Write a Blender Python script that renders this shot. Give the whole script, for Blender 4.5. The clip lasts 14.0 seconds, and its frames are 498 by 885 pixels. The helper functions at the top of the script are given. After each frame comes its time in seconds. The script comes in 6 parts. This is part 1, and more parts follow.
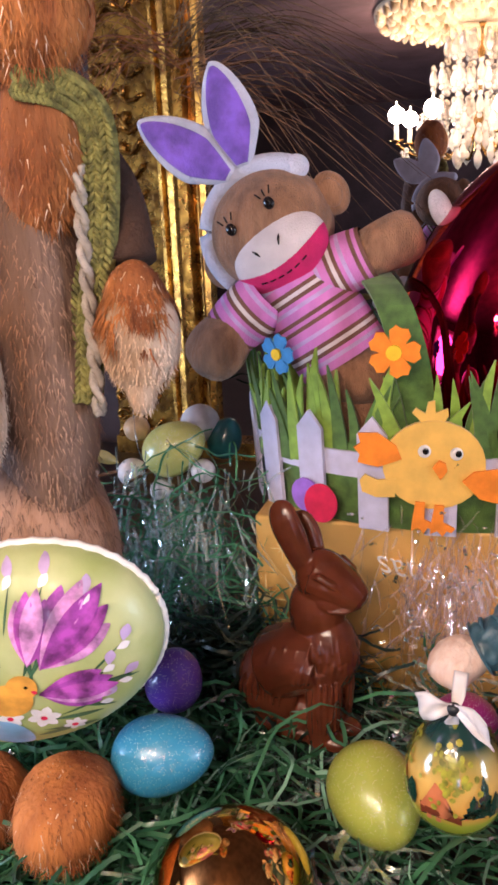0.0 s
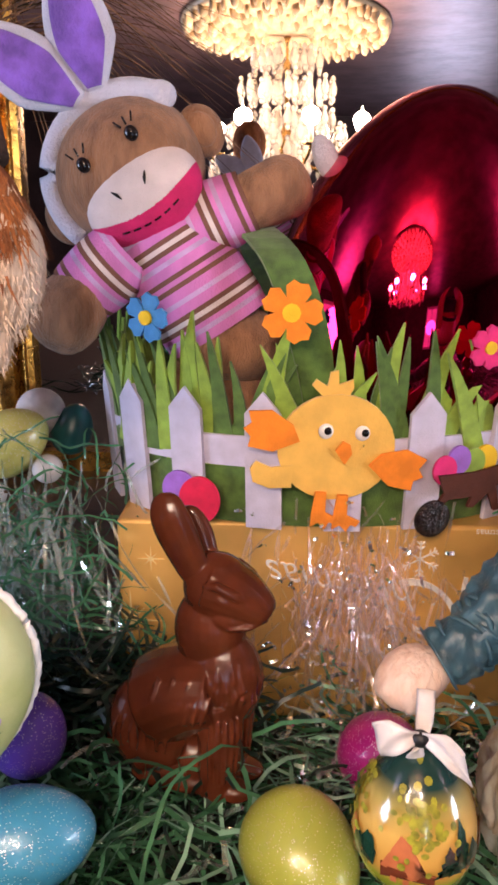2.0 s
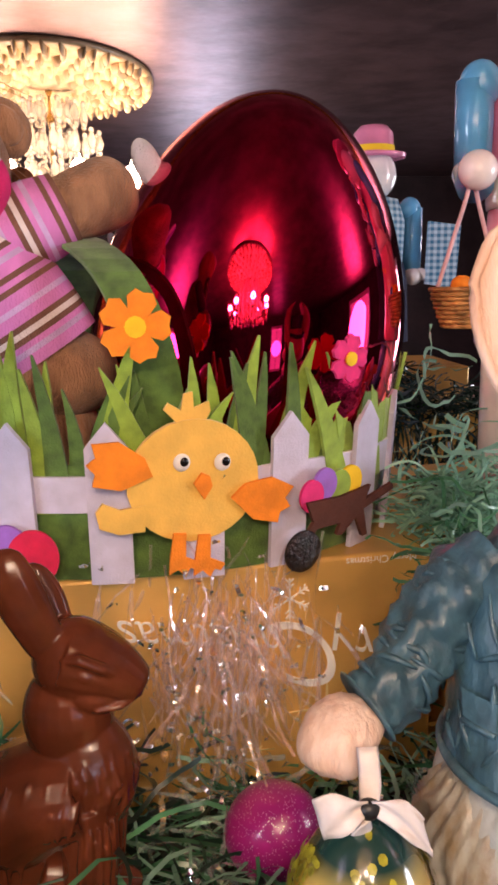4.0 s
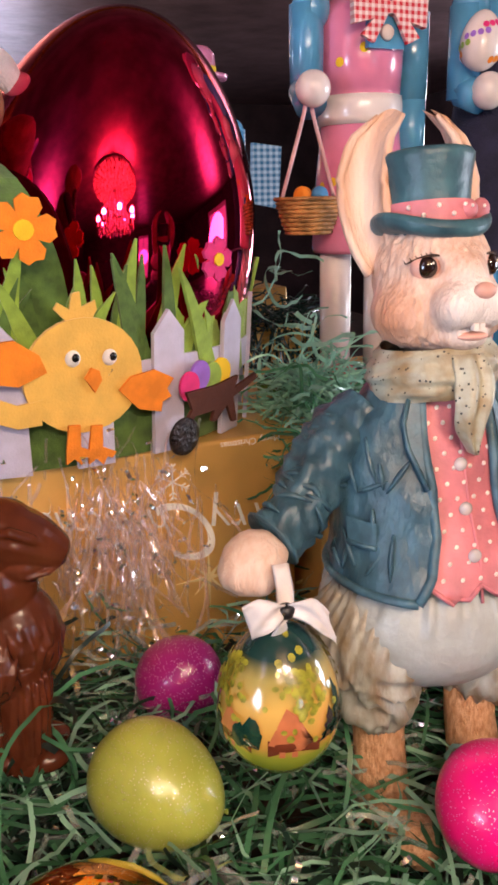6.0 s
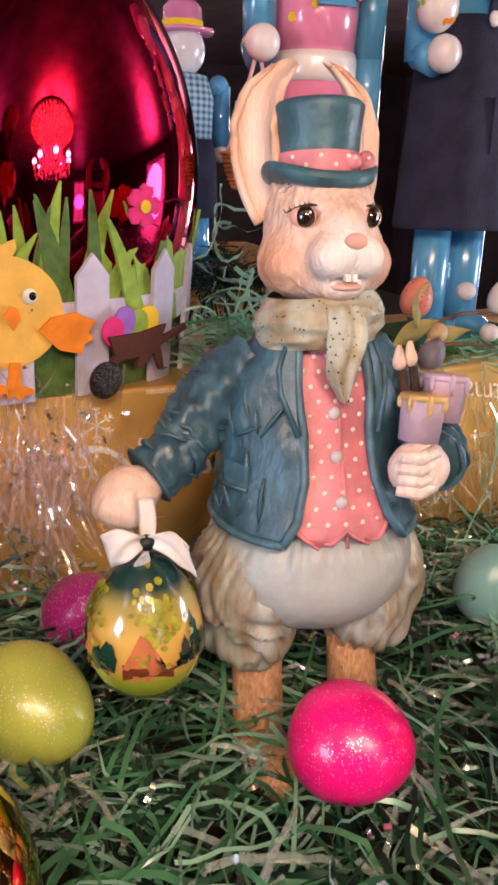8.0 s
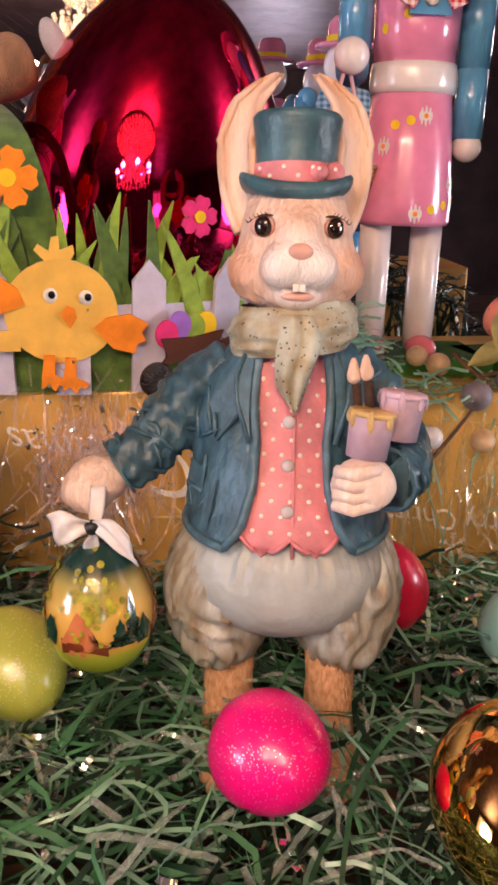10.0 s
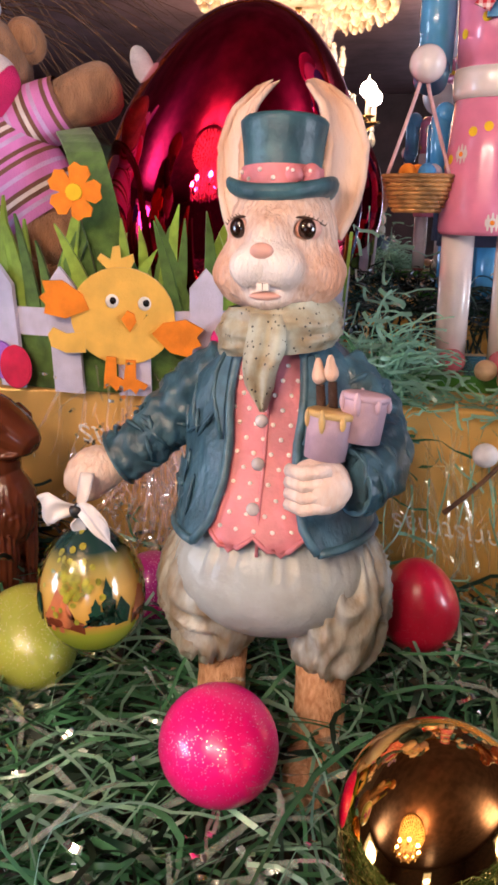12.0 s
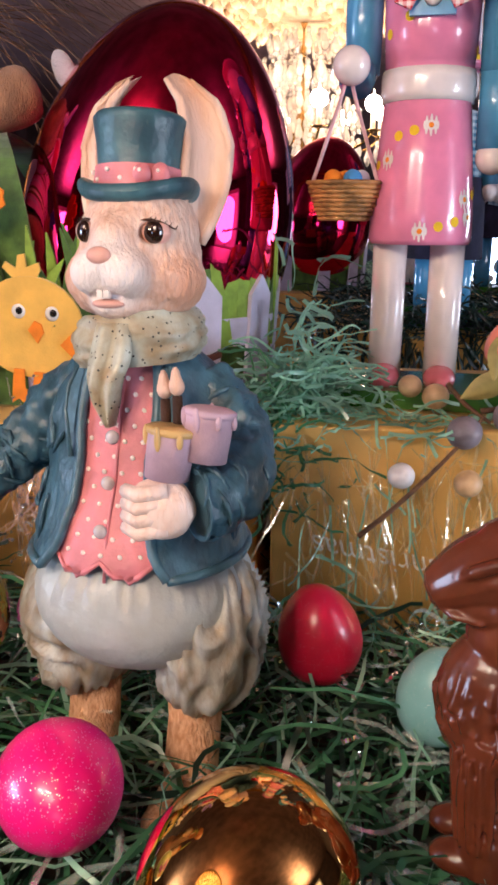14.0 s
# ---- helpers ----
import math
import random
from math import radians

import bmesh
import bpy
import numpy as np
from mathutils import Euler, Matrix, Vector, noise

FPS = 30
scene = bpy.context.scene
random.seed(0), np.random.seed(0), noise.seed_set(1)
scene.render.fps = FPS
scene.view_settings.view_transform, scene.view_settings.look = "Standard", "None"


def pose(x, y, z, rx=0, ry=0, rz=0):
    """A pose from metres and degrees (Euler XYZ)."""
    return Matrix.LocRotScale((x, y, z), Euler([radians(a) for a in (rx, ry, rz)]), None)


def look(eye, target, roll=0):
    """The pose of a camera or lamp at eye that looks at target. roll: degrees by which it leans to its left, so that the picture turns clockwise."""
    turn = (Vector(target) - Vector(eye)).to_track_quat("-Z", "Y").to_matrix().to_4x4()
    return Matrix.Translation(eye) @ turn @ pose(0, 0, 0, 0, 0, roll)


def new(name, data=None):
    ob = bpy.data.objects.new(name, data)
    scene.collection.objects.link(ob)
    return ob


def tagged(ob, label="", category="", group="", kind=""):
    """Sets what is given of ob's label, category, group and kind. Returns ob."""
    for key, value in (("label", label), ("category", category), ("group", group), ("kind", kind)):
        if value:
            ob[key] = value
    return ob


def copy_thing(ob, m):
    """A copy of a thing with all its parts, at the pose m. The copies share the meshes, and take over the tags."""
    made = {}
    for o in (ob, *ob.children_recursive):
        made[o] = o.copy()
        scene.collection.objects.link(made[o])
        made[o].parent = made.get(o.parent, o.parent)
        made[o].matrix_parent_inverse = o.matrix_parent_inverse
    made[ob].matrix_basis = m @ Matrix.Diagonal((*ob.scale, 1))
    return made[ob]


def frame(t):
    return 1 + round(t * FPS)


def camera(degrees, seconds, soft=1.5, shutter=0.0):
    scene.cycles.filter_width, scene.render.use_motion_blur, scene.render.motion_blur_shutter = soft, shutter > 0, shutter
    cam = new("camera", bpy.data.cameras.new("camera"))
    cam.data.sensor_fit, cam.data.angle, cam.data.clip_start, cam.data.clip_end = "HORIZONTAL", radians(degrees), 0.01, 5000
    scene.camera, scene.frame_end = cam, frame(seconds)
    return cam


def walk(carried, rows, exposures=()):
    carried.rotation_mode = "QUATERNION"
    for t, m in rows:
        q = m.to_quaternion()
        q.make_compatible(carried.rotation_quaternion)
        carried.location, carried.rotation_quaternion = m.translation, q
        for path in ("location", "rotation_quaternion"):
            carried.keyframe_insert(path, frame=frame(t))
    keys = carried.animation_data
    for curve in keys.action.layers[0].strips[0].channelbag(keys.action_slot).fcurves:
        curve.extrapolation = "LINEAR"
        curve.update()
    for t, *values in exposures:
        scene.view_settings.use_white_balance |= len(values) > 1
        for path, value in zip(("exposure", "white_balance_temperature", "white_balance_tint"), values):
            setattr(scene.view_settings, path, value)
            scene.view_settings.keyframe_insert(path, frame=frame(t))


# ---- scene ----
cam = camera(33.84, 14.0, soft=3.0)
walk(cam, [
    (0, look((-0.0838, -0.3870, 0.3664), (-0.1653, -0.1115, 0.2802), -2.46)),
    (0.5, look((-0.0993, -0.3901, 0.3556), (-0.1490, -0.1071, 0.2696), -1.52)),
    (1, look((-0.1209, -0.3749, 0.3443), (-0.1471, -0.0893, 0.2565), -0.41)),
    (1.5, look((-0.1368, -0.3359, 0.3313), (-0.1516, -0.0491, 0.2446), 0.02)),
    (2, look((-0.1478, -0.3053, 0.3164), (-0.1577, -0.0163, 0.2364), 0.07)),
    (2.5, look((-0.1592, -0.2818, 0.3124), (-0.1625, 0.0132, 0.2577), 0.17)),
    (3, look((-0.1651, -0.2651, 0.3060), (-0.1622, 0.0311, 0.2588), -0.08)),
    (3.5, look((-0.1719, -0.2536, 0.2892), (-0.1289, 0.0383, 0.2351), -0.42)),
    (4, look((-0.1812, -0.2449, 0.2878), (-0.1110, 0.0406, 0.2284), -0.87)),
    (4.2, look((-0.1926, -0.2457, 0.2859), (-0.1106, 0.0373, 0.2292), -0.88)),
    (6.3, look((-0.2347, -0.2894, 0.2735), (-0.1006, -0.0349, 0.1885), -1.31)),
    (6.5, look((-0.2336, -0.2958, 0.2725), (-0.0981, -0.0419, 0.1877), -1.25)),
    (7, look((-0.2286, -0.3095, 0.2664), (-0.0902, -0.0587, 0.1773), -0.72)),
    (7.5, look((-0.2094, -0.3122, 0.2624), (-0.0783, -0.0589, 0.1691), -0.08)),
    (8, look((-0.1868, -0.3190, 0.2657), (-0.0622, -0.0627, 0.1720), 1.54)),
    (8.2, look((-0.1766, -0.3236, 0.2678), (-0.0571, -0.0648, 0.1744), 1.77)),
    (10.3, look((-0.0572, -0.3695, 0.2673), (-0.0288, -0.0846, 0.1776), 1.36)),
    (10.5, look((-0.0461, -0.3740, 0.2668), (-0.0277, -0.0879, 0.1784), 1.24)),
    (11, look((-0.0266, -0.3794, 0.2574), (-0.0269, -0.0927, 0.1690), 0.90)),
    (11.5, look((-0.0035, -0.3771, 0.2572), (-0.0218, -0.0898, 0.1728), 0.33)),
    (12, look((0.0256, -0.3739, 0.2592), (-0.0050, -0.0875, 0.1754), 0.44)),
    (12.5, look((0.0392, -0.3704, 0.2564), (-0.0079, -0.0861, 0.1727), 0.42)),
    (13, look((0.0608, -0.3643, 0.2565), (0.0137, -0.0793, 0.1755), 0.53)),
    (13.5, look((0.0848, -0.3549, 0.2599), (0.0404, -0.0689, 0.1810), 0.51)),
    (14, look((0.0940, -0.3416, 0.2545), (0.0540, -0.0548, 0.1758), 0.53)),
], [(0, 0.0, 5900, 11), (1.5, 0.03, 6200, 13), (3, -0.03, 6700, 14), (4.2, -0.07, 6850, 14), (6.3, -0.02, 6500, 11), (8.2, -0.04, 6600, 12), (10.3, -0.14, 7200, 18), (11.2, -0.12, 7200, 17), (12.5, -0.04, 6150, 10), (14, -0.03, 6150, 10)])


# ---- world and light ----
world = bpy.data.worlds.new("room_world")
scene.world = world
world.use_nodes = True
world.node_tree.nodes["Background"].inputs[0].default_value = (0.55, 0.42, 0.45, 1)
world.node_tree.nodes["Background"].inputs[1].default_value = 0.02
scene.view_settings.exposure = 0.0


def lamp(name, kind, energy, color, m, size=0.1, size_y=None):
    data = bpy.data.lights.new(name, kind)
    data.energy, data.color = energy, color
    if kind == "AREA":
        data.size = size
        data.shape = "DISK"
    else:
        data.shadow_soft_size = size
    ob = new(name, data)
    ob.matrix_world = m
    return ob


CEIL = 0.86
# ---- lights ----
CHAND = (-0.330, -0.880, CEIL - 0.001)
for k in range(8):
    a = 2 * math.pi * k / 8 + 0.39
    lamp("candle_glow", "POINT", 9.0, (1.0, 0.760, 0.585), pose(CHAND[0] + 0.250 * math.cos(a), CHAND[1] + 0.250 * math.sin(a), CHAND[2] - 0.275), 0.024)
lamp("window_fill", "AREA", 44, (0.60, 0.74, 1.0), look((-2.5, -0.75, 0.15), (0, 0, 0.1)), 0.9)
# added fill from the right, out of view; no known source there
lamp("window_fill", "AREA", 48, (0.82, 0.88, 1.0), look((2.5, -0.75, 0.15), (0, 0, 0.1)), 0.9)
lamp("window_fill", "AREA", 4.5, (0.55, 0.72, 1.0), look((0.30, -3.12, 0.10), (0.1, 0, 0.15)), 0.40, 0.95)


# ---- materials ----
def mat(name, color, rough=0.5, metal=0.0, vary=0.12, scale=60.0, bump=0.0, bump_scale=400.0, spec=0.5, coat=0.0,
        sheen=0.0, tint=None, stretch=(1, 1, 1), emit=0.0, trans=0.0, rand=0.0, sub=0.0, dots=None, speck=None):
    """A surface with two scales of colour variation and fine relief. tint: the second colour of the stains."""
    m = bpy.data.materials.new(name)
    m.use_nodes = True
    nt = m.node_tree
    n, l = nt.nodes, nt.links
    b = n["Principled BSDF"]
    tex = n.new("ShaderNodeTexCoord")
    mp = n.new("ShaderNodeMapping")
    mp.inputs["Scale"].default_value = stretch
    l.new(tex.outputs["Object"], mp.inputs["Vector"])
    big = n.new("ShaderNodeTexNoise")
    big.inputs["Scale"].default_value, big.inputs["Detail"].default_value = scale, 5
    l.new(mp.outputs[0], big.inputs["Vector"])
    ramp = n.new("ShaderNodeMapRange")
    ramp.inputs["From Min"].default_value, ramp.inputs["From Max"].default_value = 0.35, 0.65
    l.new(big.outputs["Fac"], ramp.inputs["Value"])
    mix = n.new("ShaderNodeMix")
    mix.data_type = "RGBA"
    second = tint if tint else tuple(c * (1 - 2 * vary) for c in color)
    first = color if tint else tuple(min(1, c * (1 + vary)) for c in color)
    mix.inputs[6].default_value, mix.inputs[7].default_value = (*first, 1), (*second, 1)
    l.new(ramp.outputs[0], mix.inputs[0])
    out = mix.outputs[2]
    fine = n.new("ShaderNodeTexNoise")
    fine.inputs["Scale"].default_value, fine.inputs["Detail"].default_value = bump_scale, 4
    l.new(mp.outputs[0], fine.inputs["Vector"])
    if rand > 0:
        info = n.new("ShaderNodeNewGeometry")
        hsv = n.new("ShaderNodeHueSaturation")
        rr = n.new("ShaderNodeMapRange")
        rr.inputs["To Min"].default_value, rr.inputs["To Max"].default_value = 1 - rand, 1 + rand
        l.new(info.outputs["Random Per Island"], rr.inputs["Value"])
        l.new(rr.outputs[0], hsv.inputs["Value"])
        l.new(out, hsv.inputs["Color"])
        out = hsv.outputs[0]
    if speck:
        vor = n.new("ShaderNodeTexVoronoi")
        vor.inputs["Scale"].default_value = speck[0]
        l.new(tex.outputs["Object"], vor.inputs["Vector"])
        thr = n.new("ShaderNodeMath")
        thr.operation = "LESS_THAN"
        thr.inputs[1].default_value = speck[1]
        l.new(vor.outputs["Distance"], thr.inputs[0])
        m2 = n.new("ShaderNodeMix")
        m2.data_type = "RGBA"
        m2.inputs[7].default_value = (*speck[2], 1)
        l.new(out, m2.inputs[6])
        l.new(thr.outputs[0], m2.inputs[0])
        out = m2.outputs[2]
    l.new(out, b.inputs["Base Color"])
    rg = n.new("ShaderNodeMapRange")
    rg.inputs["To Min"].default_value, rg.inputs["To Max"].default_value = max(0.0, rough * 0.8), min(1, rough * 1.2)
    l.new(fine.outputs["Fac"], rg.inputs["Value"])
    l.new(rg.outputs[0], b.inputs["Roughness"])
    b.inputs["Metallic"].default_value = metal
    b.inputs["Specular IOR Level"].default_value = spec
    b.inputs["Coat Weight"].default_value = coat
    b.inputs["Coat Roughness"].default_value = 0.08
    b.inputs["Sheen Weight"].default_value = sheen
    b.inputs["Transmission Weight"].default_value = trans
    b.inputs["Subsurface Weight"].default_value = sub
    b.inputs["Subsurface Radius"].default_value = (0.004, 0.002, 0.0015)
    if emit:
        b.inputs["Emission Color"].default_value = (*color, 1)
        b.inputs["Emission Strength"].default_value = emit
    if bump > 0:
        bp = n.new("ShaderNodeBump")
        bp.inputs["Strength"].default_value, bp.inputs["Distance"].default_value = bump, 0.002
        l.new(fine.outputs["Fac"], bp.inputs["Height"])
        l.new(bp.outputs[0], b.inputs["Normal"])
    return m


# ---- mesh tools ----
class Build:
    """Gathers pieces of surface into one mesh with several materials."""

    def __init__(self):
        self.v, self.f, self.mi, self.sm = [], [], [], []

    def add(self, verts, faces, mi=0, smooth=True, m=None):
        k = len(self.v)
        self.v += [tuple(m @ Vector(p)) if m else tuple(p) for p in verts]
        self.f += [tuple(i + k for i in f) for f in faces]
        self.mi += [mi] * len(faces)
        self.sm += [smooth] * len(faces)
        return self

    def grid(self, rows, mi=0, close=False, caps=False, smooth=True, m=None):
        nr, nc = len(rows), len(rows[0])
        verts = [p for r in rows for p in r]
        faces = []
        for i in range(nr - 1):
            for j in range(nc if close else nc - 1):
                a, b = i * nc + j, i * nc + (j + 1) % nc
                faces.append((a, b, b + nc, a + nc))
        if caps:
            faces.append(tuple(reversed(range(nc))))
            faces.append(tuple(range((nr - 1) * nc, nr * nc)))
        return self.add(verts, faces, mi, smooth, m)

    def rev(self, profile, mi=0, seg=32, m=None, caps=True, smooth=True):
        rows = [[(r * math.cos(2 * math.pi * j / seg), r * math.sin(2 * math.pi * j / seg), z) for j in range(seg)] for r, z in profile]
        return self.grid(rows, mi, True, caps, smooth, m)

    def ell(self, c, r, mi=0, seg=24, rings=14, m=None, rot=None, lump=0.0, freq=60.0):
        R = rot if rot else Matrix.Identity(4)
        rows = []
        for i in range(rings + 1):
            a = math.pi * i / rings - math.pi / 2
            a = max(-math.pi / 2 + 0.02, min(math.pi / 2 - 0.02, a))
            row = []
            for j in range(seg):
                t = 2 * math.pi * j / seg
                p = Vector((r[0] * math.cos(a) * math.cos(t), r[1] * math.cos(a) * math.sin(t), r[2] * math.sin(a)))
                if lump:
                    p *= 1 + lump * noise.noise((p + Vector(c)) * freq)
                row.append(tuple(R @ p + Vector(c)))
            rows.append(row)
        return self.grid(rows, mi, True, True, True, m)

    def blob(self, c, ells, holes=(), mi=0, seg=120, rings=80, k=0.004, relief=None):
        """One skin round several ellipsoids that flow into each other, with hollows."""
        c = np.array(c)
        th = np.linspace(0, 2 * np.pi, seg, endpoint=False)
        ph = np.linspace(-np.pi / 2 + 0.01, np.pi / 2 - 0.01, rings + 1)
        P, T = np.meshgrid(ph, th, indexing="ij")
        d = np.stack([np.cos(P) * np.cos(T), np.cos(P) * np.sin(T), np.sin(P)], -1)

        def dist(p, e):
            q = (p - np.array(e[0])) / np.array(e[1])
            g = q / np.array(e[1])
            k0 = np.linalg.norm(q, axis=-1)
            return k0 * (k0 - 1) / np.maximum(np.linalg.norm(g, axis=-1), 1e-9)

        def field(p):
            f = sum(np.exp(-np.clip(dist(p, e) / k, -40, 40)) for e in ells)
            f = -k * np.log(np.maximum(f, 1e-30))
            for h in holes:
                f = np.maximum(f, -dist(p, h))
            return f

        lo, hi = np.full(P.shape, 0.0005), np.full(P.shape, 0.12)
        for _ in range(26):
            mid = (lo + hi) / 2
            inside = field(c + d * mid[..., None]) < 0
            lo, hi = np.where(inside, mid, lo), np.where(inside, hi, mid)
        rows = []
        for i in range(rings + 1):
            row = []
            for j in range(seg):
                r = lo[i, j]
                p = Vector(c + d[i, j] * r)
                if relief:
                    p += Vector(d[i, j]) * relief(p)
                row.append(tuple(p))
            rows.append(row)
        return self.grid(rows, mi, True, True)

    def tube(self, pts, radii, mi=0, seg=10, m=None, flat=1.0, up=(0, 0, 1), caps=True, wrinkle=0.0, freq=80.0):
        pts = [Vector(p) for p in pts]
        if not hasattr(radii, "__len__"):
            radii = [radii] * len(pts)
        rows = []
        for i, p in enumerate(pts):
            d = (pts[min(i + 1, len(pts) - 1)] - pts[max(i - 1, 0)]).normalized()
            s = d.cross(Vector(up))
            s = s.normalized() if s.length > 1e-4 else Vector((1, 0, 0))
            u = s.cross(d).normalized()
            row = []
            for j in range(seg):
                t = 2 * math.pi * j / seg
                q = s * math.cos(t) + u * (math.sin(t) * flat)
                rad = radii[i] * (1 + wrinkle * noise.noise((p + q * radii[i]) * freq)) if wrinkle else radii[i]
                row.append(tuple(p + q * rad))
            rows.append(row)
        return self.grid(rows, mi, True, caps, True, m)

    def plate(self, outline, thick, mi=0, m=None, smooth=False):
        """A flat shape in x, z, thick along y."""
        n = len(outline)
        verts = [(x, 0, z) for x, z in outline] + [(x, thick, z) for x, z in outline]
        faces = [tuple(range(n)), tuple(reversed(range(n, 2 * n)))]
        faces += [(i, i + n, (i + 1) % n + n, (i + 1) % n) for i in range(n)]
        return self.add(verts, faces, mi, smooth, m)

    def box(self, lo, hi, mi=0, m=None):
        x0, y0, z0 = lo
        x1, y1, z1 = hi
        v = [(x0, y0, z0), (x1, y0, z0), (x1, y1, z0), (x0, y1, z0), (x0, y0, z1), (x1, y0, z1), (x1, y1, z1), (x0, y1, z1)]
        f = [(0, 3, 2, 1), (4, 5, 6, 7), (0, 1, 5, 4), (1, 2, 6, 5), (2, 3, 7, 6), (3, 0, 4, 7)]
        return self.add(v, f, mi, False, m)

    def mesh(self, name, mats):
        me = bpy.data.meshes.new(name)
        me.from_pydata(self.v, [], self.f)
        for mm in mats if isinstance(mats, (list, tuple)) else [mats]:
            me.materials.append(mm)
        me.polygons.foreach_set("material_index", self.mi)
        me.polygons.foreach_set("use_smooth", self.sm)
        me.update()
        bm = bmesh.new()
        bm.from_mesh(me)
        bmesh.ops.recalc_face_normals(bm, faces=bm.faces)
        bm.to_mesh(me)
        bm.free()
        return me


def thing(name, b, mats, label, category, m=None, group="", kind=""):
    ob = new(name, b.mesh(name, mats) if b else None)
    if m:
        ob.matrix_world = m
    return tagged(ob, label, category, group, kind)


def part(name, b, mats, parent, label="", m=None):
    ob = new(name, b.mesh(name, mats))
    ob.parent = parent
    if m:
        ob.matrix_basis = m
    if label:
        tagged(ob, label)
    return ob


def bevel(ob, w=0.002, seg=2):
    mo = ob.modifiers.new("bevel", "BEVEL")
    mo.width, mo.segments, mo.limit_method = w, seg, "ANGLE"
    return ob


def spline(pts, n):
    """n points of a smooth curve through pts."""
    pts = [Vector(p) for p in pts]
    out = []
    for k in range(n):
        t = k / (n - 1) * (len(pts) - 1)
        i = min(int(t), len(pts) - 2)
        u = t - i
        p0, p1, p2, p3 = pts[max(i - 1, 0)], pts[i], pts[i + 1], pts[min(i + 2, len(pts) - 1)]
        out.append(0.5 * ((2 * p1) + (p2 - p0) * u + (2 * p0 - 5 * p1 + 4 * p2 - p3) * u * u + (3 * p1 - p0 - 3 * p2 + p3) * u ** 3))
    return out


def table(z, knots):
    """Values between rows (z, a, b, ...)."""
    ks = list(zip(*knots))
    return [float(np.interp(z, ks[0], col)) for col in ks[1:]]


def egg_profile(r, length, n=18):
    out = []
    for i in range(n + 1):
        a = math.pi * i / n
        z = -math.cos(a)
        k = math.sin(a) * (1 - 0.14 * z)
        out.append((max(r * k, 0.0004), z * length / 2))
    return out


# ---- surfaces ----
M = {}
M["wood"] = mat("dark_wood", (0.03, 0.015, 0.01), 0.35, vary=0.3, scale=12, bump=0.1, stretch=(1, 8, 8))
M["wall"] = mat("wall_paint", (0.045, 0.022, 0.025), 0.7, vary=0.25, scale=6, bump=0.3, bump_scale=60)
M["ceiling"] = mat("pressed_ceiling", (0.31, 0.19, 0.195), 0.38, metal=0.85, vary=0.15, scale=9, bump=0.40, bump_scale=38)
M["floor"] = mat("floor_boards", (0.045, 0.022, 0.011), 0.4, vary=0.3, scale=10)
M["gold_frame"] = mat("gilt", (0.54, 0.28, 0.05), 0.28, metal=0.9, vary=0.25, scale=50, bump=0.4, bump_scale=120, tint=(0.16, 0.07, 0.015))
M["glass_mirror"] = mat("mirror_glass", (0.80, 0.76, 0.77), 0.0, metal=1.0, vary=0.01, scale=3)
M["gold_paper"] = mat("gold_paper", (0.82, 0.475, 0.135), 0.36, metal=0.38, vary=0.10, scale=14, bump=0.22, bump_scale=22)
M["silver_ink"] = mat("pale_foil", (0.95, 0.90, 0.82), 0.40, metal=0.0, vary=0.05)
M["gold_ink"] = mat("pale_gold_foil", (0.90, 0.72, 0.34), 0.3, metal=0.15, vary=0.05)
M["felt_green"] = mat("green_felt", (0.085, 0.17, 0.03), 0.95, vary=0.2, scale=90, bump=0.25, bump_scale=900, sheen=0.3)
M["felt_lime"] = mat("lime_felt", (0.27, 0.42, 0.05), 0.95, vary=0.15, scale=90, bump=0.25, bump_scale=900, sheen=0.3)
M["felt_white"] = mat("white_felt", (0.56, 0.53, 0.69), 0.95, vary=0.06, scale=80, bump=0.22, bump_scale=900, sheen=0.3)
M["felt_yellow"] = mat("yellow_felt", (0.80, 0.47, 0.09), 0.95, vary=0.06, scale=80, bump=0.22, bump_scale=900, sheen=0.3)
M["felt_orange"] = mat("orange_felt", (0.88, 0.25, 0.015), 0.95, vary=0.1, scale=80, bump=0.22, bump_scale=900)
M["felt_sky"] = mat("sky_felt", (0.06, 0.25, 0.55), 0.95, vary=0.1, scale=80, bump=0.22, bump_scale=900)
M["felt_pink"] = mat("pink_felt", (0.75, 0.03, 0.20), 0.95, vary=0.1, scale=80, bump=0.22, bump_scale=900)
M["felt_red"] = mat("red_felt", (0.68, 0.012, 0.07), 0.95, vary=0.1, scale=80, bump=0.22, bump_scale=900)
M["felt_lilac"] = mat("lilac_felt", (0.34, 0.15, 0.62), 0.95, vary=0.1, scale=80, bump=0.22, bump_scale=900)
M["felt_brown"] = mat("brown_felt", (0.085, 0.02, 0.010), 0.95, vary=0.1, scale=80, bump=0.22, bump_scale=900)
M["felt_sun"] = mat("sunny_felt", (0.85, 0.55, 0.02), 0.95, vary=0.05, scale=80, bump=0.2, bump_scale=900)
M["red_chrome"] = mat("magenta_chrome", (0.70, 0.014, 0.085), 0.03, metal=1.0, vary=0.05, scale=8)
M["gold_chrome"] = mat("gold_chrome", (0.85, 0.46, 0.13), 0.04, metal=1.0, vary=0.08, scale=20)
M["chocolate"] = mat("milk_chocolate", (0.120, 0.029, 0.013), 0.24, vary=0.15, scale=40, bump=0.08, bump_scale=120, spec=0.5)
M["black"] = mat("black_bead", (0.008, 0.006, 0.006), 0.12, vary=0.0)
M["white"] = mat("white_paint", (0.80, 0.76, 0.74), 0.45, vary=0.08, bump=0.1)


# ---- the room ----
def slab(name, lo, hi, material, label, category):
    return thing(name, Build().box(lo, hi), material, label, category, kind="structure")


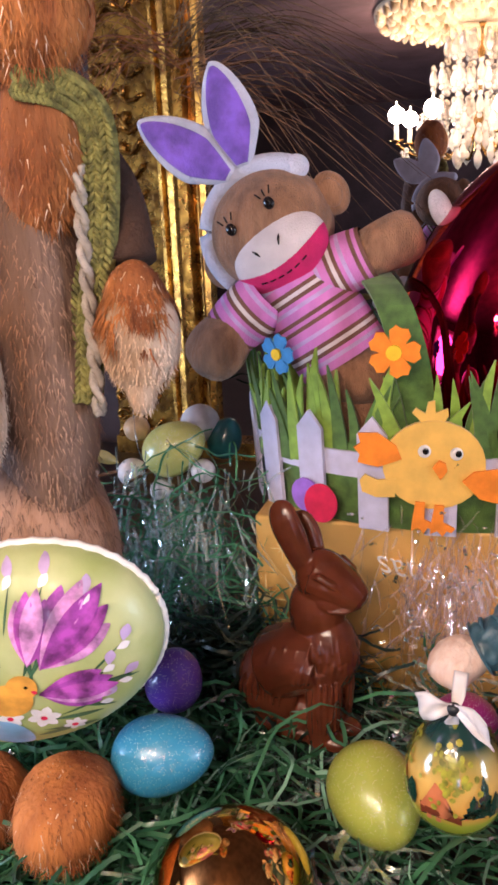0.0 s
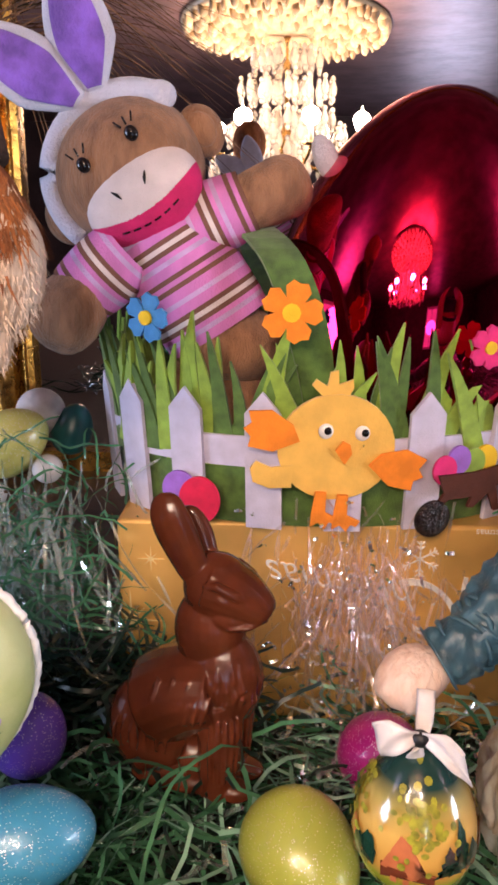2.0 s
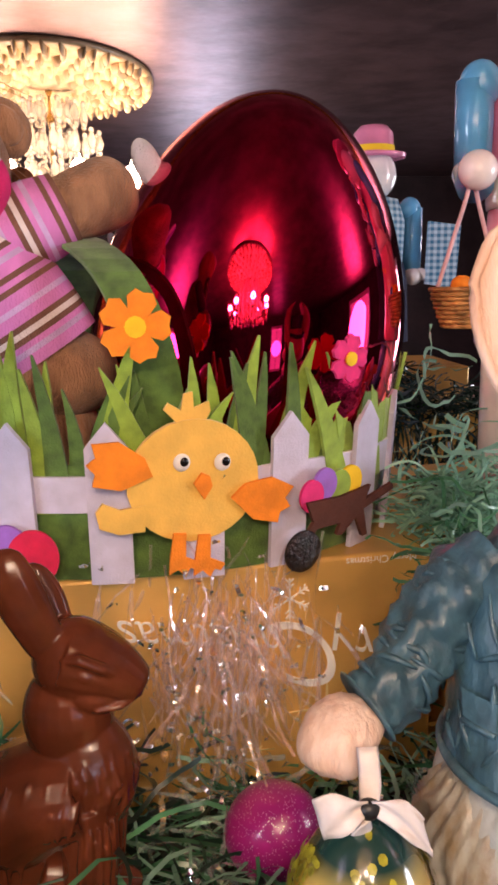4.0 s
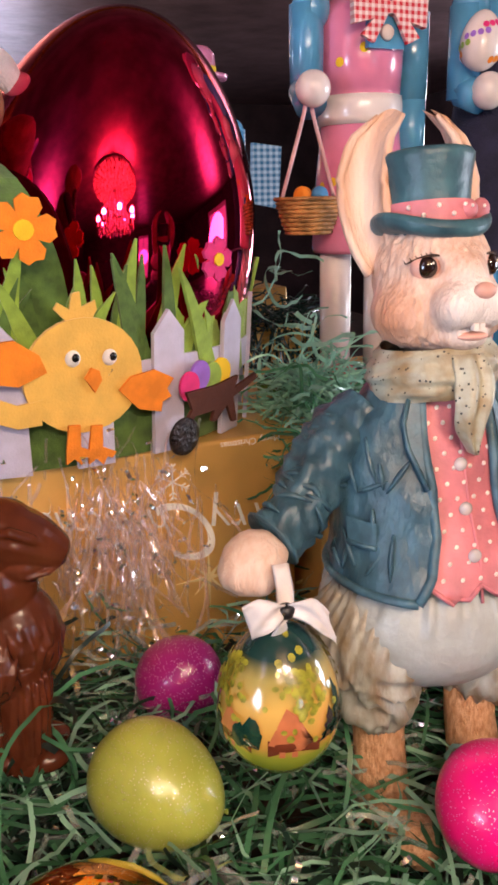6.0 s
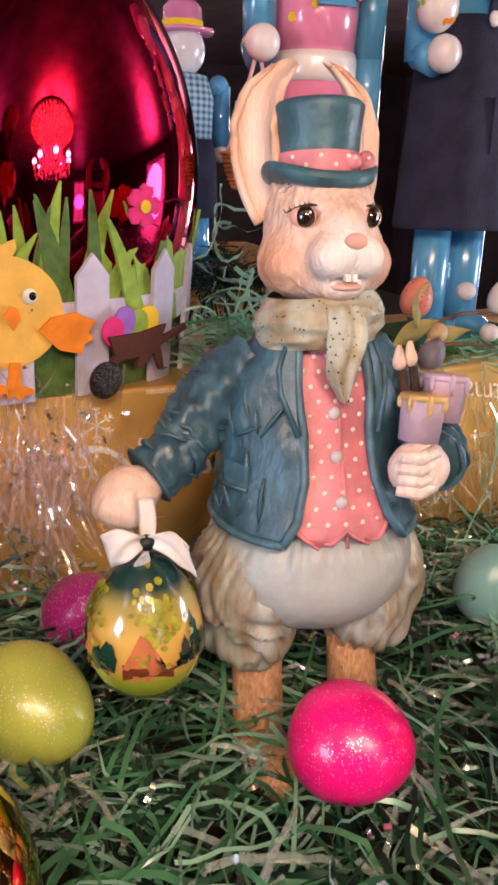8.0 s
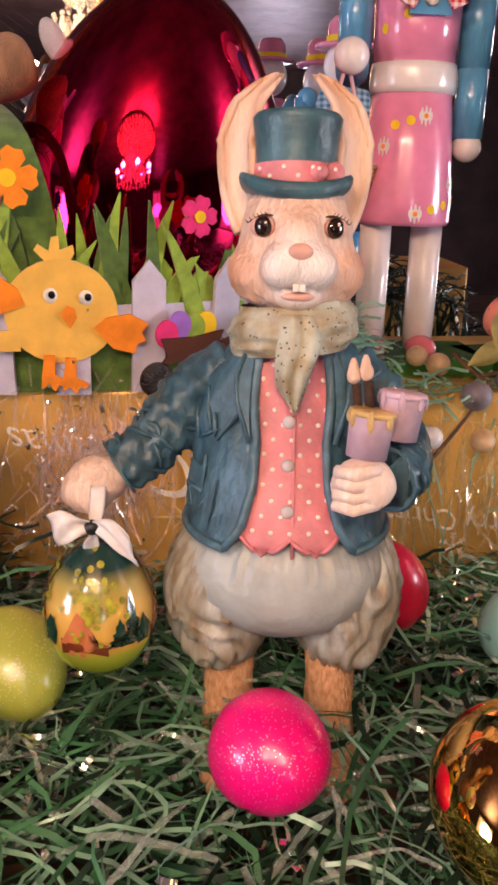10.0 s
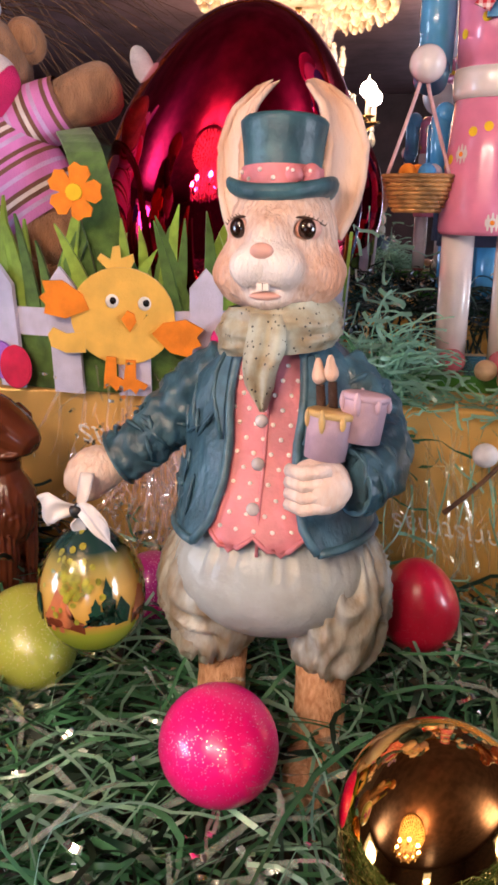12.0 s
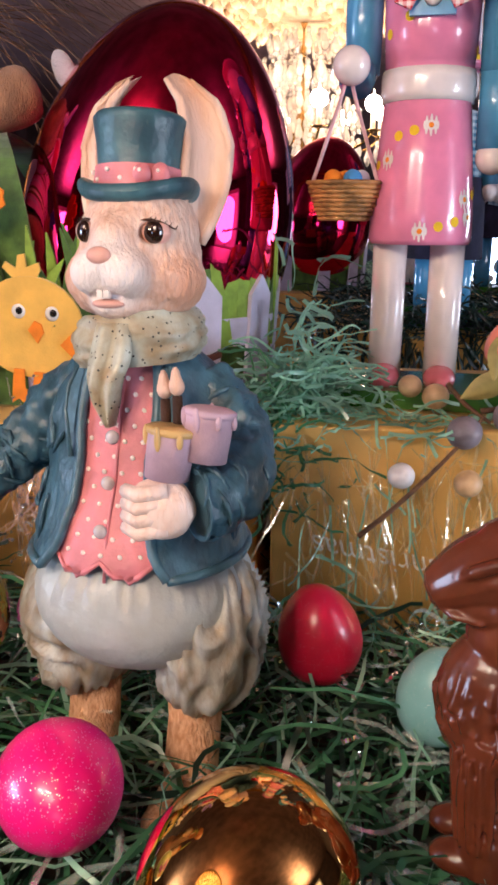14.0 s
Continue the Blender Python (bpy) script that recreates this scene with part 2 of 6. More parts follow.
slab("floor", (-2.6, -3.2, -1.42), (2.6, 0.9, -1.38), M["floor"], "dark brown wooden floor of the room", "floor")
slab("ceiling", (-2.6, -3.2, CEIL), (2.6, 0.9, CEIL + 0.05), M["ceiling"], "mauve silver embossed ceiling with a sheen", "ceiling")
slab("wall_south", (-2.6, -3.25, -1.42), (2.6, -3.2, CEIL), M["wall"], "dark plum painted wall", "wall")
slab("wall_north", (-2.6, 0.83, -1.42), (2.6, 0.9, CEIL), M["wall"], "dark plum painted wall behind the mirror", "wall")
slab("wall_west", (-2.65, -3.2, -1.42), (-2.6, 0.9, CEIL), M["wall"], "dark plum painted wall", "wall")
slab("wall_east", (2.6, -3.2, -1.42), (2.65, 0.9, CEIL), M["wall"], "dark plum painted wall", "wall")

sideboard = thing("sideboard", None, None, "dark wooden sideboard under the whole display", "sideboard")
bevel(part("top", Build().box((-0.95, -0.42, -0.045), (0.95, 0.80, -0.012)), M["wood"], sideboard), 0.006)
part("body", Build().box((-0.90, -0.38, -1.38), (0.90, 0.78, -0.047)), M["wood"], sideboard)

# mirror, turned slightly to the display
MIR = pose(-0.01, 0.725, 0, 0, 0, -3.6)
mirror = thing("wall_mirror", None, None, "tall wall mirror in an ornate gilded frame", "mirror", MIR)
MX0, MX1, MZ0, MZ1 = -0.455, 0.95, -0.005, 0.80
part("glass", Build().box((MX0 - 0.02, 0, MZ0 - 0.01), (MX1 + 0.02, 0.004, MZ1 + 0.02)), M["glass_mirror"], mirror)


def frame_bar(x0, x1, outer):
    """An upright of the frame: stepped mouldings with rows of carved scrolls."""
    b = Build()
    prof = [(0.0, 0.004), (0.0, -0.012), (0.006, -0.018), (0.012, -0.012), (0.020, -0.010), (0.024, -0.022), (0.034, -0.030),
            (0.044, -0.022), (0.048, -0.012), (0.060, -0.010), (0.064, -0.016), (0.070, -0.014), (0.072, 0.004)]
    s = -1 if outer < 0 else 1
    rows = [[(x0 + s * x, y, z) for x, y in prof] for z in (MZ0, MZ1)]
    b.grid(rows, 0, smooth=False)
    b.box((min(x0 + s * 0.072, x1), -0.006, MZ0), (max(x0 + s * 0.072, x1), 0.004, MZ1))
    return b


part("left_stile", frame_bar(MX0, MX0 - 0.17, -1), M["gold_frame"], mirror)
part("right_stile", frame_bar(MX1, MX1 + 0.17, 1), M["gold_frame"], mirror)
rng = random.Random(4)
for k in range(26):
    z = MZ0 + 0.02 + k * 0.031
    sc = Build()
    turn = [(0.012 * math.cos(t) * (1 - t / 9), -0.010, 0.012 * math.sin(t) * (1 - t / 9)) for t in [i * 0.5 for i in range(15)]]
    sc.tube(turn, [0.0035 - 0.00012 * i for i in range(15)], seg=6)
    sc.tube(spline([(0.012, -0.01, 0), (0.03, -0.012, 0.012), (0.05, -0.01, 0.0), (0.07, -0.008, 0.014)], 10), 0.0032, seg=6)
    sc.ell((0.04, -0.01, 0.012), (0.006, 0.004, 0.009), seg=8, rings=6)
    part("scroll", sc, M["gold_frame"], mirror, m=Matrix.Translation((MX0 - 0.16, 0, z)) @ pose(0, 0, 0, 0, rng.uniform(-20, 20), 0))
rail = Build().box((MX0 - 0.17, -0.02, MZ1), (MX1 + 0.17, 0.004, MZ1 + 0.05))
part("top_rail", rail, M["gold_frame"], mirror)
part("bottom_rail", Build().box((MX0 - 0.17, -0.02, MZ0 - 0.007), (MX1 + 0.17, 0.004, MZ0 + 0.02)), M["gold_frame"], mirror)


# ---- wrapped boxes ----
def star_plate(b, n, r0, r1, mi, m, t=0.0006):
    pts = []
    for i in range(2 * n):
        a = math.pi * i / n + math.pi / 2
        r = (r0 if i % 4 == 0 else r0 * 0.62) if i % 2 == 0 else r1
        pts.append((r * math.cos(a), r * math.sin(a)))
    b.plate(pts, t, mi, m)


def snowflake(b, r, mi, m):
    for k in range(6):
        a = k * math.pi / 3
        R = m @ Matrix.Rotation(a, 4, "Y")
        b.plate([(-0.0005, 0), (0.0005, 0), (0.0004, r), (-0.0004, r)], 0.0006, mi, R)
        for h in (0.5, 0.75):
            for s in (-1, 1):
                b.plate([(0, r * h), (s * r * 0.22, r * (h + 0.2)), (s * r * 0.18, r * (h + 0.24)), (0, r * (h + 0.09))], 0.0006, mi, R)


def writing(body, size, parent, material, m, shear=0.0, name="lettering"):
    cu = bpy.data.curves.new(name, "FONT")
    cu.body, cu.size, cu.extrude, cu.shear = body, size, 0.0003, shear
    cu.align_x = "CENTER"
    cu.offset = -size * 0.008
    tmp = bpy.data.objects.new(name, cu)
    me = bpy.data.meshes.new_from_object(tmp)
    bpy.data.objects.remove(tmp)
    me.materials.clear()
    me.materials.append(material)
    ob = new(name, me)
    ob.parent = parent
    ob.matrix_basis = m
    return ob


def gift_box(w, d, h, m, label, stars, flakes, words):
    ob = thing("gift_box", None, None, label, "gift box", m, group="wrapped boxes")
    bevel(part("wrapping", Build().box((0, 0, 0), (w, d, h)), M["gold_paper"], ob), 0.0025, 3)
    for x, z, r, n in stars:
        b = Build()
        star_plate(b, n, r, r * 0.13, 0, Matrix.Translation((x, -0.0008, z)))
        part("printed_star", b, M["gold_ink"], ob)
    for x, z, r in flakes:
        b = Build()
        snowflake(b, r, 0, Matrix.Translation((x, -0.0008, z)))
        part("printed_snowflake", b, M["silver_ink"], ob)
    for text, x, z, size, shear in words:
        writing(text, size, ob, M["silver_ink"], pose(x, -0.0009, z, 90, 180, 0) @ pose(0, 0, 0, 0, 0, -9 if shear else 0), shear)
    return ob


BT, BT2 = 0.1340, 0.1335

gift_box(0.276, 0.215, BT + 0.010, pose(-0.247, 0.1712, -0.010, 0, 0, -1.2), "gold foil wrapped box printed with stars and script, lying upside down",
         [(0.007, 0.075, 0.021, 8), (0.211, 0.053, 0.023, 8), (0.021, 0.118, 0.0085, 8), (0.170, 0.032, 0.006, 8), (0.207, 0.018, 0.0055, 8), (0.085, 0.03, 0.006, 8)],
         [(0.189, 0.122, 0.0120), (0.060, 0.045, 0.010)],
         [("erry", 0.237, 0.1000, 0.034, -0.5), ("C", 0.192, 0.1080, 0.056, -0.5), ("hristmas", 0.137, 0.1130, 0.027, -0.5), ("Merry Christmas", 0.243, 0.1425, 0.0062, 0), ("Merry", 0.163, 0.060, 0.0062, 0), ("Christmas", 0.035, 0.060, 0.0065, 0)])
gift_box(0.44, 0.215, BT2 + 0.010, pose(0.040, 0.148, -0.010, 0, 0, 1.0), "gold foil wrapped box carrying the wooden figures",
         [(0.205, 0.062, 0.016, 8), (0.16, 0.035, 0.009, 8), (0.062, 0.105, 0.011, 8), (0.26, 0.09, 0.012, 8)],
         [(0.115, 0.03, 0.011)],
         [("Merry Christmas", 0.255, 0.120, 0.0255, -0.4), ("Merry Christmas", 0.10, 0.060, 0.022, -0.4), ("Christmas", 0.205, 0.088, 0.0065, 0)])


# ---- felt basket ----
BC, BZ = (-0.1165, 0.2465), BT + 0.0005


def oval(x_or_t, k=0.0, angle=None, z=0.0):
    """A point of the basket's oval wall at a turn from its front, k of the way up its flare."""
    a, b = 0.1365 + 0.012 * k, 0.085 + 0.008 * k
    return Vector((BC[0] + a * math.sin(x_or_t), BC[1] - b * math.cos(x_or_t), z))


def wall_m(t, z, off=0.001, tilt=0):
    """The pose of a flat piece on the basket's wall."""
    k = (z - BZ) / 0.1
    p = oval(t, k, z=z)
    a, b = 0.1365 + 0.012 * k, 0.085 + 0.008 * k
    n = Vector((math.sin(t) / a, -math.cos(t) / b, 0)).normalized()
    yaw = math.degrees(math.atan2(n.x, -n.y))
    return Matrix.Translation(p + n * off) @ pose(0, 0, 0, 4, 0, yaw) @ pose(0, 0, 0, 0, tilt, 0)


basket = thing("felt_basket", None, None, "green felt Easter basket with a white picket fence and felt chick", "basket")
b = Build()
seg = 64
for r0, r1, flip in ((1.0, 1.0, 0), (0.965, 0.965, 1)):
    rows = []
    for z in (BZ, BZ + 0.03, BZ + 0.062):
        rows.append([tuple(Vector((BC[0], BC[1], z)) + (oval(2 * math.pi * j / seg, (z - BZ) / 0.1, z=z) - Vector((BC[0], BC[1], z))) * r0) for j in range(seg)])
    b.grid(rows, 0, True)
b.grid([[tuple(oval(2 * math.pi * j / seg, 0, z=BZ + 0.001)) for j in range(seg)], [(BC[0], BC[1], BZ + 0.001)] * seg], 0, True)
part("bag", b, M["felt_green"], basket, "dark green felt bag")
# rails and pickets
rail = Build()
n = 60
for a0, a1 in ((-1.62, 1.62),):
    rows = []
    for i in range(n + 1):
        t = a0 + (a1 - a0) * i / n
        p0, p1 = wall_m(t, BZ + 0.038, 0.0015), wall_m(t, BZ + 0.057, 0.0015)
        q0, q1 = wall_m(t, BZ + 0.038, 0.004), wall_m(t, BZ + 0.057, 0.004)
        rows.append([tuple(x.translation) for x in (p0, q0, q1, p1)])
    rail.grid(rows, 0, True, True, smooth=False)
part("fence_rail", rail, M["felt_white"], basket)
pk = Build().plate([(-0.0108, 0), (0.0108, 0), (0.0108, 0.072), (0.0, 0.085), (-0.0108, 0.072)], -0.003)
picket_mesh = pk.mesh("picket", M["felt_white"])
for t in (-1.62, -1.32, -0.99, -0.635, -0.275, 0.06, 0.405, 0.85, 1.25, 1.62, 2.0, 2.5, 3.0, -2.0, -2.5):
    ob = new("picket", picket_mesh)
    ob.parent = basket
    ob.matrix_basis = wall_m(t, BZ + 0.0003, 0.0045)
# grass blades
rng = random.Random(11)


def blade(h, w, lean):
    b = Build()
    pts_l, pts_r = [], []
    for i in range(7):
        u = i / 6
        x = lean * u * u
        wd = w * (1 - u) ** 0.7 / 2 + 0.0003
        pts_l.append((x - wd, h * u))
        pts_r.append((x + wd, h * u))
    b.plate(pts_l + pts_r[::-1], -0.0022)
    return b


blade_meshes = []
for k in range(14):
    b = blade(rng.uniform(0.055, 0.085), rng.uniform(0.011, 0.018), rng.uniform(-0.018, 0.022))
    blade_meshes.append(b.mesh("grass_blade", M["felt_lime"] if k % 5 < 3 else M["felt_green"]))
for i in range(150):
    t = -math.pi + 2 * math.pi * i / 150 + rng.uniform(-0.03, 0.03)
    ob = new("grass_blade", rng.choice(blade_meshes))
    ob.parent = basket
    ob.matrix_basis = wall_m(t, BZ + 0.036 + rng.uniform(0, 0.008), 0.0008 + rng.choice((0.0, -0.002, 0.0015, -0.004)), rng.uniform(-14, 14))


def flower(r, m, petal_mat, n=5):
    for k in range(n):
        a = 2 * math.pi * k / n + 0.3
        pts = [(0.0, 0.0), (-r * 0.28, r * 0.35), (-r * 0.42, r * 0.75), (-r * 0.24, r), (0, r * 0.94), (r * 0.24, r), (r * 0.42, r * 0.75), (r * 0.28, r * 0.35)]
        part("petal", Build().plate(pts, -0.002), petal_mat, basket, m=m @ Matrix.Translation((0, -0.0003 * k, 0)) @ Matrix.Rotation(a, 4, "Y"))
    part("flower_centre", Build().plate([(r * 0.3 * math.cos(i * 0.524), r * 0.3 * math.sin(i * 0.524)) for i in range(12)], -0.0022), M["felt_sun"], basket, m=m @ Matrix.Translation((0, -0.002, 0)))


def at_pose(x, y, z, yaw=0, roll=0):
    return pose(x, y, z, 4, 0, yaw) @ pose(0, 0, 0, 0, roll, 0)


flower(0.0140, at_pose(-0.221, 0.1600, 0.261, -30), M["felt_sky"])
flower(0.0172, at_pose(-0.140, 0.1450, 0.266, 0), M["felt_orange"])
flower(0.0125, at_pose(-0.030, 0.155, 0.246, 22), M["felt_pink"])
# strap handle
pts = spline([(-0.124, 0.163, 0.195), (-0.130, 0.165, 0.250), (-0.145, 0.183, 0.292), (-0.166, 0.228, 0.310), (-0.160, 0.29, 0.29), (-0.13, 0.330, 0.20)], 24)
b = Build()
for off in (0.0,):
    rows = []
    for i, p in enumerate(pts):
        d = (pts[min(i + 1, 23)] - pts[max(i - 1, 0)]).normalized()
        s = Vector((1, 0.1, 0)).normalized()
        nn = s.cross(d).normalized()
        rows.append([tuple(p - s * 0.0125 - nn * 0.0012), tuple(p + s * 0.0125 - nn * 0.0012), tuple(p + s * 0.0125 + nn * 0.0012), tuple(p - s * 0.0125 + nn * 0.0012)])
    b.grid(rows, 0, True, True, smooth=False)
part("strap_handle", b, M["felt_green"], basket, "olive green felt strap")
# chick on the front
CH = pose(-0.1135, 0.1500, 0.1885, 4, 4, 5) @ Matrix.Diagonal((1.08, 1.0, 1.16, 1))


def circle(rx, rz, n=28, cx=0, cz=0, a0=0.0):
    return [(cx + rx * math.cos(a0 + 2 * math.pi * i / n), cz + rz * math.sin(a0 + 2 * math.pi * i / n)) for i in range(n)]


chick = part("felt_chick", Build().plate(circle(0.0315, 0.0275), -0.003), M["felt_yellow"], basket, "yellow felt chick with orange wings", CH)


def chick_part(name, outline, material, y=-0.003, thick=-0.002, roll=0, x=0, z=0, lab=""):
    return part(name, Build().plate(outline, thick), material, chick, lab, pose(x, y, z, 0, roll, 0))


chick_part("tuft", [(-0.006, 0), (-0.013, 0.006), (-0.011, 0.009), (-0.005, 0.006), (-0.004, 0.013), (0.0, 0.014), (0.001, 0.007), (0.008, 0.010), (0.009, 0.006), (0.006, 0)], M["felt_yellow"], y=0.0, x=-0.003, z=0.025)
wing = [(0, -0.004), (-0.004, 0.004), (-0.016, 0.011), (-0.028, 0.010), (-0.026, 0.004), (-0.030, 0.001), (-0.026, -0.003), (-0.027, -0.008), (-0.014, -0.010)]
chick_part("wing", wing, M["felt_orange"], x=-0.020, z=0.007)
chick_part("wing", [(-x, z) for x, z in wing][::-1], M["felt_orange"], x=0.0195, z=-0.004, roll=18)
chick_part("tail", [(0.004, 0.006), (-0.008, 0.004), (-0.016, 0.007), (-0.019, 0.003), (-0.017, -0.004), (-0.008, -0.007), (0.004, -0.006)], M["felt_yellow"], x=-0.026, z=-0.016, y=-0.0015)
chick_part("beak", [(-0.0045, 0.001), (-0.001, 0.006), (0.003, 0.0045), (0.0045, 0.0), (0.001, -0.006)], M["felt_orange"], x=0.0040, z=-0.002)
for sx in (-1, 1):
    chick_part("foot", [(-0.003, 0.013), (0.003, 0.013), (0.0035, 0.002), (0.011, -0.001), (0.009, -0.004), (0.006, -0.003), (0.004, -0.007), (0.0, -0.0035), (-0.004, -0.006), (-0.004, 0.001)], M["felt_orange"], x=-0.006 + 0.012 * (sx > 0), z=-0.0360 - 0.001 * (sx > 0), y=-0.0040)
for ex, px in ((-0.0065, 0.0008), (0.0130, 0.0012)):
    eye = part("googly_eye", Build().rev([(0.0001, 0.0018), (0.0030, 0.0014), (0.0040, 0), (0.0040, -0.0005)], 0, 20), M["white"], chick, "white googly eye", pose(ex, -0.0032, 0.0085, 90, 0, 0))
    part("pupil", Build().rev([(0.0001, 0.0006), (0.0019, 0.0005), (0.0021, 0)], 0, 14), M["black"], eye, "", pose(px, 0.0006, 0.0015))
# felt eggs at the end, wheelbarrow with eggs
part("felt_egg", Build().plate(circle(0.0125, 0.0135), -0.002), M["felt_lilac"], basket, "lilac felt egg", at_pose(-0.2055, 0.1695, 0.154, -24))
part("felt_egg", Build().plate(circle(0.0135, 0.0155), -0.002), M["felt_red"], basket, "red felt egg", at_pose(-0.1935, 0.1635, 0.1505, -22, 20))
WB = at_pose(-0.0440, 0.1600, 0.1610, 20) @ Matrix.Diagonal((1.2, 1.0, 1.2, 1))
for cx, cz, r, mm in ((-0.0055, 0.0105, 0.0075, "felt_pink"), (0.0020, 0.0150, 0.0075, "felt_lilac"), (0.0105, 0.0130, 0.0075, "felt_lime"), (0.0175, 0.0140, 0.0075, "felt_sun")):
    part("felt_egg", Build().plate(circle(r * 0.85, r), -0.002), M[mm], basket, m=WB @ Matrix.Translation((cx, -0.001 + cx * 0.05, cz)))
barrow = part("wheelbarrow", Build().plate([(-0.0095, 0.0085), (0.010, 0.0085), (0.027, 0.0115), (0.0245, 0.0050), (0.0405, 0.0105), (0.0415, 0.0075), (0.0235, 0.0005), (0.0265, -0.0125), (0.0235, -0.0130), (0.0190, -0.0030), (0.0110, -0.0100), (0.0080, -0.0095), (0.0100, -0.0040), (-0.0035, -0.0045), (-0.0105, -0.0120), (-0.0125, -0.0100), (-0.0055, -0.0010)], -0.0025), M["felt_brown"], basket, "dark brown felt wheelbarrow", WB @ Matrix.Translation((0, -0.003, 0)))
part("wheel", Build().rev([(0.0005, 0.002), (0.006, 0.0024), (0.0095, 0.0015), (0.0098, 0), (0.006, -0.0005)], 0, 24), mat("dark_sequins", (0.02, 0.008, 0.006), 0.25, vary=0.4, scale=300, bump=1.0, bump_scale=500), barrow, "black beaded wheel", pose(-0.012, -0.003, -0.013, 90, 0, 0))


# ---- eggs ----
def egg(label, r, length, m, material, group="eggs in the grass", name="easter_egg"):
    return thing(name, Build().rev(egg_profile(r, length), 0, 40, caps=True), material, label, "egg", m, group=group)


def glitter(name, color, amount=0.5):
    """Painted egg with a coat of fine glitter."""
    m = mat(name, color, 0.30, vary=0.06, scale=40, bump=0.06, bump_scale=500, coat=0.35, sub=0.10)
    n, l = m.node_tree.nodes, m.node_tree.links
    tex = n.new("ShaderNodeTexCoord")
    vor = n.new("ShaderNodeTexVoronoi")
    vor.inputs["Scale"].default_value = 1000
    l.new(tex.outputs["Object"], vor.inputs["Vector"])
    thr = n.new("ShaderNodeMath")
    thr.operation = "LESS_THAN"
    thr.inputs[1].default_value = 0.55 * amount
    l.new(vor.outputs["Distance"], thr.inputs[0])
    sep = n.new("ShaderNodeSeparateColor")
    l.new(vor.outputs["Color"], sep.inputs[0])
    few = n.new("ShaderNodeMath")
    few.operation = "GREATER_THAN"
    few.inputs[1].default_value = 0.55
    l.new(sep.outputs[0], few.inputs[0])
    both = n.new("ShaderNodeMath")
    both.operation = "MULTIPLY"
    l.new(thr.outputs[0], both.inputs[0])
    l.new(few.outputs[0], both.inputs[1])
    b2 = n.new("ShaderNodeBsdfGlossy")
    b2.inputs["Roughness"].default_value = 0.45
    b2.inputs["Color"].default_value = (0.95, 0.9, 0.9, 1)
    nm = n.new("ShaderNodeBump")
    nm.inputs["Strength"].default_value = 0.45
    nm.inputs["Distance"].default_value = 0.001
    l.new(vor.outputs["Color"], nm.inputs["Height"])
    l.new(nm.outputs[0], b2.inputs["Normal"])
    mx = n.new("ShaderNodeMixShader")
    l.new(both.outputs[0], mx.inputs[0])
    l.new(n["Principled BSDF"].outputs[0], mx.inputs[1])
    l.new(b2.outputs[0], mx.inputs[2])
    l.new(mx.outputs[0], n["Material Output"].inputs["Surface"])
    return m


big_egg = thing("large_egg", Build().rev(egg_profile(0.0960, 0.264, 48), 0, 96), M["red_chrome"], "large shiny magenta chrome egg set in the felt basket", "egg", pose(-0.0545, 0.2600, 0.2665, 0, 10.5, 0))
egg("hot pink glitter egg lying in the grass", 0.0255, 0.055, pose(-0.017, -0.078, 0.037, 78, 0, 28), glitter("pink_glitter", (0.90, 0.004, 0.22), 0.44))
egg("lime green glitter egg lying in the grass", 0.0265, 0.064, Matrix.Translation((-0.134, 0.010, 0.031)) @ Vector((0.50, -0.80, -0.22)).to_track_quat("Z", "Y").to_matrix().to_4x4(), glitter("lime_glitter", (0.44, 0.50, 0.09), 0.46))
egg("magenta glitter egg by the gold box", 0.0240, 0.052, pose(-0.086, 0.098, 0.022, 40, 20, 0), glitter("magenta_glitter", (0.40, 0.015, 0.22)))
egg("red egg standing behind the rabbit figurine", 0.0225, 0.057, pose(0.0775, 0.057, 0.041, 6, -8, 0), glitter("red_glitter", (0.62, 0.008, 0.05), 0.25))
egg("pale aqua egg beside the chocolate rabbit", 0.0195, 0.050, pose(0.137, 0.014, 0.036, 5, 6, 0), glitter("aqua_glitter", (0.22, 0.46, 0.48), 0.25))
egg("sky blue glitter egg in the grass", 0.0225, 0.060, pose(-0.252, -0.020, 0.062, 0, 80, 10), glitter("blue_glitter", (0.05, 0.28, 0.48)))
egg("violet glitter egg behind the painted egg", 0.0185, 0.046, pose(-0.268, 0.042, 0.070, 10, 15, 0), glitter("violet_glitter", (0.13, 0.06, 0.50)))
egg("mirror gold egg lying in the grass", 0.0340, 0.076, pose(0.0645, -0.136, 0.0545, 90, 0, -30), M["gold_chrome"])
egg("mirror gold egg in the grass by the blue egg", 0.0405, 0.092, pose(-0.1900, -0.086, 0.0360, 90, 0, 20), M["gold_chrome"])




# ---- more surfaces ----
M["fur_cream"] = mat("painted_fur", (0.78, 0.56, 0.45), 0.50, scale=420, bump=0.65, bump_scale=620, tint=(0.66, 0.40, 0.29), stretch=(1, 1, 0.4))
M["ear_pink"] = mat("painted_ear", (0.76, 0.55, 0.44), 0.5, scale=60, bump=0.6, bump_scale=420, tint=(0.60, 0.34, 0.22), stretch=(1, 1, 0.25))
M["cheek"] = mat("rosy_fur", (0.84, 0.67, 0.59), 0.50, scale=300, bump=0.5, bump_scale=600, tint=(0.77, 0.55, 0.45), stretch=(1, 1, 0.3))
M["leg_fur"] = mat("orange_fur_paint", (0.76, 0.46, 0.28), 0.55, scale=500, bump=1.0, bump_scale=900, tint=(0.56, 0.27, 0.13), stretch=(1, 1, 0.40))
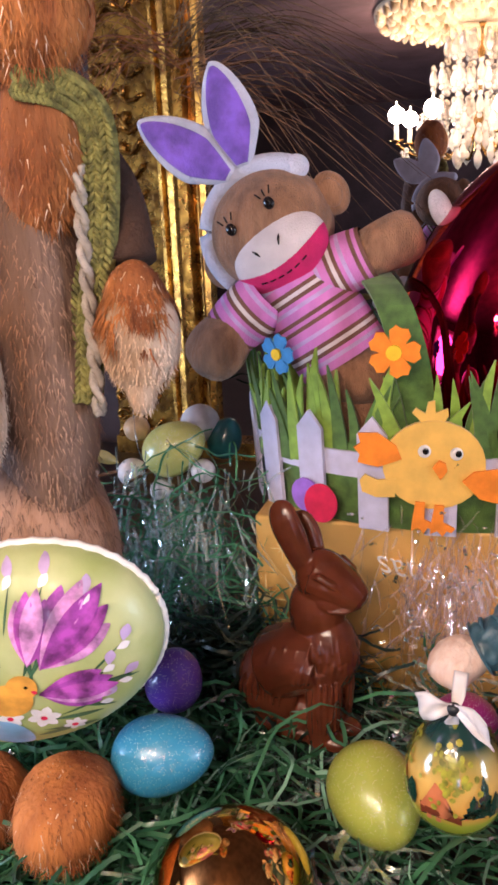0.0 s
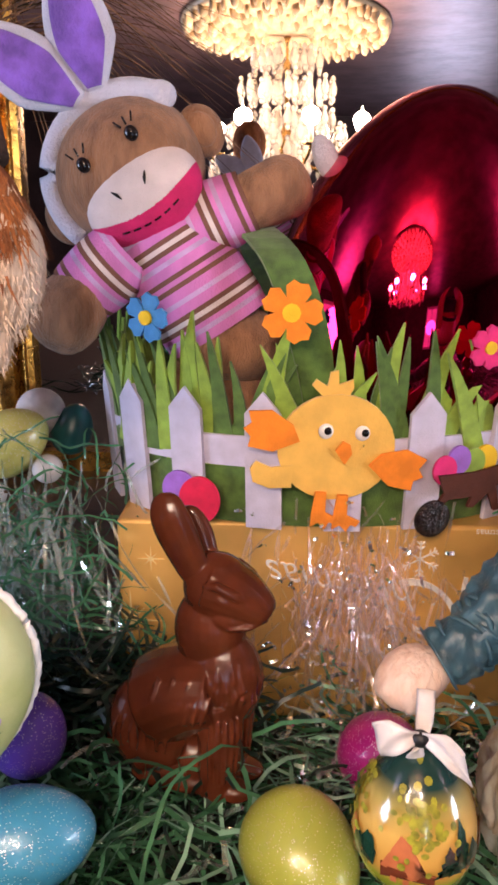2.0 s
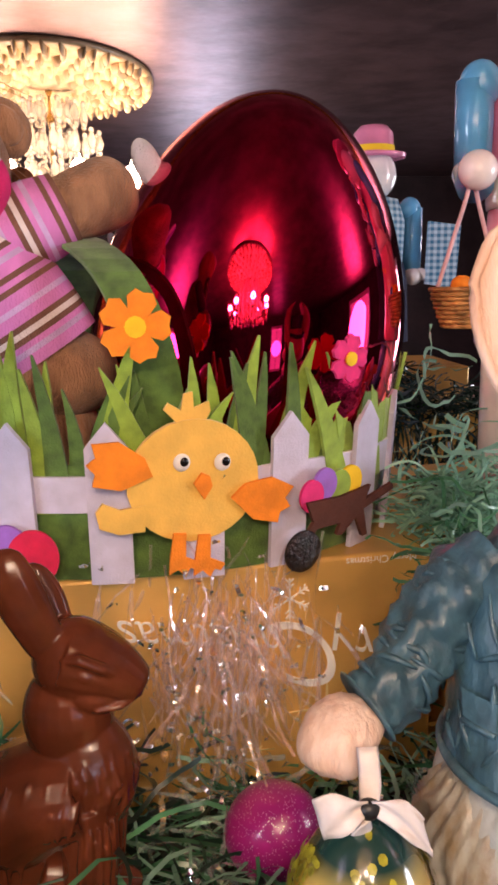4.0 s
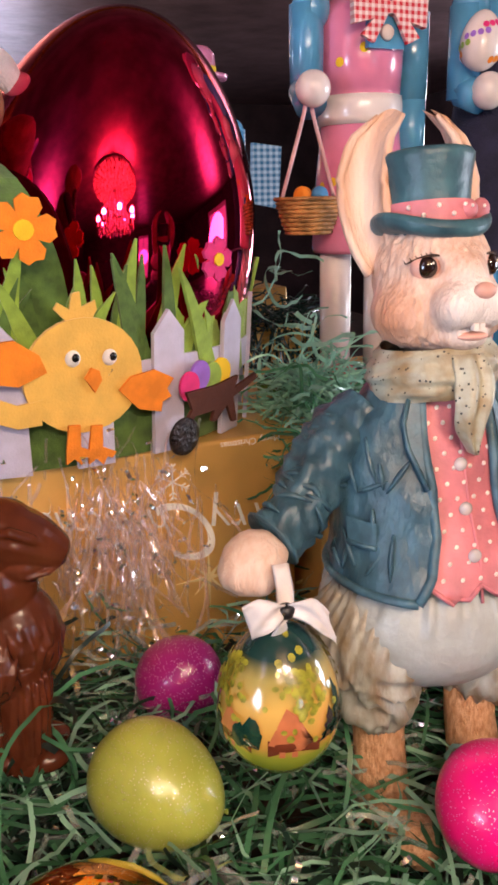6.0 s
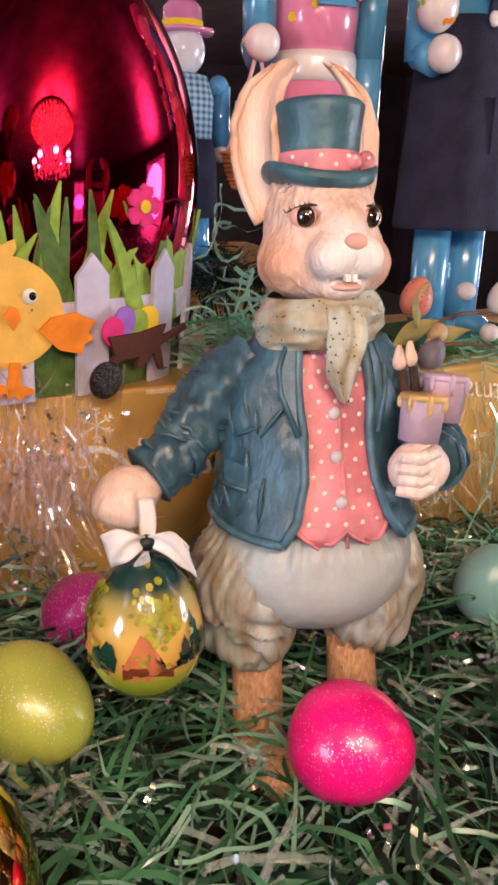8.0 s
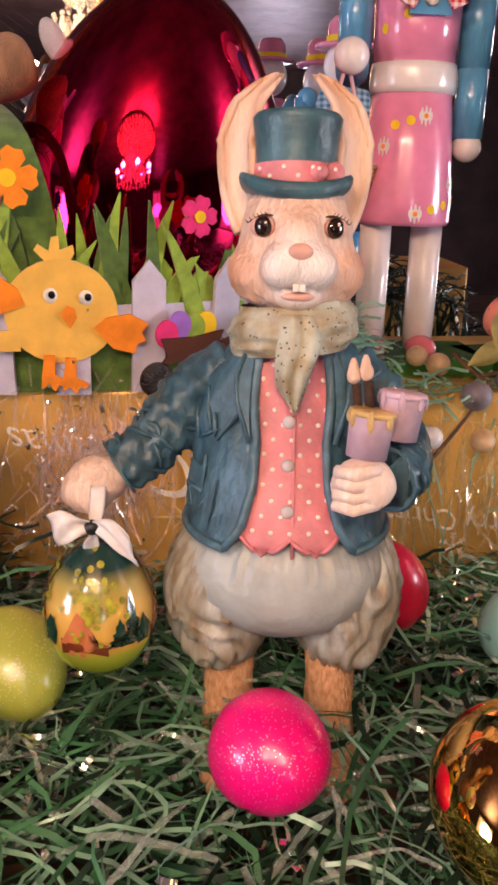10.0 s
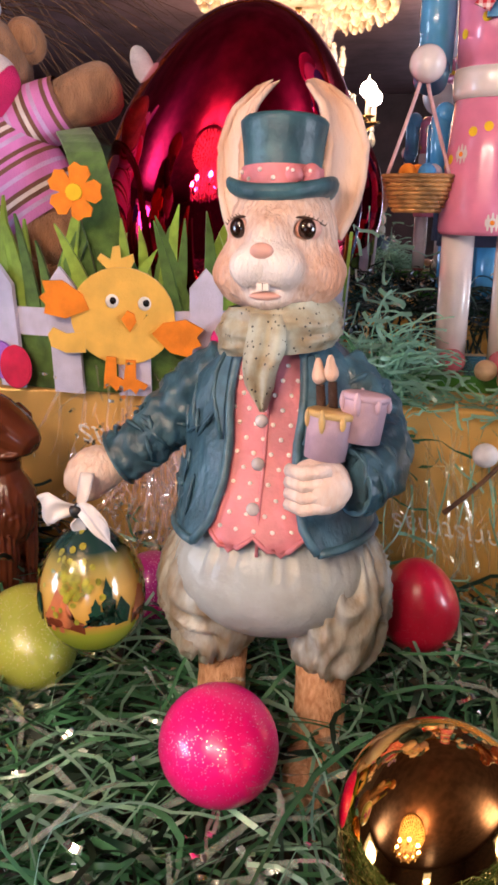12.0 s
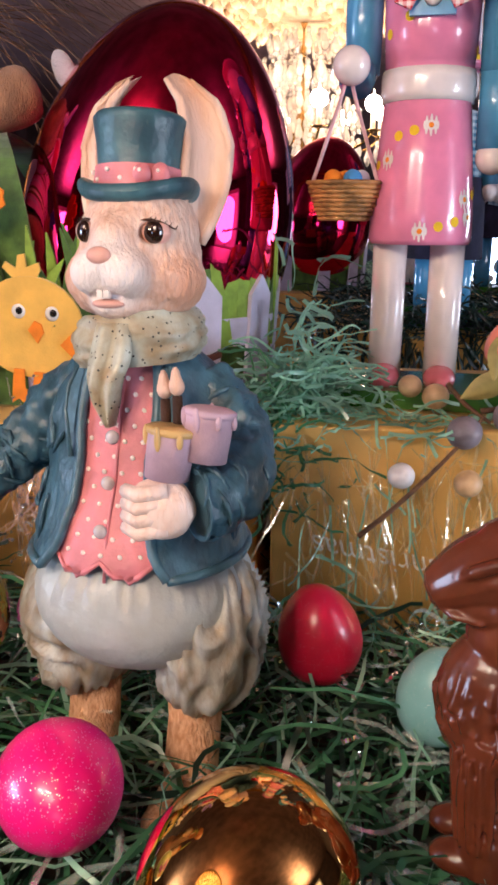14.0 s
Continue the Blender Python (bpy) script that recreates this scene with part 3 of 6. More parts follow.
M["coat"] = mat("blue_coat_paint", (0.056, 0.140, 0.200), 0.38, scale=105, bump=0.7, bump_scale=190, tint=(0.031, 0.074, 0.104), stretch=(1, 1, 0.55))
M["coat_edge"] = mat("blue_coat_edge", (0.070, 0.165, 0.225), 0.42, scale=120, bump=0.5, bump_scale=160, tint=(0.042, 0.095, 0.13))
M["hat"] = mat("teal_hat_paint", (0.055, 0.145, 0.175), 0.42, scale=60, bump=0.5, bump_scale=150, tint=(0.020, 0.055, 0.075))
M["vest"] = mat("pink_vest_paint", (0.66, 0.21, 0.24), 0.5, vary=0.12, scale=60, bump=0.4, bump_scale=200)
M["scarf"] = mat("sage_scarf_paint", (0.47, 0.49, 0.40), 0.45, scale=80, bump=0.6, bump_scale=160, tint=(0.30, 0.22, 0.12), speck=(330, 0.17, (0.02, 0.02, 0.018)))
M["pants"] = mat("grey_breeches_paint", (0.42, 0.46, 0.455), 0.40, scale=60, bump=0.6, bump_scale=130, tint=(0.36, 0.365, 0.345))
M["pants_fold"] = mat("breeches_folds_paint", (0.43, 0.455, 0.435), 0.36, scale=110, bump=0.6, bump_scale=200, tint=(0.25, 0.19, 0.12), stretch=(1, 1, 0.5))


def pale_patch(m, centre, r0, r1, color):
    """Airbrushed patch of paint round a point of the thing."""
    n, l = m.node_tree.nodes, m.node_tree.links
    bs = n["Principled BSDF"]
    old = bs.inputs["Base Color"].links[0].from_socket
    tex = n.new("ShaderNodeTexCoord")
    ds = n.new("ShaderNodeVectorMath")
    ds.operation = "DISTANCE"
    ds.inputs[1].default_value = centre
    mr = n.new("ShaderNodeMapRange")
    mr.inputs["From Min"].default_value, mr.inputs["From Max"].default_value = r0, r1
    mx = n.new("ShaderNodeMix")
    mx.data_type = "RGBA"
    mx.inputs[6].default_value = (*color, 1)
    l.new(tex.outputs["Object"], ds.inputs[0])
    l.new(ds.outputs["Value"], mr.inputs["Value"])
    l.new(mr.outputs[0], mx.inputs[0])
    l.new(old, mx.inputs[7])
    l.new(mx.outputs[2], bs.inputs["Base Color"])


for sx in (-1, 1):
    pale_patch(M["fur_cream"], (sx * 0.0270, -0.012, 0.2285), 0.004, 0.0185, (0.62, 0.30, 0.18))
pale_patch(M["fur_cream"], (0, -0.038, 0.2335), 0.011, 0.020, (0.84, 0.74, 0.69))
M["dot"] = mat("cream_dots", (0.85, 0.74, 0.66), 0.5, vary=0.04)
M["pearl"] = mat("pearl_button", (0.55, 0.50, 0.50), 0.2, vary=0.1, coat=0.5)
M["nose"] = mat("pink_nose", (0.70, 0.38, 0.31), 0.5, vary=0.1)
M["eye"] = mat("dark_eye", (0.02, 0.008, 0.005), 0.08, vary=0.0, coat=0.6)
M["pot"] = mat("lilac_pot", (0.52, 0.36, 0.44), 0.5, vary=0.1, bump=0.2)
M["pot_top"] = mat("ochre_paint", (0.62, 0.40, 0.15), 0.4, vary=0.15, bump=0.2)
M["sock"] = mat("brown_knit", (0.31, 0.150, 0.075), 0.95, vary=0.18, scale=120, bump=0.9, bump_scale=900, sheen=0.2, stretch=(1, 1, 0.3))
M["muzzle"] = mat("pale_muzzle", (0.66, 0.58, 0.58), 0.95, vary=0.05, bump=0.5, bump_scale=800)
M["shirt_pink"] = mat("pink_knit", (0.60, 0.20, 0.52), 0.95, vary=0.1, bump=0.5, bump_scale=900, stretch=(1, 1, 0.4))
M["shirt_lilac"] = mat("lilac_knit", (0.52, 0.36, 0.62), 0.95, vary=0.1, bump=0.5, bump_scale=900)
M["shirt_brown"] = mat("brown_stripe", (0.17, 0.075, 0.05), 0.95, vary=0.1, bump=0.5, bump_scale=900)
M["plush_white"] = mat("white_plush", (0.62, 0.62, 0.74), 0.95, vary=0.06, bump=0.8, bump_scale=600, sheen=0.4)
M["plush_violet"] = mat("violet_plush", (0.25, 0.115, 0.60), 0.95, vary=0.2, bump=0.6, bump_scale=600, sheen=0.4)
M["gloss_pink"] = mat("pink_lacquer", (0.80, 0.25, 0.42), 0.22, vary=0.05, coat=0.5)
M["gloss_rose"] = mat("rose_lacquer", (0.70, 0.16, 0.20), 0.25, vary=0.05, coat=0.4)
M["gloss_blue"] = mat("blue_lacquer", (0.09, 0.33, 0.58), 0.22, vary=0.06, coat=0.5)
M["gloss_white"] = mat("white_lacquer", (0.78, 0.70, 0.69), 0.25, vary=0.04, coat=0.5)
M["gloss_green"] = mat("green_lacquer", (0.04, 0.17, 0.02), 0.25, vary=0.1, coat=0.4)
M["denim"] = mat("navy_cloth", (0.018, 0.018, 0.05), 0.9, vary=0.25, scale=50, bump=0.7, bump_scale=900)

def gingham(name, dark, pale, pitch):
    """Woven checks: two sets of stripes that cross."""
    m = mat(name, pale, 0.9, vary=0.03, bump=0.3, bump_scale=900)
    n, l = m.node_tree.nodes, m.node_tree.links
    tex = n.new("ShaderNodeTexCoord")
    sep = n.new("ShaderNodeSeparateXYZ")
    l.new(tex.outputs["Object"], sep.inputs[0])
    bands = []
    for ax in ("X", "Z"):
        mu = n.new("ShaderNodeMath")
        mu.operation = "PINGPONG"
        mu.inputs[1].default_value = pitch
        gt = n.new("ShaderNodeMath")
        gt.operation = "GREATER_THAN"
        gt.inputs[1].default_value = pitch / 2
        l.new(sep.outputs[ax], mu.inputs[0])
        l.new(mu.outputs[0], gt.inputs[0])
        bands.append(gt)
    ad = n.new("ShaderNodeMath")
    ad.operation = "ADD"
    l.new(bands[0].outputs[0], ad.inputs[0])
    l.new(bands[1].outputs[0], ad.inputs[1])
    hf = n.new("ShaderNodeMath")
    hf.operation = "MULTIPLY"
    hf.inputs[1].default_value = 0.5
    l.new(ad.outputs[0], hf.inputs[0])
    mx = n.new("ShaderNodeMix")
    mx.data_type = "RGBA"
    mx.inputs[6].default_value, mx.inputs[7].default_value = (*pale, 1), (*dark, 1)
    l.new(hf.outputs[0], mx.inputs[0])
    l.new(mx.outputs[2], n["Principled BSDF"].inputs["Base Color"])
    return m


M["gingham"] = gingham("gingham_cloth", (0.62, 0.02, 0.04), (0.80, 0.66, 0.66), 0.0022)
M["wicker"] = mat("wicker", (0.46, 0.22, 0.07), 0.6, vary=0.3, scale=90, bump=0.6, bump_scale=300)
M["cord"] = mat("pink_cord", (0.72, 0.45, 0.50), 0.7, vary=0.1)
M["twig"] = mat("brown_twig", (0.14, 0.065, 0.03), 0.8, vary=0.3, scale=80, bump=0.6, bump_scale=300)
M["leaf"] = mat("dry_leaf", (0.30, 0.24, 0.07), 0.6, vary=0.25, scale=50, bump=0.3, bump_scale=120)
M["fur_tan"] = mat("tan_fur", (0.31, 0.185, 0.13), 0.9, scale=32, bump=0.9, bump_scale=300, tint=(0.19, 0.085, 0.04), stretch=(1, 1, 0.2), rand=0.5)
M["fur_rust"] = mat("rust_fur", (0.44, 0.16, 0.04), 0.85, scale=35, bump=0.9, bump_scale=300, tint=(0.20, 0.055, 0.012), stretch=(1, 1, 0.2), rand=0.35)
M["fur_pale"] = mat("pale_fur", (0.70, 0.54, 0.42), 0.9, scale=40, bump=0.8, bump_scale=300, tint=(0.45, 0.27, 0.15), stretch=(1, 1, 0.25), rand=0.3)
M["fur_dark"] = mat("dark_fur", (0.05, 0.02, 0.01), 0.9, scale=40, bump=0.8, bump_scale=300, rand=0.3)
M["knit_olive"] = mat("olive_knit", (0.20, 0.185, 0.05), 0.95, vary=0.3, scale=160, bump=1.0, bump_scale=420)
M["rope"] = mat("grey_rope", (0.40, 0.34, 0.29), 0.9, vary=0.2, bump=0.8, bump_scale=500)


# ---- rabbit figurine ----
TORSO = [(0.098, 0.041, 0.042, -0.006), (0.115, 0.0410, 0.0425, -0.007), (0.132, 0.0415, 0.0385, -0.003), (0.150, 0.0400, 0.0340, 0.001),
         (0.168, 0.0390, 0.0295, 0.002), (0.183, 0.0350, 0.0250, 0.002), (0.196, 0.024, 0.020, 0.001), (0.205, 0.016, 0.016, 0.0)]


def torso(t, z, off=0.0):
    """A point on the figurine's trunk, t radians from its front."""
    rx, ry, cy = table(z, TORSO)
    return ((rx + off) * math.sin(t), cy - (ry + off) * math.cos(t), z)


def rabbit_figurine():
    b = Build()
    FUR, EAR, LEG, COAT, EDGE, HAT, VEST, SCARF, PANTS, FOLD, DOT, PEARL, NOSE, EYE, POT, TOP, DARK, WHITE = range(18)
    # breeches
    def gather(p):
        t = math.atan2(p.x, -(p.y + 0.005))
        up = max(0.0, min(1.0, (p.z - 0.097) / 0.012))
        return 0.0036 * up * noise.noise(Vector((t * 19, 0, p.z * 25))) + 0.0005 * noise.noise(p * 90)
    b.blob((0, -0.005, 0.092), [((0, -0.005, 0.094), (0.0505, 0.0470, 0.0365))], (), PANTS, 150, 60, 0.003, gather)
    for s in (-1, 1):
        def crease(p):
            t = math.atan2(p.x - s * 0.030, -(p.y + 0.005))
            w = 1.8 * noise.noise(p * 30)
            return 0.0058 * (0.6 - 2.4 * abs(noise.noise(Vector((t * 3.4 + w, s * 3, p.z * 30 + w * 0.6))))) * min(1.0, abs(p.x) / 0.03) + 0.0007 * noise.noise(p * 160)
        b.blob((s * 0.0310, -0.005, 0.076), [((s * 0.0320, -0.005, 0.079), (0.0235, 0.0320, 0.0340)), ((s * 0.0285, -0.006, 0.054), (0.0185, 0.0230, 0.0120))], (), FOLD, 110, 80, 0.006, crease)
        b.tube([(s * 0.0255, -0.018, -0.010), (s * 0.0255, -0.013, 0.012), (s * 0.0255, -0.009, 0.030), (s * 0.0255, -0.008, 0.050)], [0.0140, 0.0126, 0.0122, 0.0132], LEG, 28, wrinkle=0.08, freq=300)
        b.ell((s * 0.0265, -0.034, -0.001), (0.0135, 0.030, 0.0105), LEG, 28, 16, lump=0.06, freq=200)

    def outer(t, z, off):
        """The trunk's or the belly's skin, whichever stands out."""
        q = max(0.02, 1 - ((z - 0.094) / 0.0365) ** 2) ** 0.5
        rx, ry, cy = table(z, TORSO)
        if 0.0505 * q > rx:
            rx, ry, cy = 0.0505 * q, 0.0470 * q, -0.005
        return ((rx + off) * math.sin(t), cy - (ry + off) * math.cos(t), z)
    # waistcoat with a two-pointed hem
    rows = []
    for i in range(26):
        row = []
        for j in range(33):
            t = -0.85 + 1.7 * j / 32
            hem = 0.1210 - 0.0085 * max(0.0, 1 - abs(abs(t) - 0.27) / 0.27)
            z = hem + (0.198 - hem) * i / 25
            row.append(outer(t, z, 0.0018 + 0.0006 * noise.noise(Vector((t * 5, z * 70, 2)))))
        rows.append(row)
    b.grid(rows, VEST)
    b.tube(rows[0], 0.0011, VEST, 6)
    b.tube([outer(0.03, z, 0.0020) for z in (0.112, 0.13, 0.15, 0.17, 0.19)], 0.0008, VEST, 6)
    for i in range(13):
        z = 0.1235 + i * 0.0062
        for j in range(-3, 4):
            t = (j + 0.5 * (i % 2)) * 0.19
            if abs(t) < 0.62 - 0.25 * (z - 0.11) / 0.08:
                b.ell(outer(t, z, 0.0019), (0.0011, 0.0005, 0.0011), DOT, 8, 6)
    for z in (0.1325, 0.1505, 0.1685):
        b.ell(outer(-0.03, z, 0.0030), (0.0030, 0.0022, 0.0030), PEARL, 16, 10)
    # coat: shell with an open front
    nz, nt = 24, 52
    def coat_edge(z):
        return float(np.interp(z, [0.098, 0.1155, 0.124, 0.141, 0.16, 0.185, 0.20], [0.75, 0.64, 0.49, 0.375, 0.36, 0.45, 0.60]))
    rows = []
    for i in range(nz):
        z = 0.1155 + (0.200 - 0.1155) * i / (nz - 1)
        o = coat_edge(z)
        row = []
        for j in range(nt):
            u = j / (nt - 1)
            t = o + (2 * math.pi - 2 * o) * u
            fold = 0.0026 * noise.noise(Vector((math.sin(t) * 3, math.cos(t) * 3, z * 60))) + 0.0018 * noise.noise(Vector((math.sin(t) * 8, math.cos(t) * 8, z * 120)))
            flare = 0.004 * max(0, (0.1275 - z) / 0.02)
            row.append(torso(t, z, 0.0042 + fold + flare))
        rows.append(row)
    b.grid(rows, COAT)
    for s in (-1, 1):
        edge = [torso(s * coat_edge(z), z, 0.0040 + 0.004 * max(0, (0.1275 - z) / 0.02)) for z in np.linspace(0.1155, 0.199, 18)]
        b.tube(edge, 0.0022, EDGE, 8)
        lap = [torso(s * (coat_edge(z) + w), z, 0.0068) for z, w in ((0.196, 0.02), (0.188, 0.02), (0.172, 0.03), (0.160, 0.04))]
        lap2 = [torso(s * (coat_edge(z) + w), z, 0.0072) for z, w in ((0.197, 0.16), (0.187, 0.21), (0.177, 0.17), (0.160, 0.05))]
        b.grid([lap, lap2], EDGE)
        b.tube(lap2, 0.0012, EDGE, 6)
        # pocket flap
        pk0 = [torso(s * t, 0.135, 0.0065) for t in (0.95, 1.12, 1.28)]
        pk1 = [torso(s * t, 0.145, 0.0062) for t in (0.93, 1.12, 1.30)]
        b.grid([pk0, pk1], EDGE)
        b.tube(pk0, 0.0012, EDGE, 6)
    hem = [torso(coat_edge(0.1155) + (2 * math.pi - 2 * coat_edge(0.1155)) * k / 40, 0.1155, 0.0066) for k in range(41)]
    b.tube(hem, 0.0020, EDGE, 8)
    # arms with creased sleeves
    armR = spline([(-0.026, 0.006, 0.186), (-0.041, 0.006, 0.174), (-0.054, 0.002, 0.159), (-0.067, -0.006, 0.146), (-0.079, -0.010, 0.1385)], 40)
    b.tube(armR, [0.0130 + 0.0022 * math.sin(min(1, i / 28) * math.pi) - 0.00002 * i for i in range(40)], COAT, 40, wrinkle=0.26, freq=170)
    b.tube([armR[-2], armR[-1]], [0.0150, 0.0140], EDGE, 18)
    b.blob((-0.0895, -0.014, 0.1320), [((-0.0870, -0.0135, 0.1345), (0.0135, 0.0115, 0.0105)), ((-0.0950, -0.0165, 0.1285), (0.0090, 0.0095, 0.0075)), ((-0.0880, -0.0225, 0.1280), (0.0050, 0.0050, 0.0070))], (), 18, 60, 40, 0.003, lambda p: 0.0006 * noise.noise(Vector((p.x * 350, p.y * 350, p.z * 120))))
    armL = spline([(0.025, 0.004, 0.186), (0.0375, 0.0, 0.174), (0.0455, -0.008, 0.161), (0.0485, -0.022, 0.153), (0.0450, -0.039, 0.1495), (0.040, -0.045, 0.1490)], 40)
    b.tube(armL, [0.0128 + 0.0024 * math.sin(min(1, i / 32) * math.pi) for i in range(40)], COAT, 40, wrinkle=0.26, freq=170)
    b.tube([armL[-2], armL[-1]], [0.0150, 0.0142], EDGE, 18)
    b.ell((0.029, -0.053, 0.1490), (0.0135, 0.0105, 0.0120), 18, 28, 18, lump=0.06, freq=200)
    for k in range(4):
        b.tube([(0.034, -0.0585, 0.1580 - k * 0.005), (0.024, -0.063, 0.1570 - k * 0.005), (0.017, -0.058, 0.1565 - k * 0.0048)], [0.003, 0.0033, 0.0028], 18, 8)
    # raised creases of sleeves and skirts
    rc = random.Random(7)
    for path, rad in ((armR, 0.0142), (armL, 0.0142)):
        for k in range(44):
            i = rc.randrange(5, 35)
            d = (path[i + 1] - path[i - 1]).normalized()
            u = d.cross(Vector((0, 0, 1))).normalized()
            w = u.cross(d)
            a0, span, lean = rc.uniform(0, 6.28), rc.uniform(0.7, 1.6), rc.uniform(-0.008, 0.008)
            pts = []
            for q in range(6):
                a = a0 + span * q / 5
                pts.append(path[i] + d * lean * (q / 5) + (u * math.cos(a) + w * math.sin(a)) * (rad - 0.0006 * abs(q - 2.5)))
            b.tube(pts, [0.0004, 0.0009, 0.0013, 0.0013, 0.0009, 0.0004], COAT if k % 3 else EDGE, 6)
    for k in range(40):
        s = rc.choice((-1, 1))
        t0, z0 = s * rc.uniform(0.75, 2.2), rc.uniform(0.120, 0.165)
        dt, dz = rc.uniform(-0.35, 0.35), rc.uniform(0.006, 0.020)
        b.tube([torso(t0 + dt * q / 4, z0 + dz * q / 4, 0.0052) for q in range(5)], [0.0004, 0.0010, 0.0013, 0.0010, 0.0004], COAT if k % 3 else EDGE, 6)
    # paint pots and brush
    for x, y, z in ((0.0300, -0.049, 0.1600), (0.0430, -0.043, 0.1665)):
        P = Matrix.Translation((x, y, z)) @ pose(0, 0, 0, -6, 6, 0)
        P = P @ Matrix.Diagonal((0.95, 0.95, 0.84, 1))
        b.rev([(0.0090, 0), (0.0098, 0.020), (0.0101, 0.0225)], POT, 24, P)
        b.rev([(0.0104, 0.0205), (0.0106, 0.0230), (0.0090, 0.0238), (0.0005, 0.0238)], TOP if x < 0.035 else POT, 24, P)
        for k in range(7):
            a = k * 0.9
            b.ell(P @ Vector((0.0101 * math.cos(a), 0.0101 * math.sin(a), 0.019)), (0.0014, 0.0014, 0.0030 + 0.001 * (k % 3)), TOP if x < 0.035 else POT, 8, 6)
    for bx, tz in ((0.0255, -0.001), (0.0305, 0.0005)):
        b.tube([(bx + 0.0015, -0.041, 0.174), (bx, -0.038, 0.189 + tz)], [0.0022, 0.0019], DARK, 10)
        b.blob((bx - 0.0008, -0.0365, 0.193 + tz), [((bx - 0.0008, -0.0365, 0.1920 + tz), (0.0030, 0.0026, 0.0034)), ((bx - 0.0014, -0.0362, 0.1965 + tz), (0.0017, 0.0016, 0.0036))], (), EAR, 20, 14, 0.001)
    # scarf: folded band with a hanging end
    rows = []
    for i in range(22):
        u = i / 21
        row = []
        for j in range(90):
            t = 2 * math.pi * j / 90
            r0 = 0.0262 + 0.0038 * math.sin(u * math.pi) - 0.0025 * u
            r0 += 0.0022 * noise.noise(Vector((math.sin(t) * 1.4, math.cos(t) * 1.4, u * 5.5 + 0.6 * math.sin(t * 2)))) + 0.0007 * noise.noise(Vector((math.sin(t) * 5, math.cos(t) * 5, u * 9)))
            row.append((r0 * math.sin(t), -0.003 - r0 * 1.02 * math.cos(t), 0.1955 + 0.0215 * u + 0.003 * math.sin(t + 0.5)))
        rows.append(row)
    b.grid(rows, SCARF, True)
    rows = []
    for i in range(20):
        u = i / 19
        w = float(np.interp(u, [0, 0.12, 0.35, 0.75, 1], [0.0070, 0.0082, 0.0092, 0.0064, 0.0012]))
        y = float(np.interp(u, [0, 0.2, 0.5, 1], [-0.0290, -0.0335, -0.0372, -0.0350]))
        rows.append([(w * math.cos(a) + 0.0012 * math.sin(u * 7), y + 0.0032 * math.sin(a) + 0.0013 * math.sin(6 * math.cos(a) + 2 * u), 0.2150 - 0.0405 * u) for a in np.linspace(0, 2 * math.pi, 41)[:-1]])
    b.grid(rows, SCARF, True, True)
    # head: one skin with hollows for the eyes and the mouth
    skin = [((0, 0.001, 0.2450), (0.0240, 0.0280, 0.0280)), ((0, -0.0185, 0.2475), (0.0092, 0.0155, 0.0098)),
            ((0, -0.0245, 0.2215), (0.0095, 0.0095, 0.0050)), ((0, -0.008, 0.2235), (0.0175, 0.0190, 0.0100)), ((0, -0.0350, 0.2402), (0.0050, 0.0042, 0.0042))]
    hollow = [((0, -0.0370, 0.2255), (0.0085, 0.0075, 0.0018))]
    for s in (-1, 1):
        skin += [((s * 0.0135, -0.0060, 0.2300), (0.0160, 0.0180, 0.0142)), ((s * 0.0070, -0.0300, 0.2345), (0.0086, 0.0098, 0.0086))]
        hollow += [((s * 0.0150, -0.0228, 0.2495), (0.0056, 0.0050, 0.0044))]

    def pelt(p):
        away = min(1.0, max(0.0, (Vector((0, -0.036, 0.2335)) - p).length / 0.012 - 1.25))
        return away * (0.0007 * noise.noise(Vector((p.x * 420, p.y * 420, p.z * 130))) + 0.0006 * noise.noise(p * 170))
    b.blob((0, -0.004, 0.2385), skin, hollow, FUR, 200, 130, 0.0022, pelt)
    for s in (-1, 1):
        R = Euler((0, s * 0.10, s * 0.55)).to_matrix().to_4x4()
        b.ell((s * 0.0152, -0.0188, 0.2495), (0.0058, 0.0034, 0.0046), NOSE, 24, 16, rot=R)
        b.ell((s * 0.0150, -0.0205, 0.2495), (0.0042, 0.0027, 0.0043), EYE, 24, 16, rot=R)
        # pale bead modelled on the eye as its highlight
        b.ell((s * 0.0150 + 0.0012, -0.0230, 0.2512), (0.0006, 0.0005, 0.0008), WHITE, 8, 6)
        lid = [(s * (0.0088 + 0.0125 * q), -0.0230 + 0.0086 * q * q, 0.2512 - 0.0014 * q + 0.0036 * math.sin(math.pi * (0.22 + 0.70 * q))) for q in np.linspace(0, 1, 9)]
        b.tube(lid, [0.0002, 0.0004, 0.0005, 0.0006, 0.0006, 0.0006, 0.0005, 0.0004, 0.0002], DARK, 8)
        for k in range(6):
            q = Vector(lid[3 + k]) if k < 6 else None
            b.tube([q, q + Vector((s * 0.0011, -0.0002, 0.0014))], [0.0003, 0.0001], DARK, 5)
        # ears: cupped leaf shapes
        rows_o, rows_i = [], []
        for i in range(16):
            u = i / 15
            w = float(np.interp(u, [0, 0.12, 0.4, 0.65, 0.85, 1], [0.0050, 0.0078, 0.0103, 0.0100, 0.0086, 0.0058]))
            cx = s * float(np.interp(u, [0, 0.25, 0.6, 0.85, 1], [0.0215, 0.0255, 0.0270, 0.0225, 0.0125])) - 0.001
            cz = float(np.interp(u, [0, 1], [0.2480, 0.3130]))
            cy = float(np.interp(u, [0, 0.5, 1], [0.005, 0.012, 0.016]))
            ro, ri = [], []
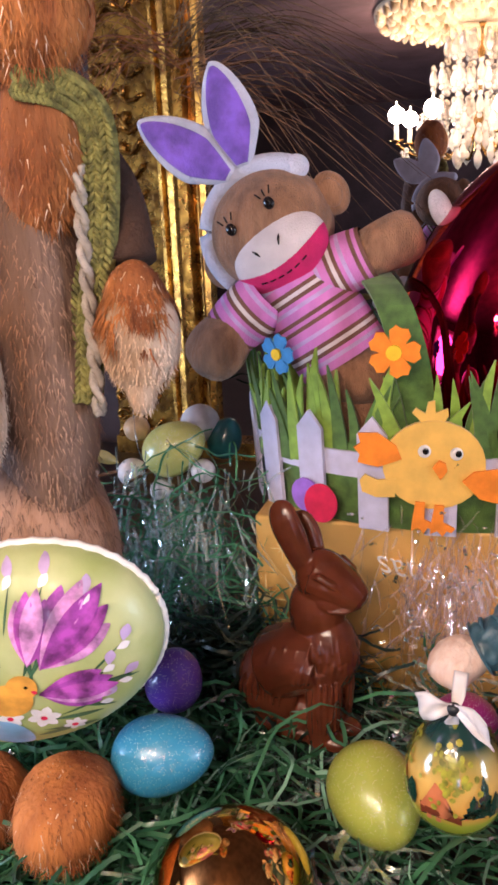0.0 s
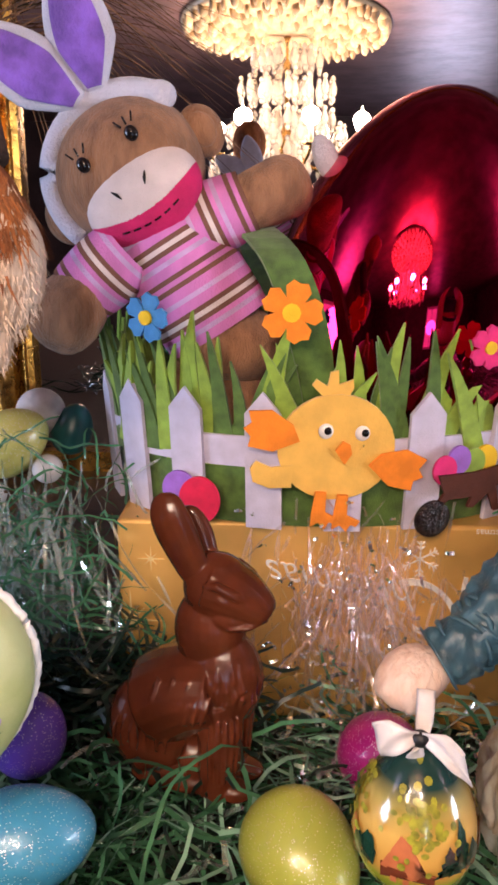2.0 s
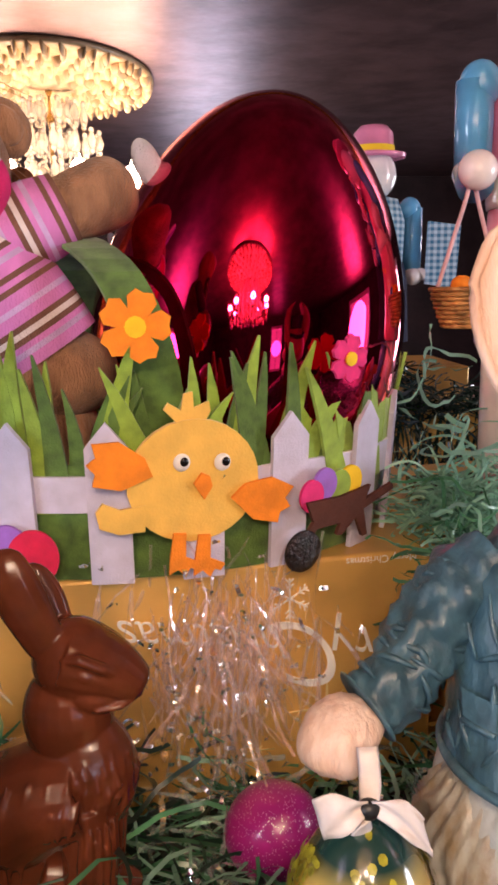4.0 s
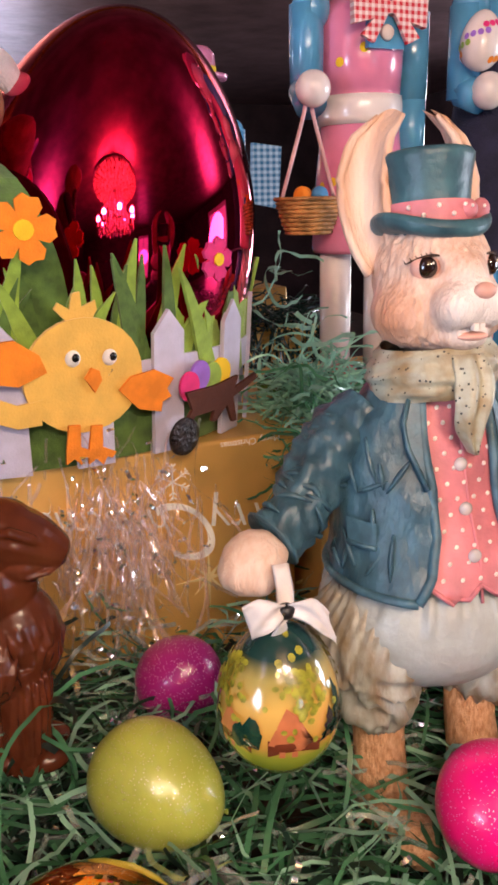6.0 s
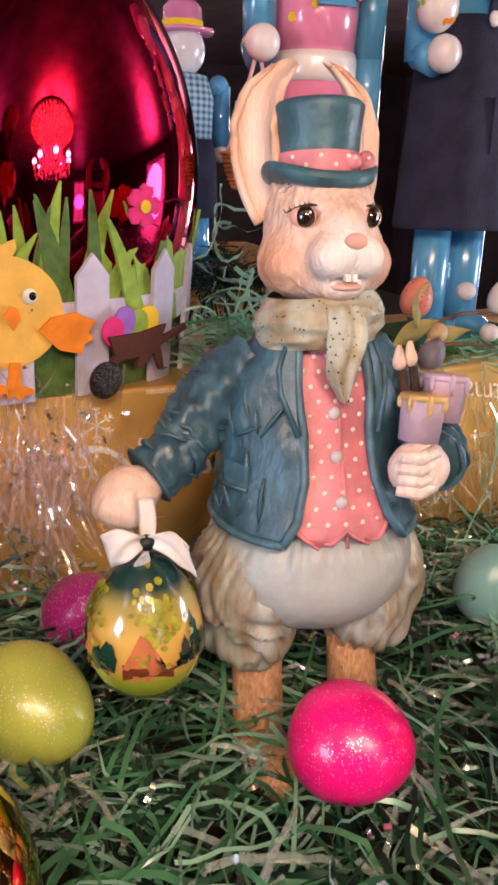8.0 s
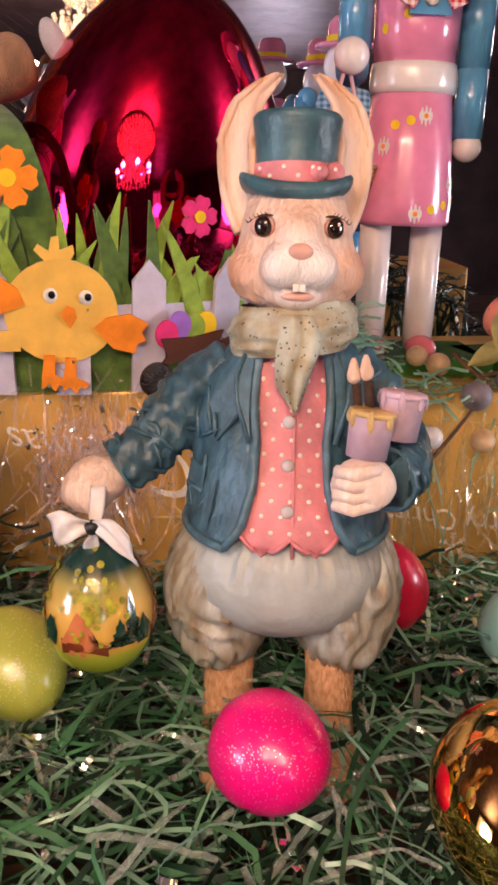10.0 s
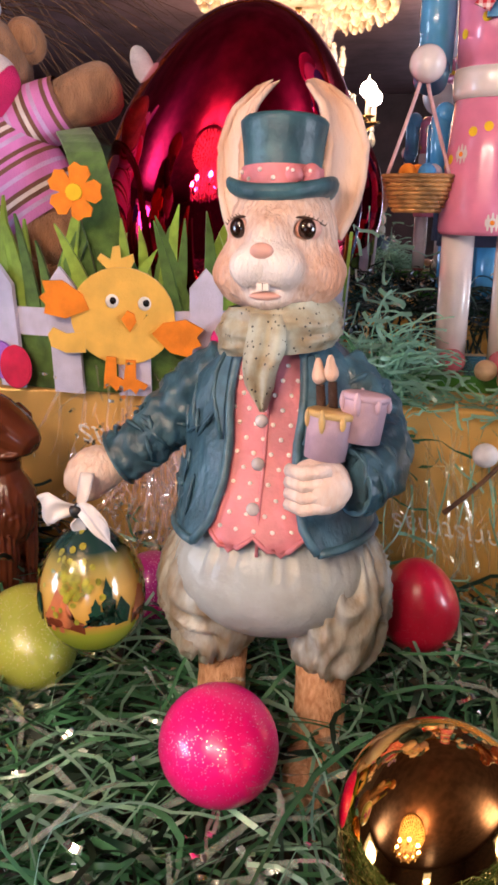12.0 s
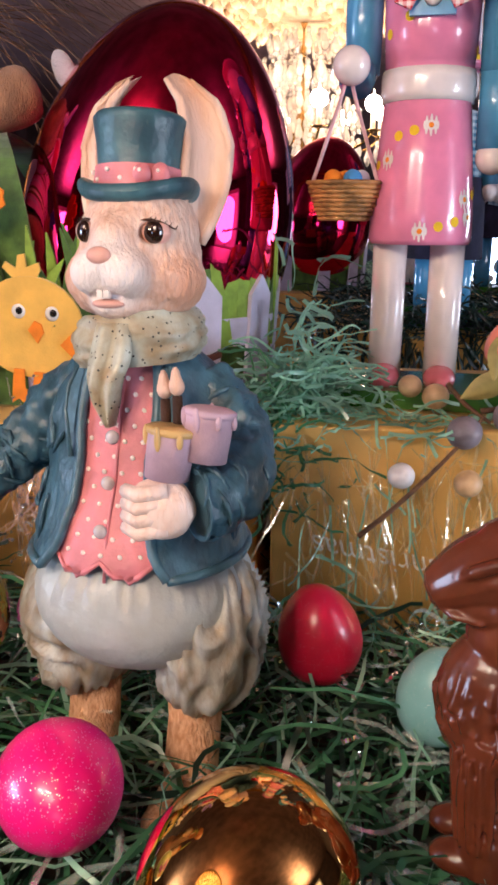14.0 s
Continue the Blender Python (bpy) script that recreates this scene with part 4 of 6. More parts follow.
            for j in range(11):
                v = -1 + 2 * j / 10
                for rw, k, dd in ((ro, 1.0, 0.0030), (ri, 0.90, -0.0010)):
                    cup = 0.0065 * (1 - v * v) + dd
                    rw.append((cx + s * 0.72 * w * k * v - s * 0.55 * cup, cy + 0.69 * w * k * v + 0.80 * cup, cz - 0.003 * v * v))
            rows_o.append(ro)
            rows_i.append(ri)
        b.grid(rows_o, FUR)
        b.grid(rows_i, EAR)
        for side in (0, -1):
            b.tube([tuple((Vector(o[side]) + Vector(q[side])) / 2) for o, q in zip(rows_o, rows_i)], [0.0022] * 13 + [0.0019, 0.0015, 0.0010], EAR, 8)
    b.ell((0, -0.0388, 0.2412), (0.0050, 0.0028, 0.0034), NOSE, 18, 12)
    b.box((-0.0025, -0.0368, 0.2254), (-0.0002, -0.0342, 0.2282), WHITE)
    b.box((0.0002, -0.0368, 0.2254), (0.0025, -0.0342, 0.2282), WHITE)
    b.ell((0, -0.0318, 0.2226), (0.0070, 0.0042, 0.0019), NOSE, 18, 10)
    # hat
    H = pose(-0.001, 0.0015, 0.2592, -7, 0, 0) @ Matrix.Diagonal((0.99, 1.0, 0.98, 1))
    b.rev([(0.0190, 0.000), (0.0178, 0.006), (0.0172, 0.014), (0.0180, 0.024), (0.0194, 0.0325), (0.0196, 0.0345), (0.0182, 0.0362), (0.0005, 0.0366)], HAT, 48, H)
    b.rev([(0.0192, 0.0050), (0.0188, 0.0100), (0.0184, 0.0150)], VEST, 48, H, caps=False)
    brim = []
    for q in np.linspace(0, 2 * math.pi, 17):
        rr, zz = 0.0208 + 0.0042 * math.cos(q), 0.0022 + (0.0034 + 0.0012 * math.cos(q)) * math.sin(q)
        brim.append([((rr + 0.0004 * noise.noise(Vector((math.cos(a) * 4, math.sin(a) * 4, q)))) * math.cos(a), rr * 1.08 * math.sin(a), zz + 0.0075 * abs(math.cos(a)) ** 2.5 * (rr - 0.015) / 0.010) for a in np.linspace(0, 2 * math.pi, 61)[:-1]])
    b.grid(brim, HAT, True, m=H)
    for k in range(9):
        a = -math.pi / 2 + (k - 4) * 0.33
        b.ell(H @ Vector((0.0190 * math.cos(a), 0.0190 * math.sin(a), 0.0088 + 0.0036 * (k % 2))), (0.0010, 0.0010, 0.0010), DOT, 8, 6)
    for dx in (-0.0035, 0.0035):
        b.ell(H @ Vector((0.0120 + dx, -0.0165 + 0.002 * (dx > 0), 0.0105)), (0.0042, 0.0030, 0.0040 + 0.0008 * (dx > 0)), VEST, 12, 8)
        b.ell(H @ Vector((0.0120 + dx, -0.0195 + 0.002 * (dx > 0), 0.0118)), (0.0008, 0.0006, 0.0008), DOT, 6, 5)
    mats = [M[k] for k in ("fur_cream", "ear_pink", "leg_fur", "coat", "coat_edge", "hat", "vest", "scarf", "pants", "pants_fold", "dot", "pearl", "nose", "eye", "pot", "pot_top", "fur_dark", "dot", "cheek")]
    return thing("rabbit_figurine", b, mats, "painted resin rabbit figurine in blue coat, pink waistcoat and top hat", "figurine", pose(0, 0, 0, 0, 0, -8.6))


rabbit_figurine()


# ---- painted egg that hangs from the figurine's hand ----
def wrap(b, outline, prof, theta, z0, mi, off=0.0006):
    """A flat shape laid onto a turned surface, theta radians from its front."""
    def put(x, z):
        rr = float(np.interp(z0 + z, [q[1] for q in prof], [q[0] for q in prof])) + off
        t = theta + x / max(rr, 0.004)
        return (rr * math.sin(t), -rr * math.cos(t), z0 + z)
    n = len(outline)
    cx, cz = sum(p[0] for p in outline) / n, sum(p[1] for p in outline) / n
    verts = [put(cx, cz)] + [put(cx + (x - cx) * k, cz + (z - cz) * k) for k in (0.5, 1.0) for x, z in outline]
    faces = [(0, 1 + i, 1 + (i + 1) % n) for i in range(n)]
    faces += [(1 + i, 1 + n + i, 1 + n + (i + 1) % n, 1 + (i + 1) % n) for i in range(n)]
    b.add(verts, faces, mi)


def ramp_mat(name, stops, lo, hi, rough=0.15):
    """Lacquer whose painted ground runs through colours from low to high."""
    m = mat(name, (0.5, 0.5, 0.5), rough, coat=0.8)
    n, l = m.node_tree.nodes, m.node_tree.links
    tex = n.new("ShaderNodeTexCoord")
    sep = n.new("ShaderNodeSeparateXYZ")
    mr = n.new("ShaderNodeMapRange")
    mr.inputs["From Min"].default_value, mr.inputs["From Max"].default_value = lo, hi
    cr = n.new("ShaderNodeValToRGB")
    e = cr.color_ramp.elements
    e[0].position, e[0].color = stops[0][0], (*stops[0][1], 1)
    e[1].position, e[1].color = stops[1][0], (*stops[1][1], 1)
    for p, c in stops[2:]:
        k = e.new(p)
        k.color = (*c, 1)
    l.new(tex.outputs["Object"], sep.inputs[0])
    l.new(sep.outputs["Z"], mr.inputs["Value"])
    l.new(mr.outputs[0], cr.inputs[0])
    l.new(cr.outputs[0], n["Principled BSDF"].inputs["Base Color"])
    return m


def painted_egg():
    prof = egg_profile(0.0250, 0.066, 24)
    ob = thing("painted_egg", None, None, "lacquered egg painted with cottages and trees, hung on a ribbon", "egg", pose(-0.089, -0.020, 0.080, 0, 0, -12))
    ground = ramp_mat("painted_landscape", [(0.0, (0.16, 0.24, 0.02)), (0.28, (0.30, 0.36, 0.03)), (0.36, (0.60, 0.32, 0.06)), (0.60, (0.70, 0.44, 0.11)), (0.76, (0.40, 0.32, 0.09)), (0.86, (0.012, 0.045, 0.040))], -0.033, 0.033)
    part("shell", Build().rev(prof, 0, 48), ground, ob)
    house = mat("painted_brown", (0.17, 0.035, 0.015), 0.25, coat=0.6)
    roof = mat("painted_red", (0.55, 0.17, 0.07), 0.25, coat=0.6)
    dark = mat("painted_pine", (0.008, 0.045, 0.028), 0.25, coat=0.6)
    light = mat("painted_leaves", (0.36, 0.34, 0.03), 0.3, coat=0.6, vary=0.3, scale=200)
    for th, sc in ((-0.15, 1.45), (-1.2, 1.2), (1.6, 1.2), (2.9, 1.4)):
        for wx in (-0.003, 0.002):
            b = Build()
            wrap(b, [(wx - 0.0012, -0.0015), (wx + 0.0012, -0.0015), (wx + 0.0012, 0.0015), (wx - 0.0012, 0.0015)], prof, th, -0.0112, 0, 0.0011)
            part("painted_pane", b, roof, ob)
        b = Build()
        wrap(b, [(-0.0145 * sc, 0.001), (-0.011 * sc, 0.008), (-0.0075 * sc, 0.001), (-0.0085 * sc, -0.006), (-0.0145 * sc, -0.006)], prof, th, -0.004, 0, 0.0008)
        part("painted_gable", b, dark, ob)
        b = Build()
        wrap(b, [(-0.006 * sc, -0.004), (0.009 * sc, -0.004), (0.009 * sc, 0.002), (0.0, 0.004), (-0.006 * sc, 0.004)], prof, th, -0.009, 0)
        part("cottage", b, house, ob)
        b = Build()
        wrap(b, [(-0.006 * sc, 0.002), (-0.001, 0.012 * sc), (0.003, 0.010 * sc), (0.007 * sc, 0.002), (0.012 * sc, 0.0), (0.004, -0.001)], prof, th, -0.009, 0, 0.0009)
        part("cottage_roof", b, roof, ob)
    for th, h in ((0.82, 0.023), (0.58, 0.014), (-0.95, 0.010), (2.2, 0.018), (-2.2, 0.016)):
        b = Build()
        tri = []
        for k in range(4):
            u = k / 4
            tri += [(0.0062 * (1 - u) + 0.0006, h * u), (0.0034 * (1 - u) + 0.0004, h * (u + 0.06))]
        wrap(b, tri + [(0, h)] + [(-x, z) for x, z in tri[::-1]], prof, th, -0.009, 0, 0.0009)
        part("pine", b, dark, ob)
    for th, x in ((-1.0, 0), (-0.72, 0.004)):
        b = Build()
        wrap(b, circle(0.0032, 0.0055, 10), prof, th, -0.006 + x, 0, 0.0010)
        part("bush", b, dark, ob)
    r = random.Random(8)
    for th0 in (0.1, -1.5, 2.0):
        b = Build()
        for k in range(80):
            wrap(b, circle(r.uniform(0.0010, 0.0018), r.uniform(0.0010, 0.0018), 7), prof, th0 + r.gauss(0, 0.24), 0.013 + r.gauss(0, 0.0060), 0, 0.0007 + 0.00002 * k)
        part("tree_foliage", b, light, ob)
    rib = mat("white_ribbon", (0.78, 0.72, 0.72), 0.5, vary=0.06, bump=0.3, bump_scale=200)
    b = Build()
    b.tube(spline([(-0.002, -0.004, 0.028), (-0.001, -0.008, 0.036), (0.001, -0.006, 0.048), (0.001, 0.0, 0.058)], 10), 0.0036, seg=8, flat=0.25)
    part("ribbon_loop", b, rib, ob)
    for s, ln, drop in ((1, 0.0185, 0.010), (-1, 0.0165, 0.002)):
        rows = []
        for i in range(14):
            u = i / 13
            w = 0.0024 + 0.0050 * min(1.0, u * 1.5)
            rows.append([(s * ln * u - 0.002 * v * u, -0.010 - 0.006 * math.sin(u * 2.6) + 0.0012 * math.sin(v * 4 + u * 6), 0.0425 - drop * u * u + 0.003 * math.sin(u * 3) + w * v) for v in np.linspace(-1, 1, 9)])
        b = Build().grid(rows)
        o = part("bow_tail", b, rib, ob)
        so = o.modifiers.new("thick", "SOLIDIFY")
        so.thickness = 0.0008
    part("knot", Build().ell((0, -0.010, 0.0425), (0.004, 0.0035, 0.0035), 0, 12, 8), mat("black_knot", (0.01, 0.01, 0.012), 0.4), ob, "black knot")


painted_egg()


# ---- chocolate rabbits ----
def chocolate_rabbit(m, label):
    b = Build()
    up = Matrix.Translation((-0.003, 0, 0.0095))
    b.ell((0.0165, 0, 0.1085), (0.0185, 0.0155, 0.0190), m=up)
    b.tube([up @ q for q in spline([(0.014, 0, 0.111), (0.028, 0, 0.106), (0.038, 0, 0.1005), (0.0450, 0, 0.0965)], 10)], [0.0175, 0.0172, 0.0165, 0.0155, 0.0143, 0.0130, 0.0116, 0.0102, 0.0085, 0.0050], seg=18, flat=0.92)
    b.ell((0.024, 0, 0.096), (0.0150, 0.0140, 0.0100), m=up)
    b.tube(spline([(0.004, -0.006, 0.126), (-0.003, -0.008, 0.143), (-0.009, -0.009, 0.158), (-0.0115, -0.007, 0.169)], 12), [0.0085, 0.0092, 0.0098, 0.0104, 0.0109, 0.0112, 0.0112, 0.0108, 0.0100, 0.0088, 0.0068, 0.003], seg=14, flat=0.55, up=(0, 1, 0))
    b.tube(spline([(0.007, 0.006, 0.124), (0.001, 0.008, 0.137), (-0.004, 0.009, 0.148), (-0.007, 0.008, 0.157)], 12), [0.0060, 0.0070, 0.0080, 0.0088, 0.0094, 0.0097, 0.0096, 0.0092, 0.0085, 0.0074, 0.0056, 0.003], seg=14, flat=0.55, up=(0, 1, 0))
    b.ell((0.0090, 0, 0.093), (0.0195, 0.0155, 0.0250))
    b.ell((0.0165, 0, 0.067), (0.0210, 0.0180, 0.0280))
    b.tube(spline([(0.016, 0, 0.062), (-0.004, 0, 0.057), (-0.022, 0, 0.046)], 10), [0.022, 0.0225, 0.023, 0.0235, 0.024, 0.0245, 0.025, 0.0252, 0.025, 0.024], seg=20, flat=1.15, up=(0, 1, 0))
    b.ell((-0.010, 0, 0.013), (0.036, 0.012, 0.015))
    b.ell((-0.044, 0, 0.020), (0.011, 0.011, 0.012))
    for s in (-1, 1):
        b.ell((-0.024, s * 0.0105, 0.035), (0.0225, 0.0125, 0.0300))
        b.ell((-0.010, s * 0.0135, 0.007), (0.0240, 0.0080, 0.0075))
        b.tube(spline([(0.016, s * 0.0085, 0.058), (0.016, s * 0.0095, 0.030), (0.0155, s * 0.0095, 0.003)], 8), [0.0125, 0.012, 0.0115, 0.011, 0.0108, 0.0106, 0.0106, 0.0115])
        b.ell((0.023, s * 0.0095, 0.005), (0.0130, 0.0085, 0.0065))
        # lids, mouth line, modelled locks on breast and haunch
        b.ell((0.023, s * 0.0142, 0.1085), (0.0052, 0.0028, 0.0030), rot=Euler((0, 0.35, 0)).to_matrix().to_4x4(), m=up)
        b.tube([(0.015, s * 0.0155, 0.1150), (0.023, s * 0.0172, 0.1165), (0.032, s * 0.0150, 0.1115), (0.037, s * 0.0115, 0.1065)], [0.0010, 0.0026, 0.0026, 0.0010], seg=8, m=up @ Matrix.Translation((-0.0008, -s * 0.0008, 0)))
        b.tube([(0.046, s * 0.004, 0.0955), (0.038, s * 0.0110, 0.0930), (0.028, s * 0.0142, 0.0920)], [0.0010, 0.0016, 0.0008], seg=8, m=up @ Matrix.Translation((-0.0015, -s * 0.0008, 0)))
        r = random.Random(5)
        for k in range(11):
            a = 0.10 + 2.2 * k / 10
            z0 = 0.084 - 0.012 * r.random()
            pts = []
            for q in range(6):
                z = z0 - (0.030 + 0.010 * r.random()) * q / 5
                w = math.sqrt(max(0.05, 1 - ((z - 0.068) / 0.029) ** 2))
                pts.append((0.0160 + 0.0205 * w * math.cos(a) + 0.0008 * math.sin(q * 2 + k), s * 0.0175 * w * math.sin(a), z))
            b.tube(pts, [0.0006, 0.0017, 0.0021, 0.0020, 0.0016, 0.0006], seg=8)
        for k in range(7):
            a = -0.4 + 2.0 * k / 6
            x0 = 0.0165 + 0.0118 * math.cos(a)
            b.tube([(x0 + 0.001, s * (0.0095 + 0.0118 * math.sin(a)), 0.052), (x0, s * (0.0095 + 0.0112 * math.sin(a)), 0.036), (x0 - 0.001, s * (0.0095 + 0.0105 * math.sin(a)), 0.014)], [0.0008, 0.0018, 0.0007], seg=8)
        for k in range(8):
            x = -0.012 + 0.0042 * k
            b.tube([(x, s * 0.0215, 0.074 - 0.006 * (k % 2)), (x - 0.002, s * 0.0252, 0.062), (x - 0.005, s * 0.0258, 0.050)], [0.0006, 0.0020, 0.0006], seg=8)
        for k in range(7):
            x = -0.036 + 0.005 * k
            b.tube([(x, s * 0.0215, 0.046), (x - 0.002, s * 0.0232, 0.038), (x - 0.003, s * 0.0225, 0.028)], [0.0006, 0.0014, 0.0005], seg=6)
    ob = thing("chocolate_rabbit", b, M["chocolate"], label, "chocolate rabbit", m, group="chocolate rabbits")
    rm = ob.modifiers.new("melt", "REMESH")
    rm.mode, rm.voxel_size, rm.use_smooth_shade = "VOXEL", 0.0008, True
    sm = ob.modifiers.new("soften", "SMOOTH")
    sm.factor, sm.iterations = 0.5, 2
    return ob


choc = chocolate_rabbit(pose(-0.190, 0.085, 0.014, 0, 0, -16), "milk chocolate rabbit sitting before the gold box")
tagged(copy_thing(choc, pose(0.163, -0.070, 0.021, 0, 0, 176)), "milk chocolate rabbit sitting beside the aqua egg")


# ---- knitted monkey doll in the basket ----
def monkey_doll():
    b = Build()
    SOCK, MUZ, MOUTH, PINK, LIL, BRN, WHITE, VIO, BLACK = range(9)
    a = 0.55
    H = Matrix.Translation((-0.2390, 0.224, 0.3420)) @ Matrix.Rotation(-a, 4, "Y")
    b.ell((0, 0, 0), (0.0470, 0.0400, 0.0440), SOCK, 36, 24, m=H)
    mc, mr = Vector((0.002, -0.0225, -0.0185)), (0.0370, 0.0235, 0.0275)
    k0 = len(b.f)
    b.ell(mc, mr, MUZ, 200, 150, m=H)
    Hi = H.inverted()
    for i in range(k0, len(b.f)):
        q = Hi @ (sum((Vector(b.v[j]) for j in b.f[i]), Vector()) / len(b.f[i]))
        if q.z < -0.0275 + 7.0 * (q.x - 0.002) ** 2:
            b.mi[i] = MOUTH

    def on_muzzle(x, z, off=0.0004):
        q = max(0.02, 1 - ((x - mc.x) / mr[0]) ** 2 - ((z - mc.z) / mr[2]) ** 2)
        return H @ Vector((x, mc.y - mr[1] * math.sqrt(q) - off, z))
    for k in range(6):
        x = -0.018 + 0.0068 * k
        b.tube([on_muzzle(x + d, -0.0345 + 9 * (x + d - 0.002) ** 2) for d in (0, 0.0022, 0.0044)], 0.0006, BLACK, 5)
    for s in (-1, 1):
        b.ell((s * 0.0165, -0.0378, 0.0130), (0.0040, 0.0025, 0.0046), BLACK, 14, 10, m=H)
        for k in range(3):
            b.tube([H @ Vector((s * 0.0165 + (k - 1) * 0.0035, -0.0375, 0.0185)), H @ Vector((s * 0.0165 + (k - 1) * 0.006, -0.0362, 0.0235))], 0.0006, BLACK, 5)
        b.tube([on_muzzle(s * 0.008 + 0.001, -0.0150), on_muzzle(s * 0.0095 + 0.001, -0.0115), on_muzzle(s * 0.0115 + 0.001, -0.0085)], [0.0004, 0.0011, 0.0004], BLACK, 5)
        b.ell((s * 0.0500, 0.002, -0.002), (0.0135, 0.0075, 0.0165), SOCK, 20, 14, m=H)
        b.ell((s * 0.0510, -0.004, -0.002), (0.0085, 0.0040, 0.0110), SOCK, 16, 10, m=H)
    band = [H @ Vector((0.0490 * math.sin(t), -0.006, 0.0460 * math.cos(t))) for t in np.linspace(-1.95, 0.95, 24)]
    b.tube(band, 0.0075, WHITE, 12)
    b.ell(band[-1], (0.010, 0.009, 0.009), WHITE, 14, 10)
    for base, tip, w in (((-0.266, 0.214, 0.381), (-0.331, 0.205, 0.421), 0.0195), ((-0.256, 0.215, 0.388), (-0.274, 0.206, 0.457), 0.0190)):
        B, T = Vector(base), Vector(tip)
        d = T - B
        sx = d.cross(Vector((0, 1, 0))).normalized()
        for lay, sc, mi, yo in ((0, 1.06, WHITE, 0.0), (1, 0.76, VIO, -0.0052)):
            rows = []
            for i in range(37):
                u = i / 36
                ww = w * sc * math.sin(math.pi * (0.10 + 0.885 * u) ** 0.9) ** 0.62 * (0.55 + 0.45 * min(1.0, u / 0.35))
                c = B + d * (u * (0.93 if lay else 1.0) + (0.02 if lay else 0))
                rows.append([tuple(c + sx * ww * math.cos(q) + Vector((0, yo + (0.0055 if not lay else 0.0025) * math.sin(q), 0))) for q in np.linspace(0, 2 * math.pi, 25)[:-1]])
            b.grid(rows, mi, True, True)
    # striped shirt
    cols = [PINK, PINK, LIL, PINK, PINK, BRN, MUZ, BRN, PINK, LIL, PINK, PINK, BRN, PINK, BRN]

    def striped(p0, p1, r0, r1, flat, k0, step=0.0029):
        p0, p1 = Vector(p0), Vector(p1)
        n = max(3, int((p1 - p0).length / step))
        d = (p1 - p0).normalized()
        s = d.cross(Vector((0, 1, 0))).normalized()
        for i in range(n):
            rows = []
            for u in (i / n, (i + 1) / n):
                r = r0 + (r1 - r0) * u
                bulge = 1 + 0.10 * math.sin(u * math.pi)
                rows.append([tuple(p0 + (p1 - p0) * u + s * r * bulge * math.cos(q) + Vector((0, 1, 0)) * r * flat * bulge * math.sin(q)) for q in np.linspace(0, 2 * math.pi, 25)[:-1]])
            b.grid(rows, cols[(i + k0) % len(cols)], True)

    striped((-0.226, 0.214, 0.314), (-0.184, 0.214, 0.247), 0.029, 0.0355, 0.85, 0)
    striped((-0.203, 0.212, 0.308), (-0.166, 0.216, 0.325), 0.0215, 0.0195, 0.9, 1)
    striped((-0.238, 0.204, 0.297), (-0.268, 0.192, 0.270), 0.0215, 0.0205, 0.9, 1)
    b.tube(spline([(-0.172, 0.215, 0.322), (-0.150, 0.222, 0.331), (-0.132, 0.230, 0.339)], 10), [0.0165, 0.0172, 0.018, 0.0188, 0.0194, 0.0198, 0.0196, 0.0185, 0.015, 0.006], SOCK, 20)
    b.tube(spline([(-0.262, 0.194, 0.276), (-0.276, 0.186, 0.258), (-0.290, 0.181, 0.243)], 10), [0.0165, 0.0185, 0.0205, 0.0220, 0.0228, 0.0226, 0.0215, 0.019, 0.014, 0.005], SOCK, 20)
    b.ell((-0.178, 0.212, 0.238), (0.036, 0.030, 0.026), SOCK, 24, 14)
    b.ell((-0.190, 0.215, 0.195), (0.040, 0.030, 0.040), SOCK, 24, 14)
    b.ell((-0.118, 0.2445, 0.352), (0.008, 0.006, 0.015), WHITE, 14, 10, rot=Euler((0, -0.4, 0)).to_matrix().to_4x4())
    mats = [M["sock"], M["muzzle"], mat("raspberry_mouth", (0.62, 0.012, 0.13), 0.9, vary=0.1, bump=0.5, bump_scale=800), M["shirt_pink"], M["shirt_lilac"], M["shirt_brown"], M["plush_white"], M["plush_violet"], M["black"]]
    return thing("monkey_doll", b, mats, "brown sock monkey doll in striped shirt leaning in the felt basket", "doll")


monkey_doll()


